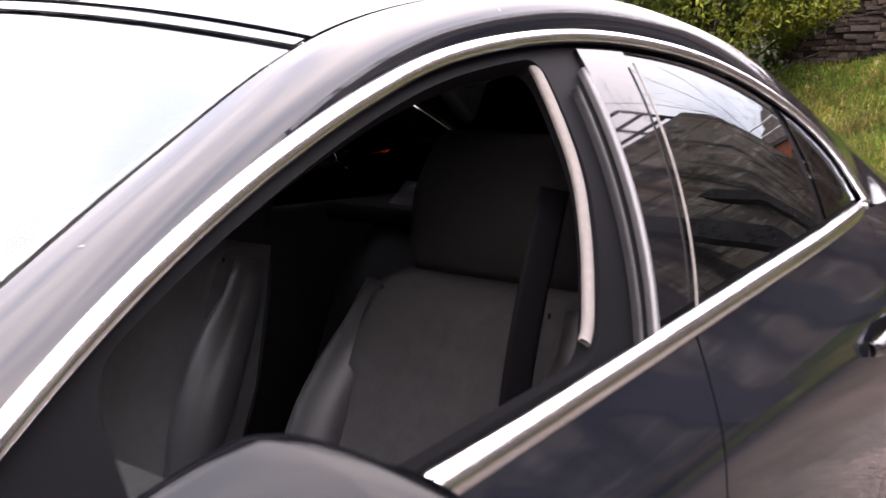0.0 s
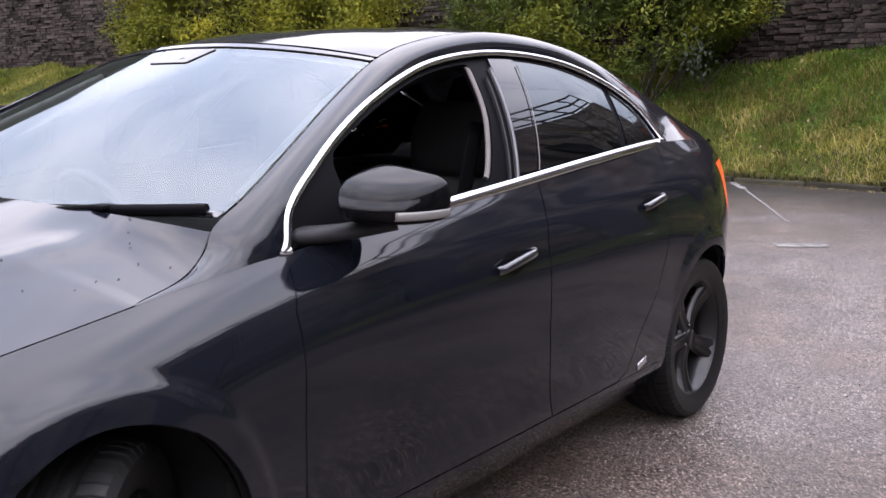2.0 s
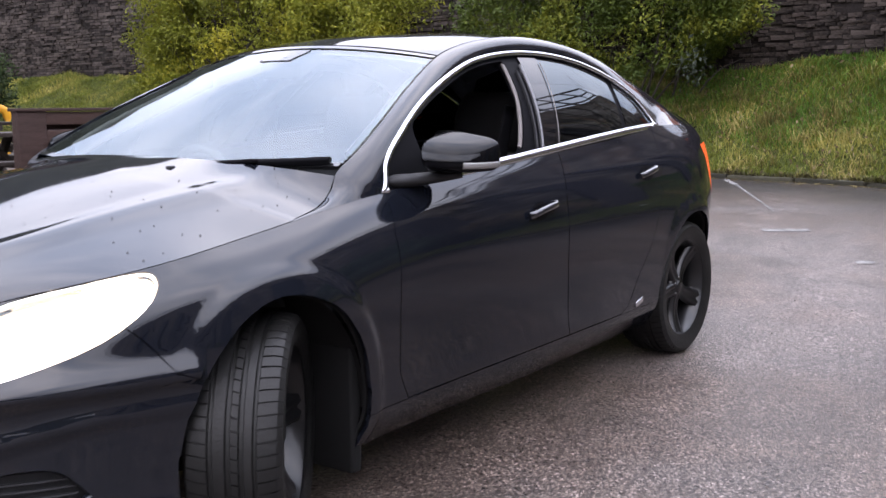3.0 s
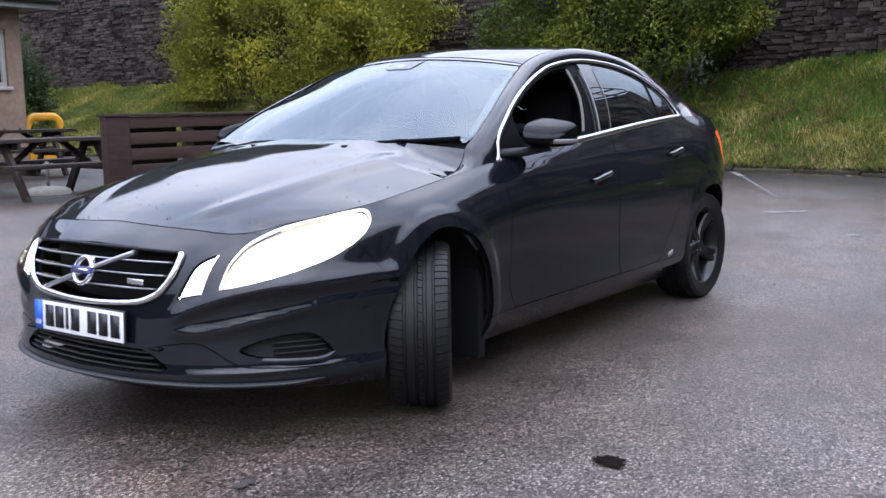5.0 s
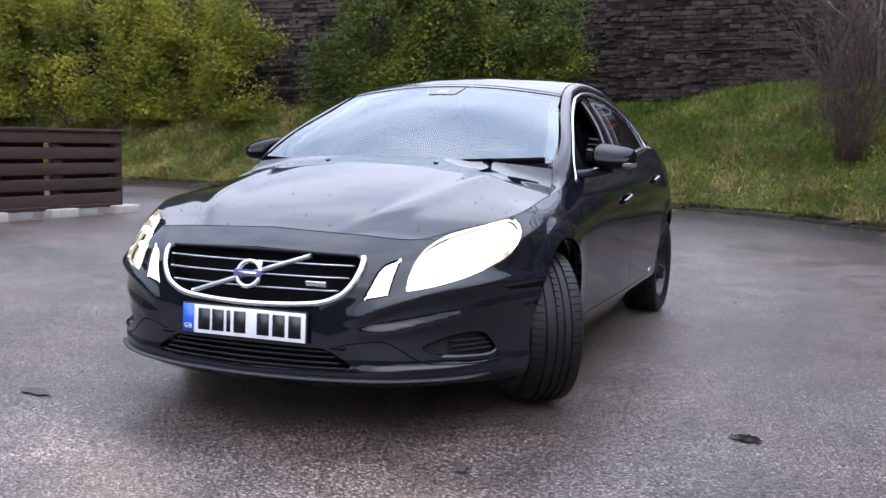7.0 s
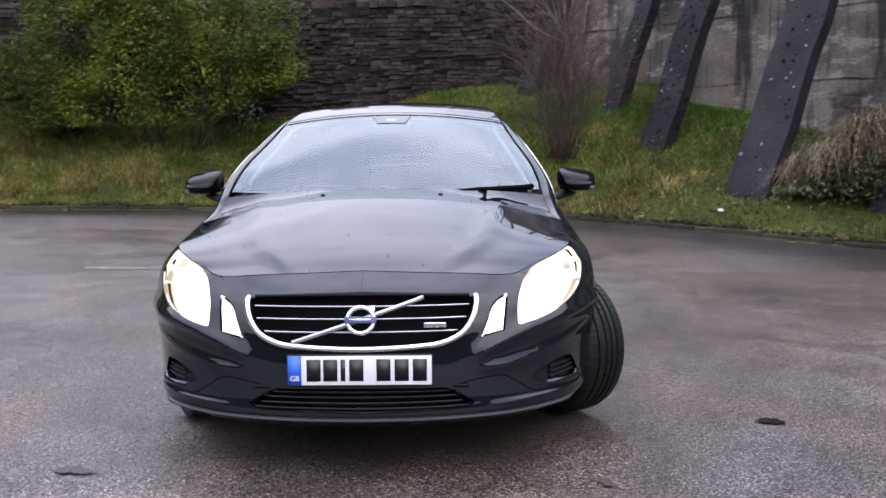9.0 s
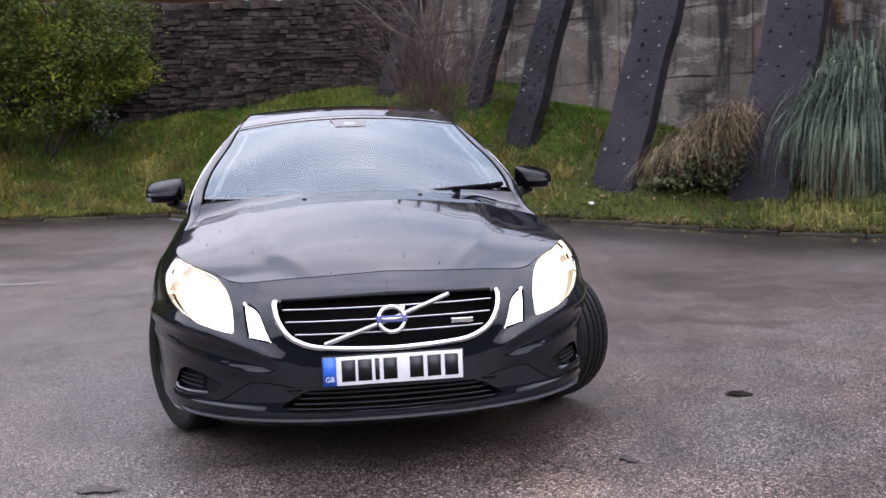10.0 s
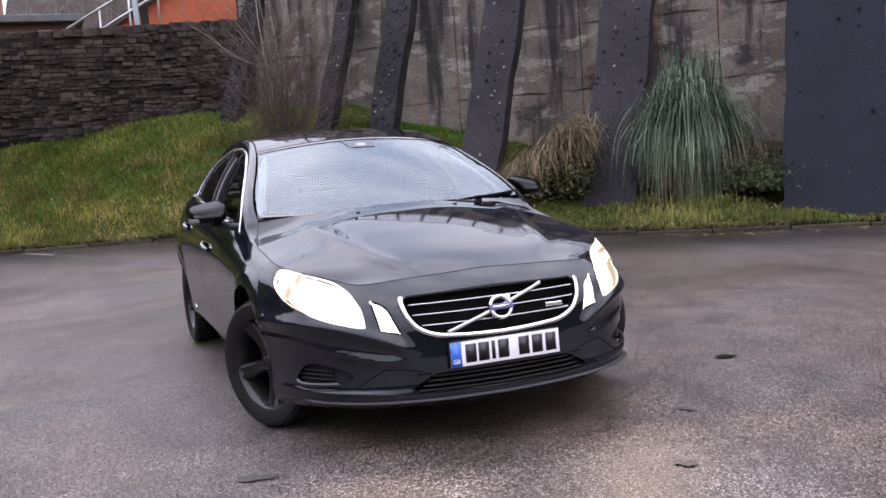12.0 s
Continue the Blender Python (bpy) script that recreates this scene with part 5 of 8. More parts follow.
for y0, y1 in ((.655, .70), (-.70, -.655)):
    bm = bmesh.new()
    box(bm, -1.75, -.22, y0, y1, .30, .99, .015)
    part("rear_side_trim", bm, DASH, car)
bm = bmesh.new()
box(bm, -1.62, -1.02, -.62, .62, .95, 1.0, .02)
part("parcel_shelf", bm, DARK, car)
for flip in (False, True):
    # inner door card, pale trim of the centre post, belt
    v = [(x, side(x, z)[1] - d, z) for x in np.linspace(.82, -.2, 12) for z, d in ((.36, .09), (.7, .10), (.92, .085), (.97, .05))]
    f = [(i * 4 + j, i * 4 + j + 1, i * 4 + j + 5, i * 4 + j + 4) for i in range(11) for j in range(3)]
    sheet_mesh("door_card", v, f, DASH, doors["f", flip], "dark inner door trim", flip)
    rim_ = _open[_open[:, 0] < .16]
    rim_ = rim_[(rim_[:, 1] > 1.22) | (rim_[:, 0] < .12)]
    rim_ = rim_[np.argsort(np.arctan2(rim_[:, 1] - 1.12, rim_[:, 0] - .30) % (2 * np.pi))]
    rim_ = rim_[rim_[:, 1] > 1.035]
    pts = [(x, pane_y(x, z) - .026, z) for x, z in rim_]
    v, f = ribbon(pts, [(.55, .8, .2)] * len(pts), .014, .005)
    if not flip:
        sheet_mesh("post_trim", v, f, TRIM_GREY, car, "pale inner trim along the door opening")
    pts = np.array([rail_at(x, "in") * (1, .93, 1) - (.03, 0, .045) for x in np.linspace(.84, .28, 18)])
    v, f = ribbon(pts, [(-.3, -.8, -.3)] * 18, .075, .012)
    sheet_mesh("pillar_trim", v, f, HEADLINER, car, "pale inner trim of the windscreen pillar", flip)
    pts = spline([(-.18, .62, 1.18), (-.14, .60, .95), (-.12, .58, .6)])(np.linspace(0, 1, 12))
    v, f = ribbon(pts, [(.5, .8, 0)] * 12, .045, .002)
    sheet_mesh("seat_belt", v, f, SEAL, car, "black seat belt", flip)

# it stands a trifle askew
# the nose flares a little ahead of the doors
for ob in car.children_recursive:
    if ob.type != "MESH" or "wheel" in (ob.name.split(".")[0], ob.parent.name.split(".")[0]) or ob.parent.name.startswith("number_plate"):
        continue
    co = np.zeros(len(ob.data.vertices) * 3)
    ob.data.vertices.foreach_get("co", co)
    co = co.reshape(-1, 3)
    if co[:, 0].max() > .95 and not ob.data.get("flared"):
        flare = np.clip((co[:, 0] - .95) / .6, 0, 1)
        flare = flare * flare * (3 - 2 * flare)
        co[:, 1] *= 1 + .022 * flare
        co[:, 0] += .012 * np.clip((co[:, 0] - 1.7) / .3, 0, 1)
        ob.data.vertices.foreach_set("co", co.ravel())
        ob.data["flared"] = True
car.matrix_world = Matrix.Translation((1.2, 0, 0)) @ Matrix.Rotation(radians(-.3), 4, "Z") @ Matrix.Translation((-1.2, 0, 0))


# ---- the place: car park, bank, walls, plants ----
rng = np.random.default_rng(7)


def smooth(t):
    t = np.clip(t, 0, 1)
    return t * t * (3 - 2 * t)


def ground_z(x, y):
    """The car park lifts gently towards the banks."""
    a, b = 0.17 * smooth((-np.asarray(x, float) - 2.2) / 8.0), 0.20 * smooth((-np.asarray(y, float) - 1.4) / 5.5)
    return a + b - a * b * 4.0 + 0.012 + 0.009 * np.clip(np.asarray(x, float) + 0.2, 0.0, 3.0)


def asphalt_material():
    """Worn wet chippings in dark binder: stones, pits, damp and swept patches, and a low sheen."""
    m, n, l, b = material("wet_asphalt")
    co = n.new("ShaderNodeTexCoord")

    def cells(scale):
        q = n.new("ShaderNodeTexVoronoi")
        q.inputs["Scale"].default_value = scale
        l.new(co.outputs["Object"], q.inputs["Vector"])
        return q

    def noise(scale, detail, turn=0.0, stretch=(1, 1, 1)):
        q, mp = n.new("ShaderNodeTexNoise"), n.new("ShaderNodeMapping")
        mp.inputs["Rotation"].default_value, mp.inputs["Scale"].default_value = (0, 0, radians(turn)), stretch
        q.inputs["Scale"].default_value, q.inputs["Detail"].default_value = scale, detail
        l.new(co.outputs["Object"], mp.inputs[0])
        l.new(mp.outputs[0], q.inputs["Vector"])
        return q.outputs["Fac"]

    def span(value, lo, hi, to_lo, to_hi):
        q = n.new("ShaderNodeMapRange")
        q.inputs["From Min"].default_value, q.inputs["From Max"].default_value = lo, hi
        q.inputs["To Min"].default_value, q.inputs["To Max"].default_value = to_lo, to_hi
        l.new(value, q.inputs["Value"])
        return q.outputs[0]

    def times(a, c, fac=1.0):
        q = n.new("ShaderNodeMix")
        q.data_type, q.blend_type = "RGBA", "MULTIPLY"
        q.inputs[0].default_value = fac
        l.new(a, q.inputs["A"])
        l.new(c, q.inputs["B"])
        return q.outputs["Result"]

    def ramp(value, *stops):
        q = n.new("ShaderNodeValToRGB")
        e = q.color_ramp.elements
        e[0].position, e[0].color = stops[0][0], (*stops[0][1], 1)
        e[1].position, e[1].color = stops[-1][0], (*stops[-1][1], 1)
        for pos, col in stops[1:-1]:
            e.new(pos).color = (*col, 1)
        l.new(value, q.inputs[0])
        return q.outputs[0]

    def plus(a, c, k):
        q = n.new("ShaderNodeMath")
        q.operation = "MULTIPLY_ADD"
        q.inputs[1].default_value = k
        l.new(a, q.inputs[0])
        l.new(c, q.inputs[2])
        return q.outputs[0]

    stones, small, pits = cells(112), cells(230), cells(38)
    pick, pick2 = n.new("ShaderNodeSeparateColor"), n.new("ShaderNodeSeparateColor")
    l.new(stones.outputs["Color"], pick.inputs[0])
    l.new(pits.outputs["Color"], pick2.inputs[0])
    c = ramp(pick.outputs[0], (0.0, (0.040, 0.032, 0.028)), (0.45, (0.108, 0.087, 0.076)), (0.86, (0.166, 0.137, 0.121)), (1.0, (0.31, 0.265, 0.243)))
    c = times(c, span(stones.outputs["Distance"], 0.36, 0.62, 1.12, 0.26))
    big, streak, mid = noise(0.5, 9), noise(0.9, 7, 32, (0.22, 1.1, 1)), noise(3.2, 7)
    c = times(c, ramp(big, (0.34, (0.70, 0.67, 0.66)), (0.48, (1.0, 0.91, 0.86)), (0.58, (1.0, 1.0, 1.02)), (0.70, (1.24, 1.23, 1.23))))
    c = times(c, span(streak, 0.36, 0.66, 0.80, 1.20))
    c = times(c, span(mid, 0.32, 0.68, 0.76, 1.24))
    # worn-out pits, in drifts
    hole = n.new("ShaderNodeMath")
    hole.operation = "GREATER_THAN"
    l.new(plus(noise(1.3, 5), pick2.outputs[0], 0.55), hole.inputs[0])
    hole.inputs[1].default_value = 1.07
    deep = n.new("ShaderNodeMath")
    deep.operation = "MULTIPLY"
    l.new(hole.outputs[0], deep.inputs[0])
    l.new(span(pits.outputs["Distance"], 0.40, 0.28, 0.0, 1.0), deep.inputs[1])
    c = times(c, span(deep.outputs[0], 0.0, 1.0, 1.0, 0.30))
    # wet dirt by the kerb, plus shade and dark reflections painted into the colour
    darkening = n.new("ShaderNodeAttribute")
    darkening.attribute_name = "dirt_and_shade"
    c = times(c, span(plus(mid, darkening.outputs["Fac"], 0.7), 0.45, 1.15, 1.0, 0.25))
    l.new(c, b.inputs["Base Color"])
    l.new(plus(mid, span(big, 0.35, 0.65, 0.24, 0.36), 0.18), b.inputs["Roughness"])
    b.inputs["Specular IOR Level"].default_value = 0.27
    bp = n.new("ShaderNodeBump")
    bp.invert = True
    bp.inputs["Strength"].default_value, bp.inputs["Distance"].default_value = 0.55, 0.0035
    l.new(plus(deep.outputs[0], plus(small.outputs["Distance"], stones.outputs["Distance"], 0.5), 1.2), bp.inputs["Height"])
    l.new(bp.outputs[0], b.inputs["Normal"])
    return m


def leaf_material(name, dark, mid, light, rough=0.55, through=0.35, own=0.42):
    """Leaves or blades: each one its own tone, letting some light through."""
    m, n, l, b = material(name)
    geo = n.new("ShaderNodeNewGeometry")
    ramp = n.new("ShaderNodeValToRGB")
    ramp.color_ramp.elements[0].color, ramp.color_ramp.elements[1].color = (*dark, 1), (*light, 1)
    e = ramp.color_ramp.elements.new(0.55)
    e.color = (*mid, 1)
    co = n.new("ShaderNodeTexCoord")
    nz = n.new("ShaderNodeTexNoise")
    nz.inputs["Scale"].default_value, nz.inputs["Detail"].default_value = 1.1, 3
    l.new(co.outputs["Object"], nz.inputs["Vector"])
    mx = n.new("ShaderNodeMath")
    mx.operation = "MULTIPLY_ADD"
    l.new(nz.outputs["Fac"], mx.inputs[0])
    mx.inputs[1].default_value = 1.7
    sub = n.new("ShaderNodeMath")
    sub.operation = "MULTIPLY_ADD"
    l.new(geo.outputs["Random Per Island"], sub.inputs[0])
    sub.inputs[1].default_value, sub.inputs[2].default_value = own, -0.35 - own / 2
    l.new(sub.outputs[0], mx.inputs[2])
    l.new(mx.outputs[0], ramp.inputs[0])
    l.new(ramp.outputs[0], b.inputs["Base Color"])
    b.inputs["Roughness"].default_value, b.inputs["Specular IOR Level"].default_value = rough, 0.18
    tl, mix = n.new("ShaderNodeBsdfTranslucent"), n.new("ShaderNodeMixShader")
    l.new(ramp.outputs[0], tl.inputs[0])
    mix.inputs[0].default_value = through
    l.new(b.outputs[0], mix.inputs[1])
    l.new(tl.outputs[0], mix.inputs[2])
    l.new(mix.outputs[0], n["Material Output"].inputs[0])
    return m


def concrete_material():
    """Old shuttered concrete: lift lines, flaking pale skin, black damp runs and rust."""
    m, n, l, b = material("stained_concrete")
    co = n.new("ShaderNodeTexCoord")

    def noise(scale, detail, stretch=(1, 1, 1), rough=0.55):
        mp, q = n.new("ShaderNodeMapping"), n.new("ShaderNodeTexNoise")
        mp.inputs["Scale"].default_value = stretch
        q.inputs["Scale"].default_value, q.inputs["Detail"].default_value, q.inputs["Roughness"].default_value = scale, detail, rough
        l.new(co.outputs["Object"], mp.inputs[0])
        l.new(mp.outputs[0], q.inputs["Vector"])
        return q.outputs["Fac"]

    def span(value, lo, hi, to_lo=0.0, to_hi=1.0):
        q = n.new("ShaderNodeMapRange")
        q.inputs["From Min"].default_value, q.inputs["From Max"].default_value = lo, hi
        q.inputs["To Min"].default_value, q.inputs["To Max"].default_value = to_lo, to_hi
        l.new(value, q.inputs["Value"])
        return q.outputs[0]

    def math_(op, a, c):
        q = n.new("ShaderNodeMath")
        q.operation = op
        for i, x in enumerate((a, c)):
            if isinstance(x, float):
                q.inputs[i].default_value = x
            else:
                l.new(x, q.inputs[i])
        return q.outputs[0]

    def over(base, colour, fac):
        q = n.new("ShaderNodeMix")
        q.data_type = "RGBA"
        q.inputs["B"].default_value = (*colour, 1)
        l.new(fac, q.inputs[0])
        l.new(base, q.inputs["A"])
        return q.outputs["Result"]

    grey = n.new("ShaderNodeValToRGB")
    grey.color_ramp.elements[0].position, grey.color_ramp.elements[0].color = 0.34, (0.090, 0.075, 0.065, 1)
    grey.color_ramp.elements[1].position, grey.color_ramp.elements[1].color = 0.64, (0.235, 0.200, 0.170, 1)
    l.new(noise(1.1, 8), grey.inputs[0])
    c = grey.outputs[0]
    flake = span(noise(1.5, 9, (1, 1, 2.6), 0.62), 0.55, 0.60)
    c = over(c, (0.36, 0.325, 0.285), math_("MULTIPLY", flake, 0.70))
    c = over(c, (0.26, 0.145, 0.075), math_("MULTIPLY", span(noise(1.4, 6, (2.0, 2.0, 0.35)), 0.57, 0.70), 0.65))
    c = over(c, (0.026, 0.023, 0.024), math_("MULTIPLY", span(noise(1.5, 8, (2.2, 2.2, 0.25), 0.6), 0.51, 0.62), 0.88))
    c = over(c, (0.030, 0.026, 0.025), math_("MULTIPLY", span(noise(0.75, 9, (1, 1, 1.5), 0.66), 0.56, 0.64), 0.85))
    sep = n.new("ShaderNodeSeparateXYZ")
    l.new(co.outputs["Object"], sep.inputs[0])
    lift = math_("FRACT", math_("ADD", math_("MULTIPLY", sep.outputs["Z"], 0.92), math_("MULTIPLY", noise(1.6, 5), 0.10)), 0.0)
    line = span(lift, 0.955, 0.975)
    c = over(c, (0.022, 0.019, 0.018), math_("MULTIPLY", line, span(noise(0.9, 4), 0.42, 0.58)))
    fine = noise(26, 5)
    mul = n.new("ShaderNodeMix")
    mul.data_type, mul.blend_type = "RGBA", "MULTIPLY"
    mul.inputs[0].default_value = 1.0
    l.new(c, mul.inputs["A"])
    l.new(span(fine, 0.3, 0.7, 0.75, 1.2), mul.inputs["B"])
    l.new(mul.outputs["Result"], b.inputs["Base Color"])
    b.inputs["Roughness"].default_value, b.inputs["Specular IOR Level"].default_value = 0.85, 0.3
    bp = n.new("ShaderNodeBump")
    bp.inputs["Strength"].default_value, bp.inputs["Distance"].default_value = 0.6, 0.02
    l.new(math_("ADD", math_("MULTIPLY", flake, 0.6), fine), bp.inputs["Height"])
    l.new(bp.outputs[0], b.inputs["Normal"])
    return m


def pitted_paint(name, dark, mid, pale, pit_scale, rare=0.0):
    """Thick dark paint on render: mottled, pitted with black holes, with a few pale chips."""
    m, n, l, b = material(name)
    co = n.new("ShaderNodeTexCoord")
    blotch, grain, pits = n.new("ShaderNodeTexNoise"), n.new("ShaderNodeTexNoise"), n.new("ShaderNodeTexNoise")
    for q, s, d in ((blotch, 1.7, 8), (grain, 30, 5), (pits, pit_scale, 3)):
        q.inputs["Scale"].default_value, q.inputs["Detail"].default_value = s, d
        l.new(co.outputs["Object"], q.inputs["Vector"])
    r1 = n.new("ShaderNodeValToRGB")
    r1.color_ramp.elements[0].position, r1.color_ramp.elements[0].color = 0.32, (*dark, 1)
    r1.color_ramp.elements[1].position, r1.color_ramp.elements[1].color = 0.66, (*mid, 1)
    l.new(blotch.outputs["Fac"], r1.inputs[0])
    r2 = n.new("ShaderNodeMapRange")
    r2.inputs["From Min"].default_value, r2.inputs["From Max"].default_value = 0.60 + rare, 0.66 + rare
    l.new(pits.outputs["Fac"], r2.inputs["Value"])
    r3 = n.new("ShaderNodeMapRange")
    r3.inputs["From Min"].default_value, r3.inputs["From Max"].default_value = 0.30 - rare, 0.25 - rare
    l.new(pits.outputs["Fac"], r3.inputs["Value"])
    last = r1.outputs[0]
    for fac, col in ((r2, (0.0025, 0.0024, 0.0028)), (r3, pale)):
        q = n.new("ShaderNodeMix")
        q.data_type = "RGBA"
        q.inputs["B"].default_value = (*col, 1)
        l.new(fac.outputs[0], q.inputs[0])
        l.new(last, q.inputs["A"])
        last = q.outputs["Result"]
    fm = n.new("ShaderNodeMapRange")
    fm.inputs["From Min"].default_value, fm.inputs["From Max"].default_value = 0.3, 0.7
    fm.inputs["To Min"].default_value, fm.inputs["To Max"].default_value = 0.65, 1.35
    l.new(grain.outputs["Fac"], fm.inputs["Value"])
    m4 = n.new("ShaderNodeMix")
    m4.data_type, m4.blend_type = "RGBA", "MULTIPLY"
    m4.inputs[0].default_value = 1.0
    l.new(last, m4.inputs["A"])
    l.new(fm.outputs[0], m4.inputs["B"])
    l.new(m4.outputs["Result"], b.inputs["Base Color"])
    b.inputs["Roughness"].default_value, b.inputs["Specular IOR Level"].default_value = 0.75, 0.2
    bp = n.new("ShaderNodeBump")
    bp.invert = True
    bp.inputs["Strength"].default_value, bp.inputs["Distance"].default_value = 0.9, 0.03
    l.new(r2.outputs[0], bp.inputs["Height"])
    b2 = n.new("ShaderNodeBump")
    b2.inputs["Strength"].default_value, b2.inputs["Distance"].default_value = 0.5, 0.015
    l.new(grain.outputs["Fac"], b2.inputs["Height"])
    l.new(bp.outputs[0], b2.inputs["Normal"])
    l.new(b2.outputs[0], b.inputs["Normal"])
    return m


ASPHALT = asphalt_material()
SOIL = varied("bank_soil", (0.022, 0.026, 0.007), (0.062, 0.075, 0.018), 3.0, 0.95, 0.8, 40, distance=0.03)
SOIL.node_tree.nodes["Principled BSDF"].inputs["Specular IOR Level"].default_value = 0.08
GRASS = leaf_material("grass_blades", (0.042, 0.064, 0.010), (0.150, 0.166, 0.029), (0.43, 0.35, 0.11), 0.6)
LUSH = leaf_material("lush_grass_blades", (0.034, 0.082, 0.010), (0.080, 0.165, 0.022), (0.20, 0.25, 0.05), 0.6)
MOSS = leaf_material("mossy_grass_blades", (0.026, 0.042, 0.007), (0.074, 0.094, 0.015), (0.19, 0.165, 0.05), 0.6, 0.3, 0.6)
DRY = leaf_material("dry_grass_blades", (0.07, 0.065, 0.018), (0.20, 0.165, 0.055), (0.46, 0.37, 0.15), 0.7, 0.3, 0.7)
FRINGE = leaf_material("kerb_grass_blades", (0.022, 0.020, 0.008), (0.065, 0.058, 0.020), (0.16, 0.125, 0.05), 0.7, 0.2, 0.7)
STONE = varied("sooty_rubble_stone", (0.011, 0.0088, 0.0078), (0.074, 0.059, 0.051), 1.6, 0.92, 0.7, 30, distance=0.02, random_amount=0.28, spread=(0.32, 0.74))
STONE_SOOT = varied("sooty_rubble_stone_rest", (0.011, 0.0088, 0.0078), (0.074, 0.059, 0.051), 1.6, 0.92, 0.7, 30, distance=0.02, random_amount=0.28, island=True, spread=(0.32, 0.74))
STONE_ISLAND = varied("grey_rubble_stone", (0.013, 0.0106, 0.0094), (0.098, 0.080, 0.070), 1.6, 0.92, 0.7, 30, distance=0.02, random_amount=0.28, island=True, spread=(0.32, 0.74))
MORTAR = varied("dark_mortar", (0.008, 0.0066, 0.006), (0.028, 0.023, 0.021), 6, 0.95, 0.5)
for stone in (STONE, STONE_SOOT, STONE_ISLAND, MORTAR):
    stone.node_tree.nodes["Principled BSDF"].inputs["Specular IOR Level"].default_value = 0.12
CONCRETE_WALL = concrete_material()
BUTTRESS = pitted_paint("dark_painted_render", (0.0078, 0.0066, 0.0084), (0.0190, 0.0162, 0.0196), (0.036, 0.033, 0.034), 6.5, .05)
ROUGH_BUTTRESS = pitted_paint("flaking_dark_render", (0.005, 0.0045, 0.0053), (0.0165, 0.0150, 0.0172), (0.04, 0.036, 0.034), 9.0)
PANEL_BLUE = pitted_paint("blue_black_painted_render", (0.0024, 0.0034, 0.0070), (0.0038, 0.0054, 0.0108), (0.011, 0.012, 0.016), 9.0, .14)
KERB_MAT = varied("old_concrete_kerb", (0.010, 0.009, 0.005), (0.040, 0.036, 0.020), 7, 0.95, 0.8, 40, random_amount=0.4)
WOOD_BROWN = varied("brown_stained_wood", (0.022, 0.012, 0.010), (0.055, 0.032, 0.026), 3, 0.6, 0.35, stretch=(1, 8, 8), random_amount=0.25)
WOOD_DARK = varied("weathered_dark_wood", (0.011, 0.008, 0.0065), (0.042, 0.032, 0.026), 4, 0.75, 0.4, stretch=(1, 7, 7), random_amount=0.25)
for wood in (WOOD_BROWN, WOOD_DARK):
    wood.node_tree.nodes["Principled BSDF"].inputs["Specular IOR Level"].default_value = 0.2
BLOCK = varied("concrete_block", (0.25, 0.23, 0.20), (0.42, 0.39, 0.34), 6, 0.9, 0.5)
BARK = varied("twig_bark", (0.036, 0.022, 0.018), (0.100, 0.064, 0.050), 8, 0.9, 0.4)

# ground sheet to the horizon
gx = np.concatenate([[-600, -200, -80, -40, -25], np.arange(-18, 18.01, 0.5), [25, 40, 80, 200, 600]])
gy = np.concatenate([[-600, -200, -80, -40], np.arange(-30, 26.01, 0.5), [40, 80, 200, 600]])
GX, GY = np.meshgrid(gx, gy)
G3 = np.stack([GX, GY, ground_z(GX, GY)], -1)
P_, N_, T_ = grid_sheet(G3)

# kerb line and the bank behind it
KERB = spline([(-9.0, -34), (-9.3, -22), (-9.6, -12), (-9.8, -6), (-9.85, -2.6), (-9.35, .1), (-7.75, 2.2), (-6.1, 3.75), (-5.05, 4.65), (-4.2, 5.55), (-3.5, 6.6), (-2.8, 7.8), (-1.5, 9.6), (1.5, 13.2), (6, 18), (14, 26)])
kd = KERB(np.linspace(0, 1, 3000))
kl = np.concatenate([[0], np.cumsum(np.linalg.norm(np.diff(kd, axis=0), axis=1))])
K_TOTAL = kl[-1]


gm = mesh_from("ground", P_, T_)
darkening = gm.attributes.new("dirt_and_shade", "FLOAT", "POINT")
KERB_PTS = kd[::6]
# how strongly dirt and painted shade darken the ground by kerb and tables
darkening.data.foreach_set("value", np.array([max(math.exp(-(np.hypot(KERB_PTS[:, 0] - x, KERB_PTS[:, 1] - y).min() / 1.5) ** 2), 1.1 * math.exp(-(math.hypot(x + 3.6, y + 10.0) / 3.6) ** 4)) if abs(x) < 30 and abs(y) < 40 else 0.0 for x, y, _ in P_]))
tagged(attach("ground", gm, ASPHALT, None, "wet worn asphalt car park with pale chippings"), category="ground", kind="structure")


def kerb_at(a, inland=0.0):
    """A place a metres along the kerb and some metres inland."""
    a = np.asarray(a, float)
    x, y = np.interp(a, kl, kd[:, 0]), np.interp(a, kl, kd[:, 1])
    e = 0.25
    tx = np.interp(a + e, kl, kd[:, 0]) - np.interp(a - e, kl, kd[:, 0])
    ty = np.interp(a + e, kl, kd[:, 1]) - np.interp(a - e, kl, kd[:, 1])
    q = np.hypot(tx, ty)
    return x - ty / q * inland, y + tx / q * inland


def kerb_len(x, y):
    return float(kl[np.argmin((kd[:, 0] - x) ** 2 + (kd[:, 1] - y) ** 2)])


A_B5 = kerb_len(-5.2, 4.5)
A_FAR = kerb_len(-9.85, -2.6)
A_TURN = kerb_len(-8.6, 1.3)
slope_knots = ([0, A_FAR, A_TURN, kerb_len(-6.8, 3.1), A_B5, kerb_len(-3.8, 6.1), K_TOTAL], [.50, .52, .68, .43, .25, .16, .16])


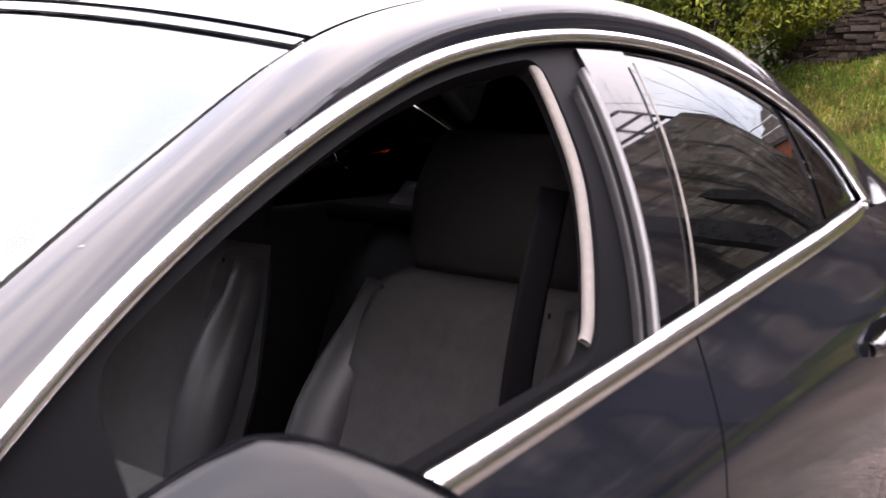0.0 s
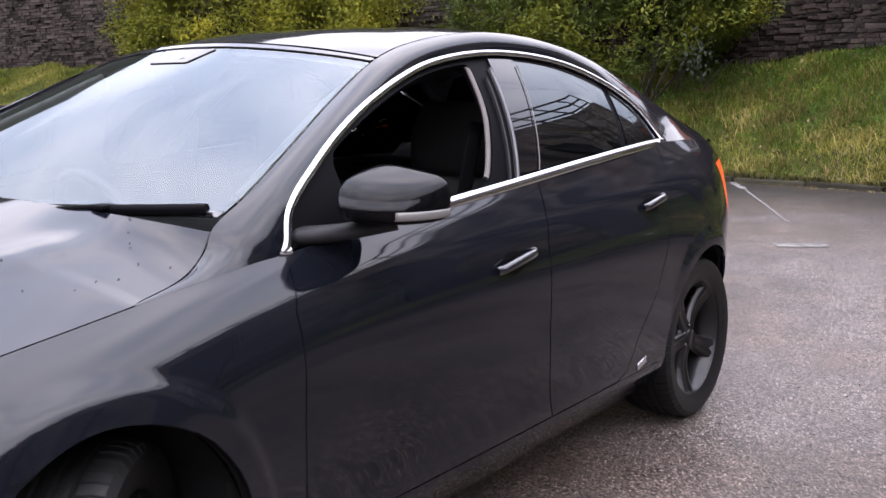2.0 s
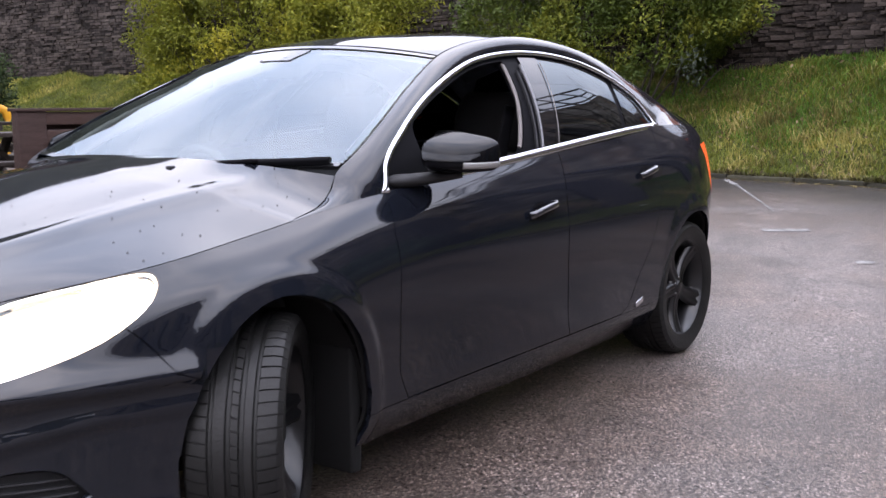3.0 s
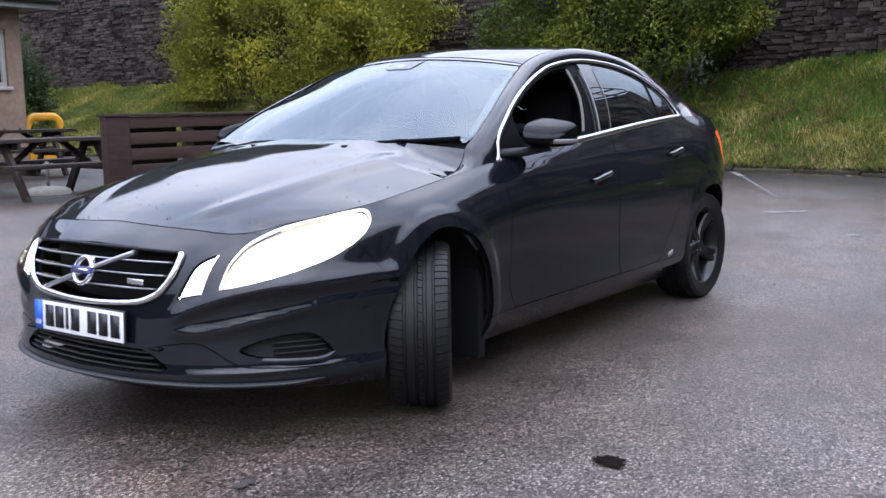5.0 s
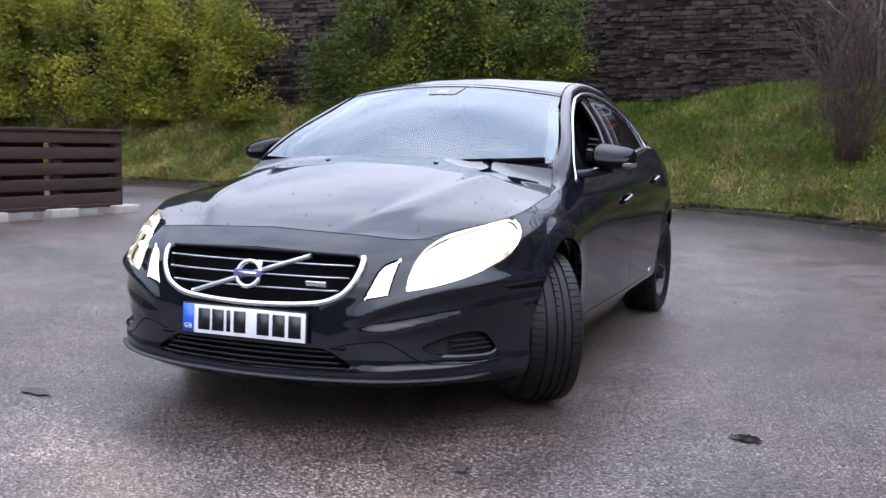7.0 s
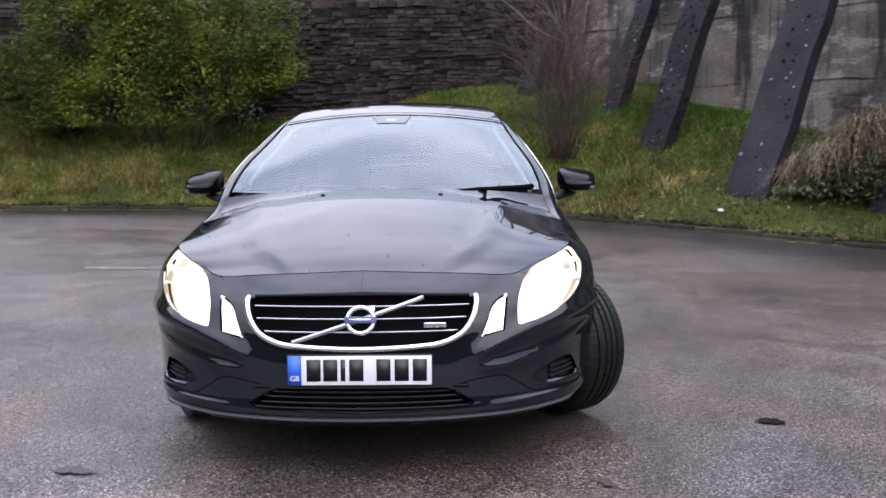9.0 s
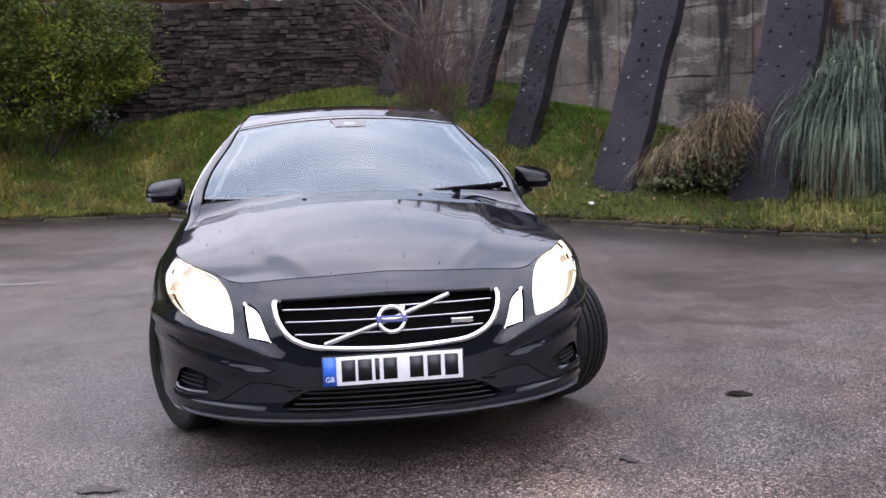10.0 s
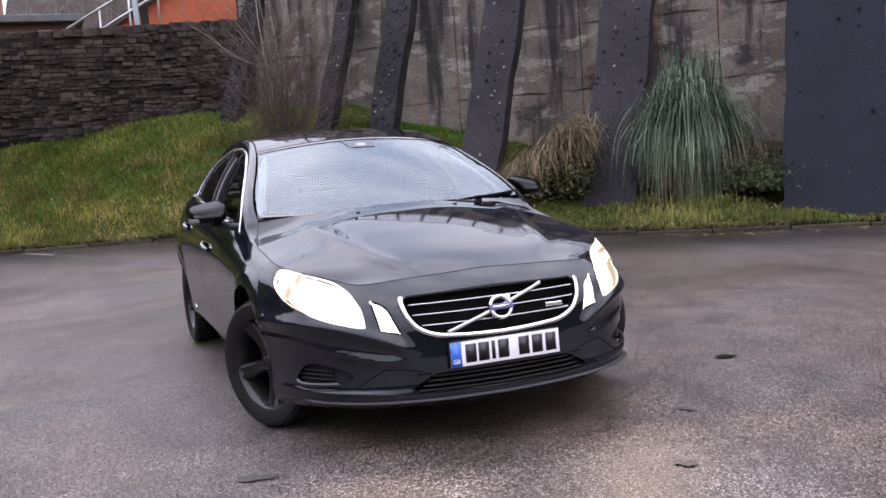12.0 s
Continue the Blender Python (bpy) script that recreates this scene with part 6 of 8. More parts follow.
def bank_z(a, inland):
    """Height of the bank above the kerb's foot."""
    a, inland = np.asarray(a, float), np.asarray(inland, float)
    s = np.interp(a, *slope_knots)
    x, y = kerb_at(a)
    far = np.interp(a, [A_TURN - 2.0, A_TURN + 0.6], [3.9, 2.85])
    reach = far - 0.3 * np.log1p(np.exp((far - inland) / 0.3))
    rise = s * (np.sqrt((np.maximum(reach - 0.15, 0)) ** 2 + 0.05) - 0.22)
    lump = 0.05 * np.sin(a * 1.9 + inland * 2.3) * np.sin(inland * 1.7 + a * .6) + 0.03 * np.sin(a * 4.3 - inland * 3.1)
    return ground_z(x, y) + 0.065 + rise + lump * smooth(inland / 0.8)


aa, bb = np.linspace(0.2, K_TOTAL - 0.2, 420), np.concatenate([[0.10], np.linspace(0.2, 7.0, 46)])
AA, BB = np.meshgrid(aa, bb)
bx, by = kerb_at(AA, BB)
P_, N_, T_ = grid_sheet(np.stack([bx, by, bank_z(AA, BB)], -1))
flipn = N_[len(N_) // 2, 2] < 0
tagged(attach("grass_bank", mesh_from("grass_bank", P_, T_[:, ::-1] if flipn else T_), SOIL, None, "rough grass bank rising behind the kerb"), category="bank", kind="structure")

kerb = tagged(new("kerb"), "dark mossy concrete kerb along the car park", "kerb", kind="structure")
a = 0.4
stone_bm = bmesh.new()
box(stone_bm, -.45, .45, 0, .13, -.14, .058, .022)
kerb_mesh = bpy.data.meshes.new("kerb_stone")
stone_bm.to_mesh(kerb_mesh)
stone_bm.free()
kerb_mesh.materials.append(KERB_MAT)
while a < K_TOTAL - 1:
    x, y = kerb_at(a)
    x2, y2 = kerb_at(a + .2)
    ob = new("kerb_stone", kerb_mesh)
    ob.parent = kerb
    ob.matrix_basis = pose(x, y, float(ground_z(x, y)) + rng.uniform(-.012, .008), rng.uniform(-1.5, 1.5), 0, math.degrees(math.atan2(y2 - y, x2 - x)))
    a += .915


# grass
def blades(name, a, inland, height, width, mat, label, lean=0.5, drop=0.0):
    """Many bent blades standing on the bank."""
    n = len(a)
    x, y = kerb_at(a, inland)
    base = np.stack([x, y, bank_z(a, inland) - 0.01], 1)
    th = rng.uniform(0, 2 * np.pi, n)
    d = np.stack([np.cos(th), np.sin(th), np.zeros(n)], 1)
    s = np.stack([-np.sin(th), np.cos(th), np.zeros(n)], 1)
    ln = (height * rng.uniform(lean * .3, lean * 1.6, n))[:, None]
    h, w = height[:, None], width[:, None]
    up = np.array([0, 0, 1.0])
    v = np.stack([base - s * w, base + s * w, base + up * h * .6 + d * ln * .35 + s * w * .8, base + up * h * .6 + d * ln * .35 - s * w * .8, base + up * h * (1 - .35 * rng.uniform(0, 1, n)[:, None]) + d * ln], 1).reshape(-1, 3)
    k = np.arange(n)[:, None] * 5
    me = bpy.data.meshes.new(name)
    q = np.concatenate([k + np.array([[0, 1, 2]]), k + np.array([[0, 2, 3]]), k + np.array([[3, 2, 4]])])
    me.from_pydata(v.tolist(), [], q.tolist())
    tagged(attach(name, me, mat, None, label), category="grass", kind="stuff")


n = 110000
ga = rng.uniform(kerb_len(-9.2, -27), kerb_len(-8.3, 1.6), n)
gi = rng.uniform(.12, 3.7, n) ** 1.0
clump = .5 + .5 * np.sin(ga * 2.2 + 1.3 * np.sin(gi * 2.0)) * np.sin(gi * 2.9 + ga)
blades("long_grass", ga, gi, (.045 + .11 * clump * rng.uniform(.4, 1.3, n)), rng.uniform(.004, .009, n), GRASS, "long tangled green and straw-coloured grass", .9)
n = 34000
ga = rng.uniform(kerb_len(-9.82, -4.6), kerb_len(-7.2, 2.7), n)
gi = 4.4 - 3.2 * rng.uniform(0, 1, n) ** 1.5
gi += .35 * np.sin(ga * 1.7)
gi = np.clip(gi, .6, 4.4)
blades("lush_grass", ga, gi, rng.uniform(.05, .13, n), rng.uniform(.004, .009, n), LUSH, "short lush green grass at the top of the bank", .6)
n = 34000
ga = rng.uniform(kerb_len(-8.6, 1.3), kerb_len(-1.5, 9.6), n)
gi = rng.uniform(.10, 3.6, n)
blades("mossy_grass", ga, gi, rng.uniform(.02, .08, n), rng.uniform(.004, .009, n), MOSS, "short mossy yellow-green grass below the buttresses", .8)

n = 15000
tuft_a, tuft_i = rng.uniform(kerb_len(-9.4, -14), kerb_len(-7.0, 2.8), 240), rng.uniform(.2, 2.7, 240)
which = rng.integers(0, 240, n)
blades("straw_tufts", tuft_a[which] + rng.normal(0, .10, n), np.clip(tuft_i[which] + rng.normal(0, .09, n), .12, 3.4), rng.uniform(.08, .24, n), rng.uniform(.003, .007, n), DRY, "taller tufts of dry straw-coloured grass", 1.1)
n = 9000
fringe = rng.uniform(kerb_len(-9.5, -14), kerb_len(-2.0, 9.0), n)
blades("kerb_fringe", fringe, rng.uniform(.02, .22, n), rng.uniform(.03, .11, n) * (.5 + .5 * np.sin(fringe * 3.1) ** 2), rng.uniform(.004, .009, n), FRINGE, "brown and green grass hanging over the kerb", 1.5)


# ---- rubble wall behind the bank ----
WX = -13.1


def stone_mesh(w, h, d, seed):
    """A rough squared stone: a box with a bulged, knocked-about face."""
    r = np.random.default_rng(seed)
    v = []
    for y in (-1, 0, 1):
        for z in (-1, 1):
            v.append((d * r.uniform(.75, 1.1) * (1.0 if y == 0 else .8), y * w / 2 * r.uniform(.93, 1.0), z * h / 2 * r.uniform(.86, 1.0)))
    for y in (-1, 1):
        for z in (-1, 1):
            v.append((-.05, y * w / 2, z * h / 2))
    f = [(0, 2, 3, 1), (2, 4, 5, 3), (6, 0, 1, 7), (4, 8, 9, 5), (6, 8, 4, 2, 0), (1, 3, 5, 9, 7)]
    me = mesh_from("stone", v, f)
    me.shade_flat()
    return me


def wall_top(y):
    return 3.83 + 0.05 * np.clip(y, -1, 3) + 0.16 * np.clip(-4.5 - y, 0, 8)


wall_far = tagged(new("wall_west"), "old sooty rubble-stone boundary wall with rough coping", "wall", kind="structure")
v, f = [], []
ys = np.linspace(-40, 2.3, 30)
for y in ys:
    v += [(WX, y, .4), (WX, y, wall_top(y) - .08), (WX - .5, y, wall_top(y) - .08), (WX - .5, y, .4)]
f = [(i * 4 + j, (i + 1) * 4 + j, (i + 1) * 4 + (j + 1) % 4, i * 4 + (j + 1) % 4) for i in range(29) for j in range(4)] + [(116, 117, 118, 119)]
attach("wall_core", mesh_from("wall_core", v, f), MORTAR, wall_far, "", True)
kinds = [stone_mesh(w, h, d, i) for i, (w, h, d) in enumerate([(.34, .13, .03), (.26, .11, .04), (.46, .14, .03), (.20, .12, .05), (.38, .10, .02), (.30, .16, .04), (.55, .15, .03), (.24, .09, .03)])]
sizes = [(.34, .13), (.26, .11), (.46, .14), (.20, .12), (.38, .10), (.30, .16), (.55, .15), (.24, .09)]
for me in kinds:
    me.materials.append(STONE)
near, rest = 0, {True: [], False: []}
z = 1.25
far_src = [(np.array([tuple(q.co) for q in me.vertices]), [tuple(p.vertices) for p in me.polygons]) for me in kinds]
while z < 5.2:
    course = rng.choice([.04, .05, .062, .075, .092])
    y = -30.0 + rng.uniform(0, .3)
    while y < 2.2:
        k = int(rng.integers(0, 8))
        sooty = y > -7.5 + .8 * math.sin(z * 5)
        w = sizes[k][0] * (rng.uniform(.35, .85) if sooty else rng.uniform(.5, 1.15))
        wave = 1.0 if sooty else .3
        if z + course < wall_top(y + w / 2) - .06 and y + w < 2.3:
            sy, sz = w / sizes[k][0] * .97, course / sizes[k][1] * rng.uniform(.85, 1.05)
            place = (WX + rng.uniform(-.03, .02), y + w / 2, z + course / 2 + wave * (.05 * math.sin(y * 1.1 + z * 1.7) + .025 * math.sin(y * 2.9 + z * 3.1) + rng.uniform(-.012, .012)))
            if -3.3 < y < 2.3 and 1.85 < z < 4 and near < 300 and rng.uniform() < .92:
                ob = new("stone", kinds[k])
                ob.parent = wall_far
                ob.matrix_basis = Matrix.LocRotScale(place, Euler((radians(rng.uniform(-4, 4)), 0, radians(rng.uniform(-4, 4)))), (1, sy, sz))
                near += 1
            else:
                vv, ff = far_src[k]
                rest[bool(sooty)].append((vv * (1, sy, sz) + place, ff))
        y += w + .006
    z += course + .005
for sooty, label in ((True, "courses of soot-black rubble stone"), (False, "courses of grey rubble stone")):
    tagged(attach("stonework", mesh_from("stonework", *join(rest[sooty])), STONE_SOOT if sooty else STONE_ISLAND, wall_far, label, True), kind="stuff")
y = -5.0
while y < 2.1:
    w = rng.uniform(.14, .32)
    ob = new("coping_stone", kinds[int(rng.integers(0, 8))])
    ob.parent = wall_far
    k = kinds.index(ob.data)
    ob.matrix_basis = Matrix.LocRotScale((WX - .04, y + w / 2, wall_top(y) - .02), Euler((radians(rng.uniform(-5, 5)), radians(rng.uniform(-12, 12)), 0)), (2.5, w / sizes[k][0], rng.uniform(.10, .17) / sizes[k][1]))
    y += w

# ---- retaining wall with raking buttresses ----
B0 = np.array([-7.6, 2.3])
BD = np.array([.717, .697])
BN_ = np.array([-.697, .717])


def rel(a, o, z):
    """A place a metres along the buttressed wall, o metres back from the kerb's line."""
    q = B0 + BD * a + BN_ * o
    return (q[0], q[1], z)


WALL_OFF = 4.1
big_wall = tagged(new("wall_north"), "tall stained concrete retaining wall", "wall", kind="structure")
a = -4.4
while a < 26:
    w = 2.25
    v = [rel(a, WALL_OFF + rng.uniform(-.006, .006), 0.2), rel(a + w - .018, WALL_OFF, .2), rel(a + w - .018, WALL_OFF, 7.0), rel(a, WALL_OFF, 7.0), rel(a, WALL_OFF + .5, .2), rel(a + w - .018, WALL_OFF + .5, .2), rel(a + w - .018, WALL_OFF + .5, 7.0), rel(a, WALL_OFF + .5, 7.0)]
    attach("wall_bay", mesh_from("wall_bay", v, [(0, 1, 2, 3), (5, 4, 7, 6), (4, 0, 3, 7), (1, 5, 6, 2), (3, 2, 6, 7)]), CONCRETE_WALL, big_wall, "", True)
    a += w
v = [rel(a, o, z) for a in (-4.45, 26) for o, z in ((WALL_OFF + .03, .2), (WALL_OFF + .03, 6.98), (WALL_OFF + .45, 6.98), (WALL_OFF + .45, .2))]
attach("wall_backing", mesh_from("wall_backing", v, [(0, 1, 5, 4), (1, 2, 6, 5)]), MORTAR, big_wall, "", True)
v = [rel(-4.4, o, z) for o in (WALL_OFF, WALL_OFF + 14) for z in (.2, 7.0)] + [rel(-3.9, o, z) for o in (WALL_OFF + .5, WALL_OFF + 14) for z in (.2, 7.0)]
attach("wall_return", mesh_from("wall_return", v, [(0, 1, 3, 2), (1, 5, 7, 3)]), CONCRETE_WALL, big_wall, "", True)


def buttress(a0, a1, mat, label, foot=1.2, rake=.60, wide=0.0, thick=.42):
    """A raking buttress: a thick sloping slab from the bank up to the wall."""
    zt = .49 + (WALL_OFF - foot) / rake + .2
    rows = []
    n = 12
    for i in range(n + 1):
        z = -.1 + (zt + .1) * i / n
        o = foot + rake * (z - .49)
        e = .02 * math.sin(i * 2.1 + a0)
        rows += [rel(a0 + e - wide * (z < .6), min(o, WALL_OFF + .05) + .01 * math.sin(i * 1.7), z), rel(a1 + e, min(o, WALL_OFF + .05), z), rel(a1 + e, min(o + thick, WALL_OFF + .1), z), rel(a0 + e, min(o + thick, WALL_OFF + .1), z)]
    f = [(i * 4 + j, i * 4 + (j + 1) % 4, (i + 1) * 4 + (j + 1) % 4, (i + 1) * 4 + j) for i in range(n) for j in (0, 1, 2, 3)]
    f.append((n * 4, n * 4 + 1, n * 4 + 2, n * 4 + 3))
    ob = attach("buttress", mesh_from("buttress", rows, f), mat, None, label, True)
    return tagged(ob, category="buttress", group="raking buttresses of the retaining wall")


PALE_CHIP = varied("pale_chip", (.08, .075, .07), (.2, .185, .17), 8)
DARK_HOLE = plain("dark_hole", (.003, .003, .0035), .9, spec=.1)


def pock_marks(ob, a0, a1, foot, count, dark_share, rake=.60):
    """Pale chips and dark holes on a buttress's sloping face, as its parts."""
    marks = {True: ([], []), False: ([], [])}
    for _ in range(count):
        aa_, zz_ = rng.uniform(a0 + .05, a1 - .05), rng.uniform(.7, 4.2)
        dark_one = rng.uniform() < dark_share
        r = .007 + .026 * rng.uniform() ** 2.2 * (1 if dark_one else .7)
        o = foot + rake * (zz_ - .49) - .014
        vv, ff = marks[dark_one]
        ff.append(tuple(range(len(vv), len(vv) + 7)))
        vv += [rel(aa_ + r * math.cos(t) * rng.uniform(.7, 1.2), o + rake * r * math.sin(t), zz_ + r * math.sin(t)) for t in np.linspace(0, 2 * np.pi, 7, endpoint=False)]
    for dark_one, nm, mat, label in ((True, "dark_holes", DARK_HOLE, "dark pitted holes"), (False, "pale_chips", PALE_CHIP, "pale chipped spots")):
        vv, ff = marks[dark_one]
        if ff:
            tagged(attach(nm, mesh_from(nm, vv, ff), mat, ob, label, True), kind="stuff")


for a0, a1, foot, rake in ((-4.15, -3.78, 2.0, .52), (-1.97, -1.66, 1.85, .52), (-.74, -.28, 1.48, .52), (1.12, 1.74, 1.12, .60), (3.02, 3.80, 1.30, .60)):
    rough = a1 < 0
    ob = buttress(a0, a1, ROUGH_BUTTRESS if rough else BUTTRESS, "dark painted raking buttress, " + ("flaking and thickly pitted" if rough else "chipped and spotted") + ", against a concrete wall", foot, rake, thick=.26)
    pock_marks(ob, a0, a1, foot, 90 if rough else 44, .85 if rough else .55, rake)
wide_one = buttress(5.74, 7.02, PANEL_BLUE, "wide blue-black painted raking buttress against a concrete wall")
pock_marks(wide_one, 5.78, 7.02, 1.2, 26, .85)
for a0 in (9.2, 11.4, 13.6, 15.8, 18.0):
    buttress(a0, a0 + .62, BUTTRESS, "dark painted raking buttress, chipped and spotted, against a concrete wall")
# railing along the wall's top
railing = tagged(new("railing"), "plain metal railing along the top of the retaining wall", "railing")
RAIL = plain("railing_paint", (.03, .03, .035), .5)
for z in (7.25, 7.65, 8.1):
    v, f = tube([rel(a, WALL_OFF + .2, z) for a in (-4.3, 25.8)], .045, 6)
    attach("rail", mesh_from("rail", v, f), RAIL, railing)
for a in np.arange(-4.3, 26, 0.8):
    v, f = tube([rel(a, WALL_OFF + .2, 6.95), rel(a, WALL_OFF + .2, 8.12)], .05, 6)
    attach("post", mesh_from("post", v, f), RAIL, railing)


# ---- bushes, pampas grass, dead fern, bare shrub ----
STEM = varied("dark_stems", (.012, .009, .007), (.035, .027, .02), 8, .9, .3)


def leaf_cloud(centres, size, spread):
    """Small folded leaves about some centres."""
    n = len(centres)
    c = centres + rng.normal(0, spread, (n, 3))
    u = rng.normal(0, 1, (n, 3))
    u /= np.linalg.norm(u, axis=1, keepdims=True)
    w = np.cross(u, rng.normal(0, 1, (n, 3)))
    w /= np.linalg.norm(w, axis=1, keepdims=True)
    s = (size * rng.uniform(.6, 1.4, n))[:, None]
    fold = np.cross(u, w) * s * .18
    v = np.stack([c - u * s, c + w * s * .42 + fold, c + u * s, c - w * s * .42 + fold], 1).reshape(-1, 3)
    k = np.arange(n)[:, None] * 4
    return v, np.concatenate([k + np.array([[0, 1, 2]]), k + np.array([[0, 2, 3]])])


def bush(name, label, centre, radii, leaves, size, mat, seed, floor_z, rise=None):
    """A spreading shrub: many stems from the base and leaves in uneven clumps along their ends."""
    r = np.random.default_rng(seed)
    top = thing(name, label, "bush")
    n_cl = int(radii[1] * 62)
    th, ph = r.uniform(0, 2 * np.pi, n_cl), np.arccos(r.uniform(-.85, 1, n_cl))
    rad = r.uniform(.55, 1.0, n_cl) ** .5 * (1 + .13 * np.sin(th * 3 + seed) + .10 * np.sin(th * 7 + ph * 5))
    full = np.where(np.cos(ph) < 0, np.maximum(np.sin(ph), .94), np.sin(ph))
    cl = np.stack([centre[0] + radii[0] * rad * np.cos(th) * full, centre[1] + radii[1] * rad * np.sin(th) * full, centre[2] + radii[2] * rad * np.cos(ph)], 1)
    pick = r.integers(0, n_cl, leaves)
    shoot = r.normal(0, 1, (n_cl, 3)) * (.12, .12, .20) + (0, 0, .10)
    t = r.uniform(-1, 1, leaves)[:, None]
    v, f = leaf_cloud(cl[pick] + shoot[pick] * t * 1.6, size, .14)
    q = v.reshape(-1, 4, 3)
    keep = q[:, :, 2].min(1) > floor_z + (.5 * np.maximum(0, q[:, 0, 1] - rise) if rise is not None else 0)
    me = bpy.data.meshes.new("foliage")
    idx = np.where(np.concatenate([keep, keep]))[0]
    me.from_pydata(v.tolist(), [], f[idx].tolist())
    attach("foliage", me, mat, top)
    pieces = []
    for i in range(0, n_cl, 6):
        b = np.array([centre[0] + r.uniform(-.4, .4) * radii[0], centre[1] + (cl[i, 1] - centre[1]) * .55, floor_z - .5])
        m_ = (b + cl[i]) / 2 + (0, 0, .2)
        pieces.append(tube(spline([b, m_, cl[i]])(np.linspace(0, 1, 6)), .02, 5, np.linspace(.022, .005, 6)))
    attach("stem_tangle", mesh_from("stem_tangle", *join(pieces)), STEM, top)
    return top


YELLOW_LEAF = leaf_material("yellow_green_leaves", (0.058, 0.072, 0.008), (0.160, 0.172, 0.017), (0.36, 0.32, 0.030), .55, .22, .26)
GREEN_LEAF = leaf_material("green_leaves", (0.020, 0.036, 0.006), (0.060, 0.086, 0.011), (0.20, 0.20, 0.02), .55, .2, .28)
bush("broad_bush", "broad bush of yellowing green leaves on the bank", (-12.1, -13.1, 2.47), (1.0, 4.0, 1.98), 80000, .042, YELLOW_LEAF, 3, 1.43)
bush("dense_bush", "dense green bush with yellowing shoots on the bank", (-12.1, -5.0, 2.62), (.95, 2.5, 1.98), 72000, .040, GREEN_LEAF, 5, 1.52, -4.0)
bush("dark_shrub", "small dark evergreen shrub by the boundary wall", (-9.6, -19.35, 1.8), (.4, .45, .8), 4000, .05, leaf_material("dark_leaves", (.012, .02, .008), (.03, .05, .018), (.07, .09, .03)), 8, .9)
PALE_LEAF = leaf_material("pale_weed_leaves", (.018, .026, .017), (.042, .055, .037), (.085, .10, .075))
weed = thing("broad_weed", "pale broad-leaved weed under the bush", "weed")
v, f = leaf_cloud(np.array([(-11.25, -3.15, 1.72)] * 90) + rng.normal(0, 1, (90, 3)) * (.12, .14, .18), .05, .02)
me = bpy.data.meshes.new("leaves")
me.from_pydata(v.tolist(), [], f.tolist())
attach("leaves", me, PALE_LEAF, weed)


def arcs(base, n, radius, height, droop, width, r, lean_pow=1.0, seg=9):
    """Long arching blades from one root."""
    th = r.uniform(0, 2 * np.pi, n)
    k = r.uniform(.15, 1.0, n) ** lean_pow
    hh = height * r.uniform(.65, 1.1, n) * (1 - .18 * k)
    rr = radius * k * r.uniform(.8, 1.2, n)
    d = np.stack([np.cos(th), np.sin(th), np.zeros(n)], 1)
    s = np.stack([-np.sin(th), np.cos(th), np.zeros(n)], 1)
    b = base + d * r.uniform(0, .14, n)[:, None] + s * r.normal(0, .05, n)[:, None]
    tt = np.linspace(0, 1, seg)
    rows = []
    dr = droop * r.uniform(.5, 1.2, n)
    for t in tt:
        out = (t ** 1.25)
        z = hh * (np.sin(min(t * 1.75, 1.0) * np.pi / 2)) - dr * hh * max(0, t - .45) ** 1.5 * 2.0 * k
        w = width * (1 - t) ** .6 * (.35 + .65 * min(1, t * 5 + .3)) + .0008
        p = b + d * (rr * out)[:, None] + np.stack([np.zeros(n), np.zeros(n), z], 1)
        rows.append(np.stack([p - s * w, p + s * w], 1))
    v = np.stack(rows, 1).reshape(n, -1, 3)
    f = []
    q = [(2 * i, 2 * i + 1, 2 * i + 3, 2 * i + 2) for i in range(seg - 1)]
    off = np.arange(n)[:, None, None] * (2 * seg)
    f = (np.array(q)[None] + off).reshape(-1, 4)
    return v.reshape(-1, 3), f


def fountain(base, n, radius, height, width, r, seg=12, hang=(.35, 1.0)):
    """Blades that rise from one root, arch over and hang."""
    tuft = r.integers(0, 34, n)
    th = (r.uniform(0, 2 * np.pi, 34)[tuft] + r.normal(0, .16, n))
    k = np.clip(r.uniform(.05, 1.0, 34)[tuft] ** .6 + r.normal(0, .16, n), .03, 1.1)
    hh = height * (r.uniform(.74, 1.0, 34)[tuft] + r.normal(0, .07, n)) * (1 - .24 * k * k)
    rr = radius * k * r.uniform(.75, 1.25, n)
    drop = hh * r.uniform(*hang, n) * np.clip(k * 2.0, .2, 1)
    d = np.stack([np.cos(th), np.sin(th), np.zeros(n)], 1)
    s = np.stack([-np.sin(th), np.cos(th), np.zeros(n)], 1)
    b = base + d * r.uniform(0, .24, n)[:, None] + s * r.normal(0, .09, n)[:, None]
    sway = r.normal(0, .10, n)
    rows = []
    for t in np.linspace(0, 1, seg):
        out = math.sin(t * math.pi / 2) ** 1.35
        z = hh * math.sin(min(t / .55, 1.0) * math.pi / 2) - drop * max(0, (t - .45) / .55) ** 1.4
        w = width * (1 - t) ** .6 * (.35 + .65 * min(1, t * 5 + .3)) + .0008
        p = b + d * (rr * out)[:, None] + s * (sway * t * t)[:, None] + np.stack([np.zeros(n), np.zeros(n), z], 1)
        rows.append(np.stack([p - s * w, p + s * w], 1))
    v = np.stack(rows, 1).reshape(n, -1, 3)
    q = [(2 * i, 2 * i + 1, 2 * i + 3, 2 * i + 2) for i in range(seg - 1)]
    return v.reshape(-1, 3), (np.array(q)[None] + np.arange(n)[:, None, None] * (2 * seg)).reshape(-1, 4)


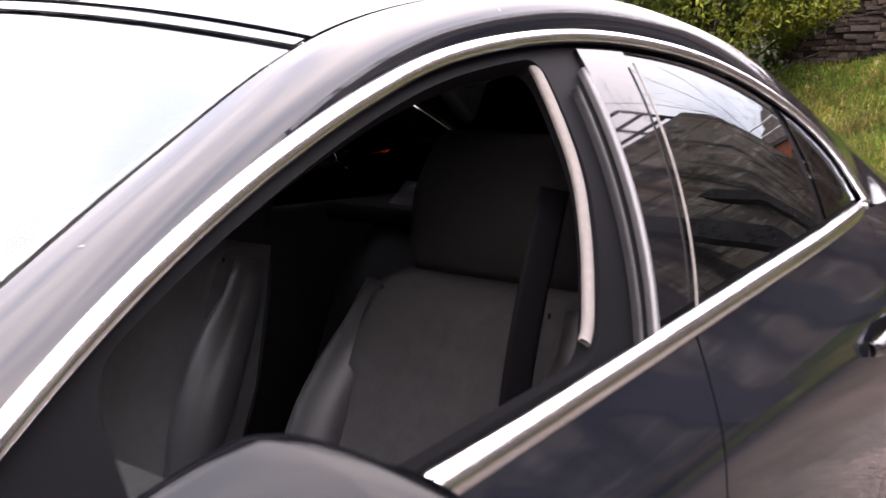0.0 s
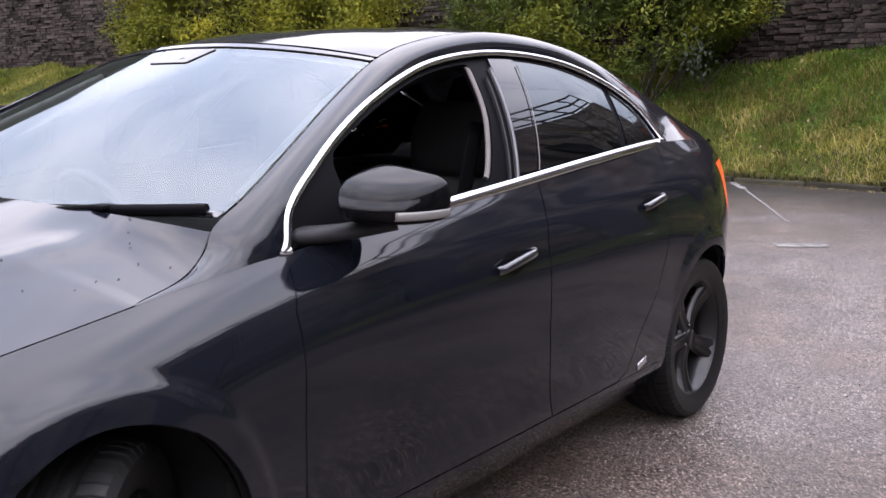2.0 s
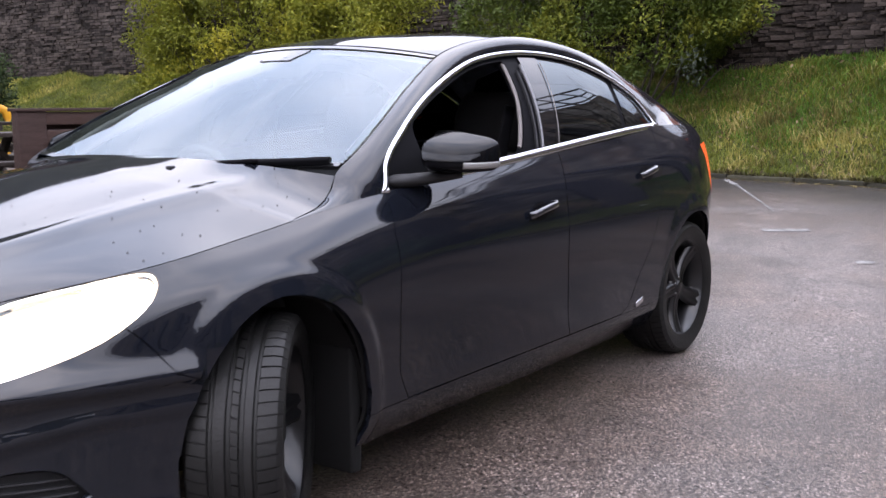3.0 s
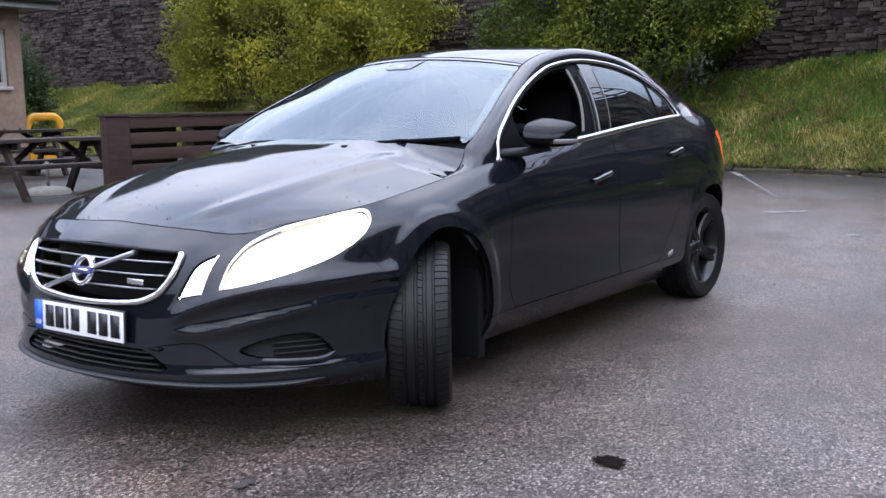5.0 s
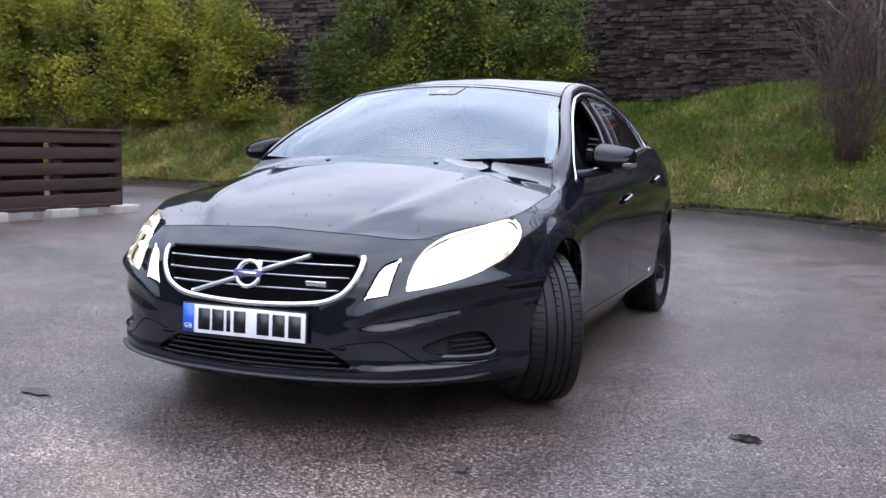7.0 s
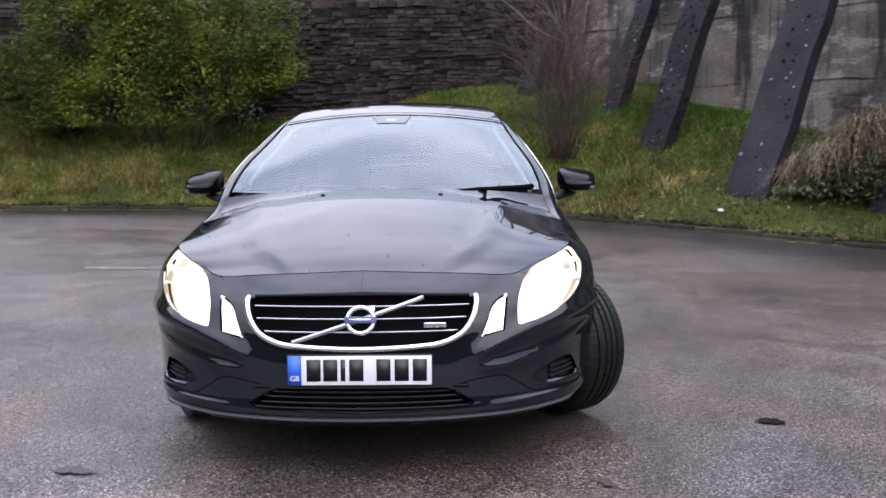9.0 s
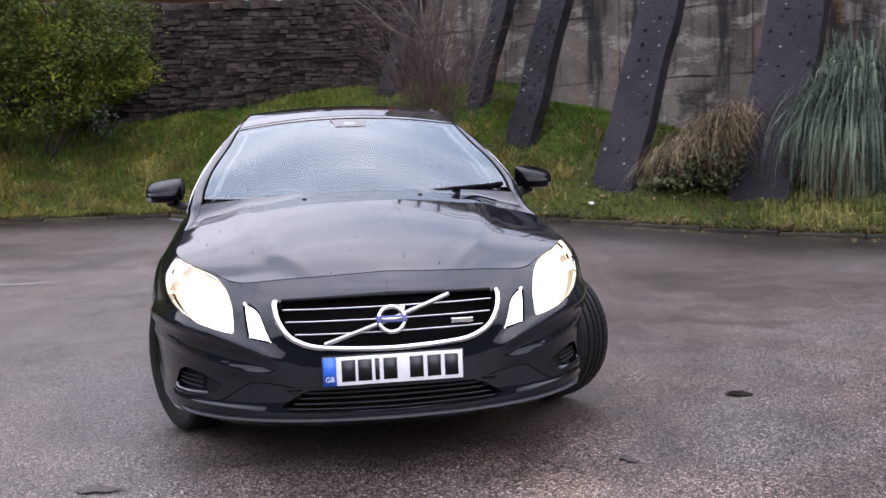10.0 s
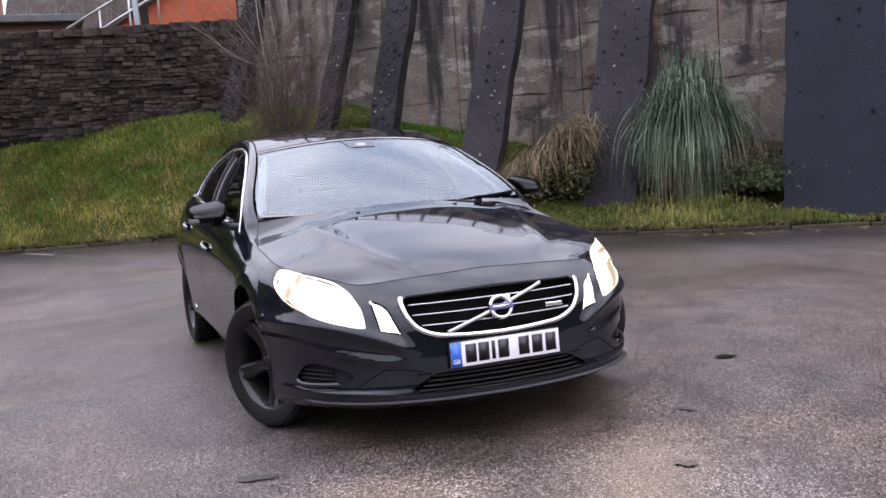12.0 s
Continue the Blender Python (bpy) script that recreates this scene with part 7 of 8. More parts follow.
PAMPAS = leaf_material("pampas_blades", (.010, .020, .012), (.066, .100, .066), (.30, .36, .25), .45, .25, .95)
STRAW = leaf_material("dead_straw", (.05, .036, .022), (.17, .13, .078), (.42, .33, .21), .8, .25, .8)
FERN = leaf_material("dead_fern", (.06, .042, .027), (.17, .128, .080), (.38, .30, .20), .8, .2, .7)
pr = np.random.default_rng(11)
pampas = thing("pampas_grass", "large clump of drooping grey-green pampas grass", "pampas grass")
pb = np.array(rel(4.53, 1.75, .26))
v, f = fountain(pb, 1400, .80, 2.05, .0085, pr, 14, (.45, 1.0))
v2, f2 = fountain(pb, 110, 1.15, 2.05, .006, pr, 14)
v, f = np.concatenate([v, v2]), np.concatenate([f, f2 + len(v)])
me = bpy.data.meshes.new("blades")
me.from_pydata(v.tolist(), [], f.tolist())
attach("blades", me, PAMPAS, pampas)
v, f = fountain(pb + np.array(rel(-.12, .1, 0)) - np.array(rel(0, 0, 0)), 700, .58, 1.15, .006, pr, 12, (.6, 1.0))
me = bpy.data.meshes.new("dead_blades")
me.from_pydata(v.tolist(), [], f.tolist())
attach("dead_blades", me, leaf_material("brown_dead_blades", (.026, .018, .012), (.085, .060, .038), (.25, .19, .12), .8, .2, .8), pampas, "dry brown dead blades at the base")
heap = thing("dead_fern_heap", "heap of dead brown fern and trailing ivy", "dead fern")
vs_, fs_, c_ = [], [], 0
for i in range(72):
    t = pr.uniform(0, 1)
    bb_ = np.array(rel(1.95 + 1.05 * t + pr.normal(0, .06), 1.45 + pr.uniform(-.25, .35), .55 + .55 * t * pr.uniform(.3, 1.0)))
    v, f = arcs(bb_, 34, .52, .42 + .20 * t, 1.4, .0055, pr, .8, 7)
    vs_.append(v)
    fs_.append(f + c_)
    c_ += len(v)
me = bpy.data.meshes.new("fronds")
me.from_pydata(np.concatenate(vs_).tolist(), [], np.concatenate(fs_).tolist())
attach("fronds", me, STRAW, heap)
cen = np.array([rel(2.2 + .9 * t, 1.55 + q, .75 + .75 * t * w) for t, q, w in zip(pr.uniform(0, 1, 6500), pr.normal(0, .22, 6500), pr.uniform(0, 1, 6500))])
v, f = leaf_cloud(cen, .045, .05)
me = bpy.data.meshes.new("dead_leaves")
me.from_pydata(v.tolist(), [], f.tolist())
attach("dead_leaves", me, FERN, heap, "crumpled brown dead leaves")
cen = np.array([rel(1.95 + 1.15 * t, 1.40 + q, .55 + .55 * t * w) for t, q, w in zip(pr.uniform(0, 1, 4200), pr.normal(0, .22, 4200), pr.uniform(0, 1, 4200))])
v, f = leaf_cloud(cen, .042, .05)
me = bpy.data.meshes.new("bramble_leaves")
me.from_pydata(v.tolist(), [], f.tolist())
attach("bramble_leaves", me, leaf_material("bramble_leaf", (.030, .036, .016), (.085, .092, .042), (.20, .19, .10), .6, .15), heap, "dull olive bramble leaves in the heap")
growth = thing("dead_undergrowth", "dark brown dead undergrowth beside the pampas grass", "undergrowth")
vs_, fs_, c_ = [], [], 0
for i in range(26):
    t = pr.uniform(0, 1)
    v, f = arcs(np.array(rel(5.0 + .72 * t, 1.95 + pr.uniform(-.2, .3), .5 + .35 * pr.uniform(0, 1) * (1 - .4 * t))), 30, .36, .42, 1.6, .005, pr, .8, 7)
    vs_.append(v)
    fs_.append(f + c_)
    c_ += len(v)
me = bpy.data.meshes.new("dead_stalks")
me.from_pydata(np.concatenate(vs_).tolist(), [], np.concatenate(fs_).tolist())
attach("dead_stalks", me, leaf_material("dark_dead_stalks", (.026, .020, .013), (.085, .064, .040), (.22, .17, .10), .85, .2, .7), growth)
cen = np.array([rel(4.95 + .8 * t, 1.9 + q, .5 + .5 * w) for t, q, w in zip(pr.uniform(0, 1, 2600), pr.normal(0, .16, 2600), pr.uniform(0, 1, 2600) ** 1.4)])
v, f = leaf_cloud(cen, .034, .05)
me = bpy.data.meshes.new("withered_leaves")
me.from_pydata(v.tolist(), [], f.tolist())
attach("withered_leaves", me, leaf_material("withered_brown_leaf", (.024, .022, .012), (.070, .060, .034), (.18, .15, .085), .85, .18, .7), growth, "withered dark brown leaves")
tall_v, tall_f, c_ = [], [], 0
for i in range(130):
    a_ = pr.uniform(kerb_len(*rel(3.5, 0, 0)[:2]), kerb_len(*rel(5.8, 0, 0)[:2]))
    o_ = .25 + 1.2 * pr.uniform() ** 1.2
    x_, y_ = kerb_at(a_, o_)
    v, f = arcs(np.array((float(x_), float(y_), float(bank_z(a_, o_)) - .02)), 14, .16, pr.uniform(.08, .26), 1.4, .0045, pr, .8, 5)
    tall_v.append(v)
    tall_f.append(f + c_)
    c_ += len(v)
me = bpy.data.meshes.new("rough_grass")
me.from_pydata(np.concatenate(tall_v).tolist(), [], np.concatenate(tall_f).tolist())
tagged(attach("rough_grass", me, leaf_material("rough_grass_blades", (.030, .044, .010), (.100, .118, .028), (.30, .26, .085), .6, .3, .7), None, "uncut yellow-green grass in front of the pampas grass"), category="grass", kind="stuff")
IVY = leaf_material("ivy_leaves", (.014, .023, .011), (.036, .054, .025), (.09, .115, .055), .6, .15)
ivy = thing("ivy", "dark trailing ivy between the buttresses", "ivy")
cen = np.array([rel(a, 1.35 + q, .50 + .35 * h) for a, q, h in zip(np.concatenate([pr.normal(3.0, .22, 500), pr.normal(5.70, .22, 700), pr.uniform(4.8, 5.7, 600)]), pr.normal(.1, .18, 1800), pr.uniform(0, 1, 1800) ** 1.5)])
v, f = leaf_cloud(cen, .028, .03)
me = bpy.data.meshes.new("leaves")
me.from_pydata(v.tolist(), [], f.tolist())
attach("leaves", me, IVY, ivy)


def twig_tree(base, height, stems, seed, lean=(0, 0), thick=1.0, split=False, spread=.29):
    r = np.random.default_rng(seed)
    pieces = []

    def grow(p, d, length, rad, depth):
        n = 6
        pts = [p]
        for _ in range(n - 1):
            d = d + r.normal(0, .10, 3) + np.array([lean[0], lean[1], .035]) * (depth < 2)
            d = d / np.linalg.norm(d)
            pts.append(pts[-1] + d * length / (n - 1))
        pieces.append(tube(pts, rad, 4 if depth > 1 else 6, np.linspace(rad, rad * .45, n)))
        if depth < 3:
            for _ in range(4 if depth == 0 else 3):
                i = int(r.integers(1, n))
                nd = d + r.normal(0, .55, 3)
                nd[2] = abs(nd[2]) * .8
                grow(np.array(pts[i]), nd / np.linalg.norm(nd), length * r.uniform(.4, .68), rad * .5, depth + 1)

    for _ in range(stems):
        d = np.array([r.normal(0, spread), r.normal(0, spread), 1.0])
        grow(np.array(base) + r.normal(0, .10, 3) * (1, 1, 0), d / np.linalg.norm(d), height * r.uniform(.6, 1.0), r.uniform(.010, .022) * thick, 0)
    if split:
        return join([q for q in pieces if q[0].shape[0] == 36]), join([q for q in pieces if q[0].shape[0] != 36])
    return join(pieces)


shrub = thing("bare_shrub", "leafless many-stemmed shrub on the bank", "shrub")
stems_, twigs_ = twig_tree((-9.8, 1.98, .95), 2.3, 60, 21, thick=.5, split=True, spread=.17)
tagged(attach("stem_tangle", mesh_from("stem_tangle", *stems_), BARK, shrub), kind="stuff")
tagged(attach("twig_haze", mesh_from("twig_haze", *twigs_), BARK, shrub, "fine reddish-brown twigs"), kind="stuff")
tree = thing("bare_tree", "leafless tree before the boundary wall", "tree")
attach("branching_crown", mesh_from("branching_crown", *twig_tree((-11.6, 2.4, 2.0), 4.6, 4, 33, (0, -.03))), varied("pale_bark", (.10, .085, .07), (.24, .21, .18), 8, .9, .3), tree)


# ---- fence screen, picnic table, barrier, building ----
fence = thing("fence_screen", "brown stained wooden fence screen on concrete blocks", "fence", pose(-2.32, -6.17, float(ground_z(-3.3, -6.2)), 0, 0, 174.5) @ Matrix.Diagonal((.89, 1, 1, 1)))
for i, z in enumerate((.175, .348, .521, .694, .867)):
    bm = bmesh.new()
    box(bm, 0, 2.18, -.022, 0, z - .062, z + .062, .004)
    part("board", bm, WOOD_BROWN, fence)
for i, z in enumerate((.26, .43, .61, .78)):
    bm = bmesh.new()
    box(bm, .30, 1.05, .09, .11, z - .05, z + .05, .004)
    box(bm, 1.25, 2.15, .09, .11, z - .05, z + .05, .004)
    part("back_board", bm, WOOD_BROWN, fence)
for x0, x1 in ((-.02, .30), (1.12, 1.24), (2.12, 2.24)):
    bm = bmesh.new()
    box(bm, x0, x1, -.035 if x0 < 0 else .0, .085, .085, .935, .006)
    part("post", bm, WOOD_BROWN, fence)
bm = bmesh.new()
box(bm, -.04, 2.26, -.05, .12, .935, .965, .005)
part("cap_rail", bm, WOOD_BROWN, fence)
bm = bmesh.new()
box(bm, 0.02, 2.2, -.02, 0.0, .07, .11, .004)
part("bottom_rail", bm, WOOD_BROWN, fence)
fm = fence.matrix_world.copy()
for x in (.12, 1.16, 2.2):
    blk = thing("concrete_block", "pale concrete block under a fence post", "block", fm @ pose(x, .03, 0), group="blocks under the fence")
    bm = bmesh.new()
    box(bm, -.21, .21, -.15, .15, -.03, .085, .012)
    part("block", bm, BLOCK, blk)


def picnic_table(m, label):
    t = thing("picnic_table", label, "picnic table", m)
    for i in range(5):
        bm = bmesh.new()
        box(bm, -.90, .90, -.355 + i * .144, -.355 + i * .144 + .135, .69, .738, .005)
        part("top_plank", bm, WOOD_DARK, t)
    for s in (-1, 1):
        for j in range(2):
            bm = bmesh.new()
            y0 = s * .72 - .14 + j * .144
            box(bm, -.90, .90, y0, y0 + .135, .39, .438, .005)
            part("bench_plank", bm, WOOD_DARK, t)
    for x in (-.62, .62):
        bm = bmesh.new()
        box(bm, x - .02, x + .02, -.82, .82, .31, .40, .004)
        part("bench_bearer", bm, WOOD_DARK, t)
        bm = bmesh.new()
        box(bm, x + .02, x + .06, -.35, .35, .61, .70, .004)
        part("top_bearer", bm, WOOD_DARK, t)
        for s in (-1, 1):
            bm = bmesh.new()
            box(bm, x - .075, x - .022, -.07, .07, 0, .69, .004)
            for q in bm.verts:
                q.co.y += s * (.62 - .50 * q.co.z / .69)
            part("leg", bm, WOOD_DARK, t)
        bm = bmesh.new()
        box(bm, -.03, .03, -.03, .03, 0, .62, .004, pose(x * .95, 0, .36, 0, -52 if x > 0 else 52, 0))
        part("brace", bm, WOOD_DARK, t)
    return t


picnic_table(pose(-2.68, -7.78, float(ground_z(-2.7, -7.8)), 0, 0, 176) @ Matrix.Scale(.94, 4), "weathered dark wooden picnic table with fixed benches")
picnic_table(pose(-4.7, -11.9, float(ground_z(-4.6, -12)), 0, 0, 168), "second weathered wooden picnic table near the hut")

base = thing("parasol_base", "round concrete parasol base with a grey tube", "parasol base", pose(-2.83, -8.10, float(ground_z(-2.8, -8.1))))
v, f = revolve([(.0, .10), (.08, .10), (.20, .08), (.26, .05), (.27, .0)], 28)
v = np.array([(x, z, y) for x, y, z in v])
attach("slab", mesh_from("slab", v, [q[::-1] for q in f]), BLOCK, base)
v, f = tube([(0, 0, .09), (0, 0, .40)], .022, 10)
attach("tube", mesh_from("tube", v, f), plain("grey_metal", (.3, .3, .31), .4, .7), base)

barrier = thing("plastic_barrier", "yellow plastic pedestrian barrier", "barrier", pose(-6.2, -14.0, float(ground_z(-6.2, -14.0)), 0, 0, 172) @ Matrix.Scale(1.22, 4))
YELLOW = varied("yellow_plastic", (.55, .24, .008), (.68, .33, .015), 6, .45, .1)
bm = bmesh.new()
box(bm, .05, .57, -.02, .02, .10, .28, .015, segments=3)
part("panel", bm, YELLOW, barrier)
hoop = [(.06, 0, .08), (.06, 0, .50)] + [(.20 - .14 * math.cos(a), 0, .63 + .13 * math.sin(a)) for a in np.linspace(0, np.pi / 2, 7)] + [(.42 + .14 * math.sin(a), 0, .63 + .13 * math.cos(a)) for a in np.linspace(0, np.pi / 2, 7)] + [(.56, 0, .50), (.56, 0, .08)]
v, f = tube(hoop, .062, 10)
attach("hoop", mesh_from("hoop", v * (1, .5, 1) if isinstance(v, np.ndarray) else [(x, y * .5, z) for x, y, z in v], f), YELLOW, barrier, "rounded yellow hoop")
for x in (.06, .56):
    bm = bmesh.new()
    box(bm, x - .04, x + .04, -.25, .25, 0, .06, .015)
    part("foot", bm, BLACK_PLASTIC, barrier)
pail = thing("white_tub", "white plastic tub behind the fence screen", "tub", pose(-5.46, -10.05, float(ground_z(-5.46, -10.05))))
v, f = revolve([(.0, .02), (.13, .02), (.16, .3), (.17, .36), (.155, .36), (.12, .06)], 24)
attach("tub", mesh_from("tub", np.array([(x, z, y) for x, y, z in v]), f), varied("white_plastic", (.55, .53, .5), (.7, .68, .66), 9, .5, .1), pail)

# building at the side: rendered walls, window, overhanging eaves
hut = thing("building", "tan pebble-dashed single-storey building with grey eaves", "building")
DASHING = varied("pebble_dash", (.15, .098, .065), (.26, .185, .13), 1.5, .95, .9, 90, distance=.015)
PVC = plain("white_window_frame", (.36, .345, .31), .5)
EAVE = varied("grey_fascia", (.16, .155, .15), (.28, .27, .26), 4, .6, .1)
hx, hy, hz = -5.61, -12.95, float(ground_z(-5, -12.9))
for name, args in (("wall", (hx, 3.0, hy - .25, hy, hz - .3, hz + 2.75)), ("wall", (hx, hx + .25, hy - 7, hy - .25, hz - .3, hz + 2.75)), ("wall", (2.75, 3.0, hy - 7, hy - .25, hz - .3, hz + 2.75))):
    bm = bmesh.new()
    x0, x1, y0, y1, z0, z1 = args
    if y1 == hy:
        box(bm, hx, hx + .27, y0, y1, z0, z1)
        box(bm, hx + 1.45, x1, y0, y1, z0, z1)
        box(bm, hx + .27, hx + 1.45, y0, y1, z0, hz + 1.45)
        box(bm, hx + .27, hx + 1.45, y0, y1, hz + 2.40, z1)
    else:
        box(bm, *args)
    part(name, bm, DASHING, hut, smooth=False)
win = attach("window", mesh_from("window", [(hx + .3, hy - .12, hz + 1.49), (hx + 1.42, hy - .12, hz + 1.49), (hx + 1.42, hy - .12, hz + 2.36), (hx + .3, hy - .12, hz + 2.36)], [(0, 1, 2, 3)]), PRIVACY, hut, "dark window in a white frame")
for args in ((.27, 1.45, 1.45, 1.52), (.27, 1.45, 2.33, 2.40), (.27, .34, 1.52, 2.33), (1.38, 1.45, 1.52, 2.33), (.83, .89, 1.52, 2.33)):
    bm = bmesh.new()
    box(bm, hx + args[0], hx + args[1], hy - .14, hy - .06, hz + args[2], hz + args[3], .006)
    part("window_frame", bm, PVC, win)
bm = bmesh.new()
box(bm, hx + .22, hx + 1.5, hy - .1, hy + .05, hz + 1.39, hz + 1.45, .008)
part("sill", bm, BLOCK, win)
bm = bmesh.new()
box(bm, hx - .42, 3.4, hy - 7.3, hy + .42, hz + 2.75, hz + 2.81, .0)
part("soffit", bm, EAVE, hut, smooth=False)
bm = bmesh.new()
box(bm, hx - .45, 3.4, hy + .42, hy + .45, hz + 2.73, hz + 2.90, .004)
box(bm, hx - .45, hx - .42, hy - 7.3, hy + .42, hz + 2.73, hz + 2.90, .004)
part("fascia", bm, EAVE, hut)
v, f = tube([(hx - .47, hy + .50, hz + 2.87), (3.4, hy + .50, hz + 2.87)], .055, 8)
attach("gutter", mesh_from("gutter", v, f), BLACK_PLASTIC, hut)
v = [(hx - .45, hy + .45, hz + 2.9), (3.4, hy + .45, hz + 2.9), (3.4, hy - 7.3, hz + 2.9), (hx - .45, hy - 7.3, hz + 2.9), (hx + 3, hy - 3.4, hz + 4.6), (2.0, hy - 3.4, hz + 4.6)]
attach("roof", mesh_from("roof", v, [(0, 1, 5, 4), (1, 2, 5), (2, 3, 4, 5), (3, 0, 4)]), varied("roof_slate", (.03, .03, .035), (.08, .08, .085), 5, .7, .3), hut, "", True)

# ---- beyond the boundary wall ----
house = thing("red_house", "house with an orange-red rendered gable beyond the wall", "house")
RED = varied("orange_red_render", (.34, .075, .030), (.46, .12, .055), 2.5, .85, .3)
gv = [(-20, .2, 2.0), (-20, 6.5, 2.0), (-20, 6.5, 8.6), (-20, .2, 4.62)]
gv += [(-26, y, z) for _, y, z in gv]
attach("wall", mesh_from("wall", gv, [(0, 1, 2, 3), (4, 0, 3, 7)]), RED, house, "", True)
rv = [(-19.75, .05, 4.55), (-19.75, 6.6, 8.68), (-26, 6.6, 8.68), (-26, .05, 4.55), (-19.75, .05, 4.73), (-19.75, 6.6, 8.86), (-26, 6.6, 8.86), (-26, .05, 4.73)]
attach("roof", mesh_from("roof", rv, [(0, 1, 5, 4), (4, 5, 6, 7), (3, 0, 4, 7), (0, 3, 2, 1)]), varied("dark_verge", (.02, .018, .018), (.05, .046, .045), 4, .8), house, "", True)
low = thing("low_roofed_house", "low brick house with a dark roof edge and chimney", "house")
bm = bmesh.new()
box(bm, -24, -18, -9, -.55, 1.5, 4.62)
part("wall", bm, varied("far_brick", (.14, .07, .05), (.24, .13, .10), 8, .9, .3), low, smooth=False)
bm = bmesh.new()
box(bm, -24.3, -17.7, -9.2, -.40, 4.62, 4.78, .02)
part("roof", bm, varied("far_roof_edge", (.05, .05, .055), (.12, .12, .125), 4, .6), low, smooth=False)
bm = bmesh.new()
box(bm, -20, -19.2, -3.2, -2.05, 4.78, 6.6, .01)
part("chimney", bm, varied("chimney_brick", (.22, .09, .06), (.36, .16, .11), 10, .9), low)
post = thing("grey_post", "grey-blue metal post behind the boundary wall", "post")
v, f = tube([(-15.2, .47, 2.5), (-15.2, .42, 6.0)], .055, 10)
attach("pole", mesh_from("pole", v, f), plain("grey_blue_paint", (.28, .33, .36), .5), post)
v, f = tube([(-16.2, .75, 2.5), (-16.2, .68, 6.4)], .085, 10)
post2 = thing("timber_pole", "dark timber pole behind the boundary wall", "pole")
attach("pole", mesh_from("pole", v, f), WOOD_DARK, post2)
steps = thing("handrail", "pale galvanised handrails rising beyond the wall", "handrail")
GALV = plain("galvanised", (.45, .44, .42), .45, .6)
for dz in (0, .42):
    v, f = tube([(-16.0, -.95, 3.75 + dz), (-16.0, 2.4, 5.75 + dz)], .028, 8)
    attach("rail", mesh_from("rail", v, f), GALV, steps)
for y in (-.8, -.2, .4, 1.0):
    zz_ = 3.75 + (y + .95) * .597
    v, f = tube([(-16.0, y, zz_ - .9), (-16.0, y, zz_ + .45)], .02, 6)
    attach("post", mesh_from("post", v, f), GALV, steps)
far_tree = thing("far_tree", "hazy leafless tree beyond the houses", "tree")
pieces = [twig_tree((-30, y, 2.5), 6.5, 5, 50 + i) for i, y in enumerate((-1.2, .6, 2.4))]
attach("branching_crown", mesh_from("branching_crown", *join(pieces)), varied("hazy_twigs", (.12, .10, .09), (.2, .17, .155), 4, .9), far_tree)
hill_v, hill_f = [], []
for i in range(41):
    y = -5.0 + .4 * i
    h = 3.6 + 8.0 * smooth((y + 3.3) / 2.4) + .12 * math.sin(i * 1.1) + .08 * math.sin(i * 2.3)
    hill_v += [(-31, y, 1.5), (-33, y, h * .6 + .5), (-36, y, h), (-44, y, 1.5)]
hill_f = [(i * 4 + j, (i + 1) * 4 + j, (i + 1) * 4 + j + 1, i * 4 + j + 1) for i in range(40) for j in range(3)]
tagged(attach("hillside", mesh_from("hillside", hill_v, hill_f), varied("bracken_slope", (.035, .028, .024), (.085, .068, .058), 1.2, .95, .6), None, "brown scrubby slope beyond the wall", True), category="backdrop", kind="structure")
# unseen rim added to close the open sides, raised to darken the car's reflections
rv, rf = [], []
ring_n = 160
for i in range(ring_n):
    a = 2 * math.pi * i / ring_n
    h = 6.5 + 6.0 * (1 - math.exp(-((a - math.pi) / .75) ** 4)) + 15.0 * math.exp(-((a - 4.35) / 1.0) ** 4) + 2.0 * math.sin(i * .7) + 1.3 * math.sin(i * 1.9) + rng.uniform(-.8, .8)
    rv += [(75 * math.cos(a), 75 * math.sin(a), -1), (75 * math.cos(a), 75 * math.sin(a), h)]
rf = [(2 * i, 2 * ((i + 1) % ring_n), 2 * ((i + 1) % ring_n) + 1, 2 * i + 1) for i in range(ring_n)]
tagged(attach("backdrop", mesh_from("backdrop", rv, rf), varied("dark_rim", (.02, .024, .018), (.06, .065, .05), .6, .95), None, "unseen dark rim added round the horizon for reflections", True), category="backdrop", kind="structure")


# ---- marks and litter on the asphalt ----
def blot(name, label, category, x, y, rx, ry, turn, mat, seed, lift=.008, jag=.3, n=150):
    r = np.random.default_rng(seed)
    ph = r.uniform(0, 6.28, 4)
    v = [(0, 0, 0)]
    for i in range(n):
        a = 2 * math.pi * i / n
        k = 1 + jag * (.7 * math.sin(2 * a + ph[0]) + .5 * math.sin(3 * a + ph[1]) + .4 * math.sin(5 * a + ph[2]) + .3 * math.sin(9 * a + ph[3])) + r.uniform(-.20, .14)
        v.append((rx * k * math.cos(a), ry * k * math.sin(a), 0))
    c_, s_ = math.cos(radians(turn)), math.sin(radians(turn))
    w = [(x + c_ * a - s_ * b, y + s_ * a + c_ * b) for a, b, _ in v]
    v = [(a, b, float(ground_z(a, b)) + lift) for a, b in w]
    ob = attach(name, mesh_from(name, v, [(0, 1 + i, 1 + (i + 1) % n) for i in range(n)]), mat, None, label)
    return tagged(ob, category=category)


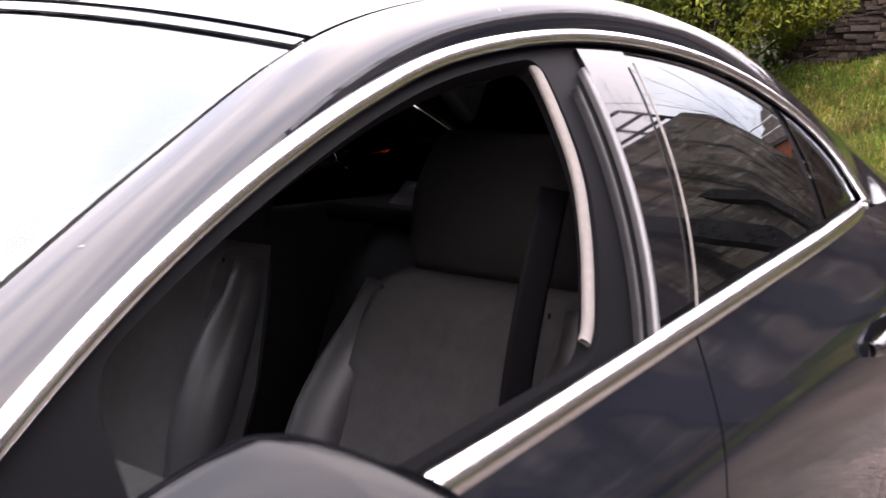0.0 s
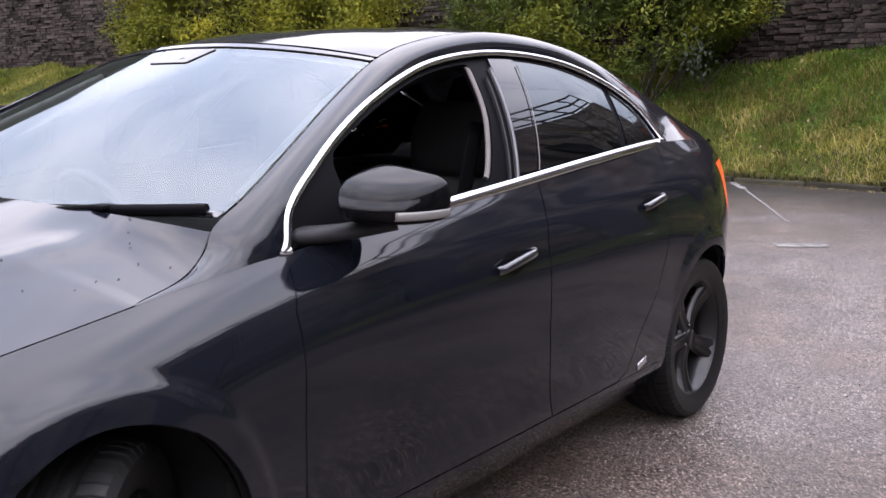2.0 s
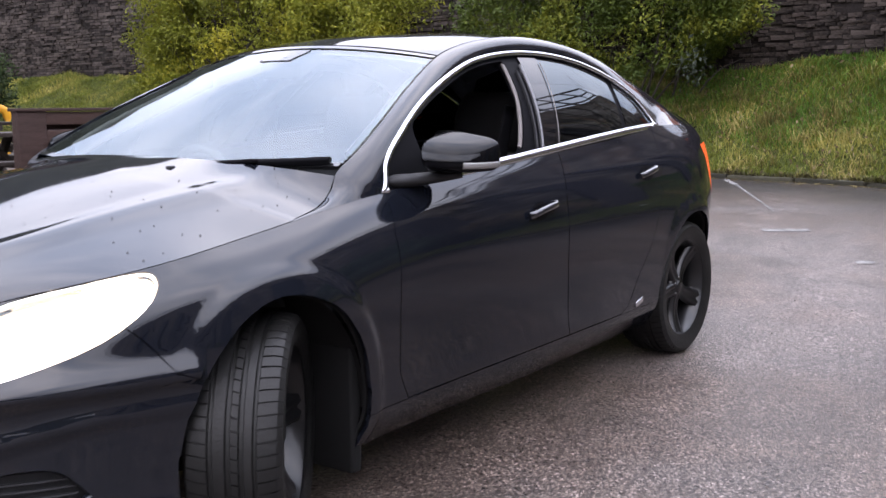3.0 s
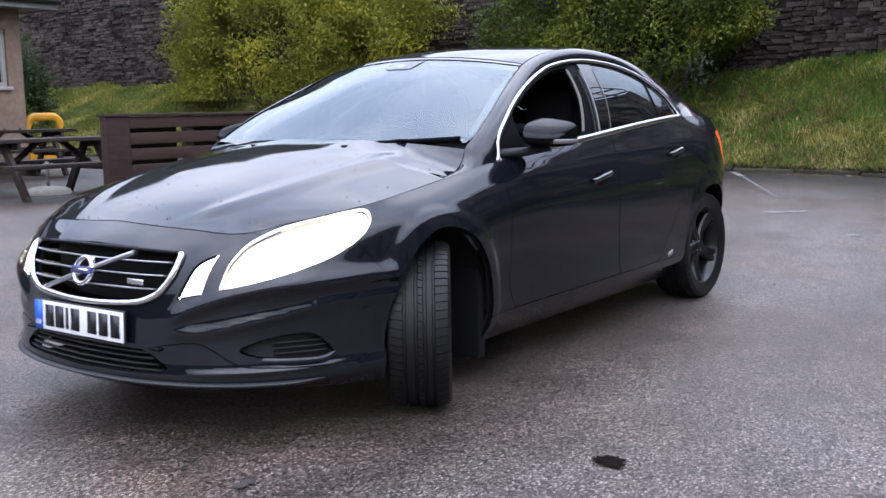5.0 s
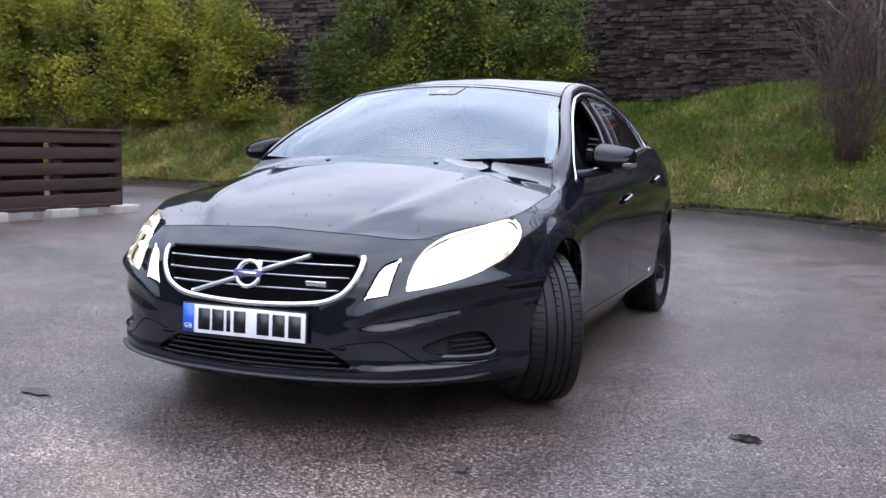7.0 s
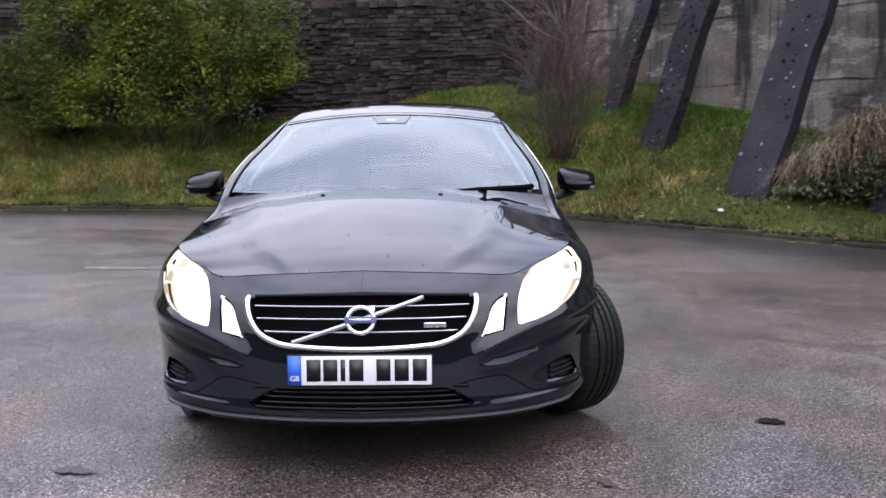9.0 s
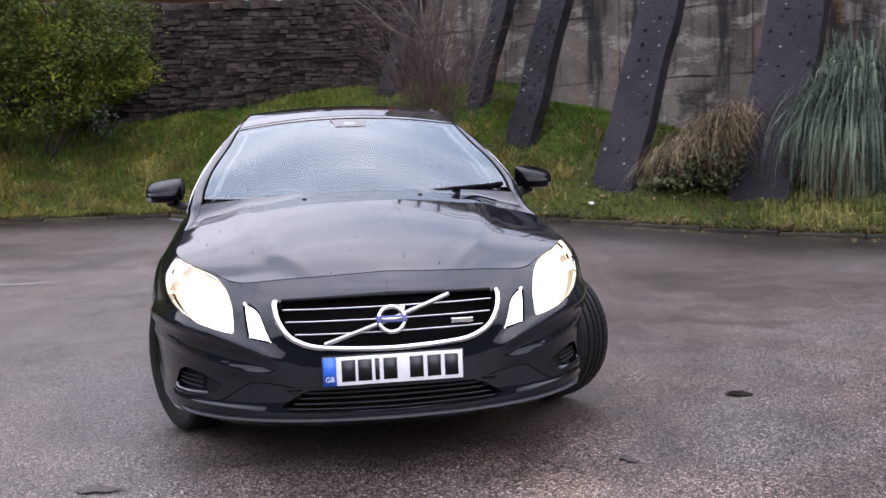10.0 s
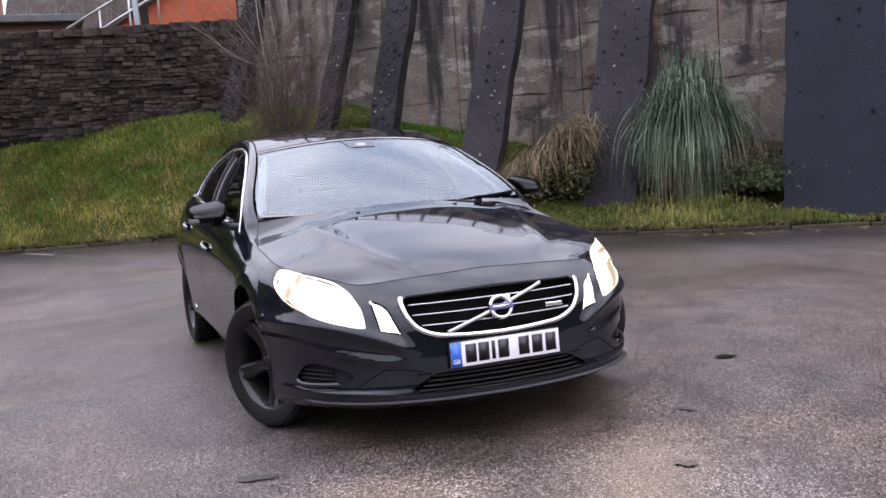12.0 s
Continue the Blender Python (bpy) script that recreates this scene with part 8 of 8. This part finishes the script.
DAMP = varied("damp_stain", (.014, .011, .009), (.050, .041, .036), 60, .6, .6, 120)
WHITE_LINE = varied("worn_white_paint", (.07, .065, .06), (.30, .29, .28), 14, .8, .3, spread=(.46, .72))
PUDDLE = plain("standing_water", (.010, .008, .007), .04, spec=.6)
blot("puddle", "small puddle in a pit of the asphalt", "puddle", 1.534, 1.695, .050, .056, 125, PUDDLE, 1, jag=.16)
blot("oil_stain", "small brown damp stain on the asphalt", "stain", 2.32, .865, .036, .026, 20, DAMP, 2)
blot("oil_stain", "small brown damp stain on the asphalt", "stain", 2.15, -1.10, .075, .045, 60, DAMP, 3)
blot("oil_stain", "dark oily stain on the asphalt", "stain", 2.97, .40, .045, .035, 10, DAMP, 4)


def stripe(x0, y0, x1, y1, w, label):
    d = np.array([x1 - x0, y1 - y0])
    L = np.linalg.norm(d)
    d /= L
    s = np.array([-d[1], d[0]]) * w / 2
    n = max(2, int(L / .15))
    v = []
    for i in range(n + 1):
        p = np.array([x0, y0]) + d * L * i / n
        for q in (p - s * rng.uniform(.75, 1.1), p + s * rng.uniform(.75, 1.1)):
            v.append((q[0], q[1], float(ground_z(*q)) + .005))
    ob = attach("parking_line", mesh_from("parking_line", v, [(2 * i, 2 * i + 2, 2 * i + 3, 2 * i + 1) for i in range(n)]), WHITE_LINE, None, label)
    tagged(ob, category="road marking", group="worn parking lines")


stripe(-9.9, -2.1, -9.1, -1.66, .09, "worn white parking bay line on the asphalt")
stripe(-9.0, -1.60, -6.8, -.45, .03, "worn white parking bay line on the asphalt")
stripe(-5.6, -.17, -5.76, .19, .16, "faint remnant of a white parking line")
stripe(-4.42, .90, -4.46, 1.02, .14, "short remnant of a white parking line")
stripe(-3.70, -3.2, -3.8, -2.6, .12, "faint remnant of a white parking line")
ta = rng.uniform(kerb_len(-9.6, -12), kerb_len(-2, 9), 2600)
ti = -np.abs(rng.normal(0, .20, 2600)) + .03
lx, ly = kerb_at(ta, ti)
lv, lf = leaf_cloud(np.stack([lx, ly, ground_z(lx, ly) + .012], 1), .022, .0)
lv[:, 2] = np.repeat(ground_z(lx, ly), 4) + .006 + .012 * rng.uniform(0, 1, len(lv))
me = bpy.data.meshes.new("fallen_leaves")
me.from_pydata(lv.tolist(), [], lf.tolist())
tagged(attach("fallen_leaves", me, leaf_material("fallen_leaf", (.05, .03, .012), (.16, .12, .05), (.34, .28, .14), .7, .1), None, "fallen leaves and debris along the kerb"), category="leaves", kind="stuff")
ta, ti = rng.uniform(kerb_len(-9.6, -9), kerb_len(-3.5, 6.6), 3000), rng.uniform(.1, 2.8, 3000) ** 1.2
lx, ly = kerb_at(ta, ti)
lv, lf = leaf_cloud(np.stack([lx, ly, bank_z(ta, ti) + .05], 1), .032, .012)
me = bpy.data.meshes.new("bank_leaves")
me.from_pydata(lv.tolist(), [], lf.tolist())
tagged(attach("bank_leaves", me, leaf_material("bank_leaf", (.04, .026, .014), (.12, .08, .045), (.30, .23, .14), .7, .1, .8), None, "dead brown leaves caught in the grass of the bank"), category="leaves", kind="stuff")
gr = np.random.default_rng(4)
n = 5000
px, py = gr.uniform(-9, 5.5, n), gr.uniform(-7, 6, n)
lv, lf = leaf_cloud(np.stack([px, py, ground_z(px, py)], 1), .009, .0)
lv[:, 2] = np.repeat(ground_z(px, py), 4) + .003 + .006 * gr.uniform(0, 1, len(lv))
me = bpy.data.meshes.new("loose_chippings")
me.from_pydata(lv.tolist(), [], lf.tolist())
tagged(attach("loose_chippings", me, varied("chipping", (.02, .018, .018), (.16, .145, .14), 8, .7, .2, random_amount=.8, island=True), None, "loose dark and pale chippings on the asphalt"), category="gravel", kind="stuff")
for i, (a, o) in enumerate(((kerb_len(-6.6, 3.3), .5),)):
    x, y = kerb_at(a, o)
    scrap = thing("paper_scrap", "small scrap of white litter in the grass", "litter", pose(float(x), float(y), float(bank_z(a, o)) + .045, 10, 15, 40 * i))
    bm = bmesh.new()
    box(bm, -.05, .05, -.03, .03, 0, .012, .004)
    part("scrap", bm, plain("white_scrap", (.35, .35, .33), .7), scrap)
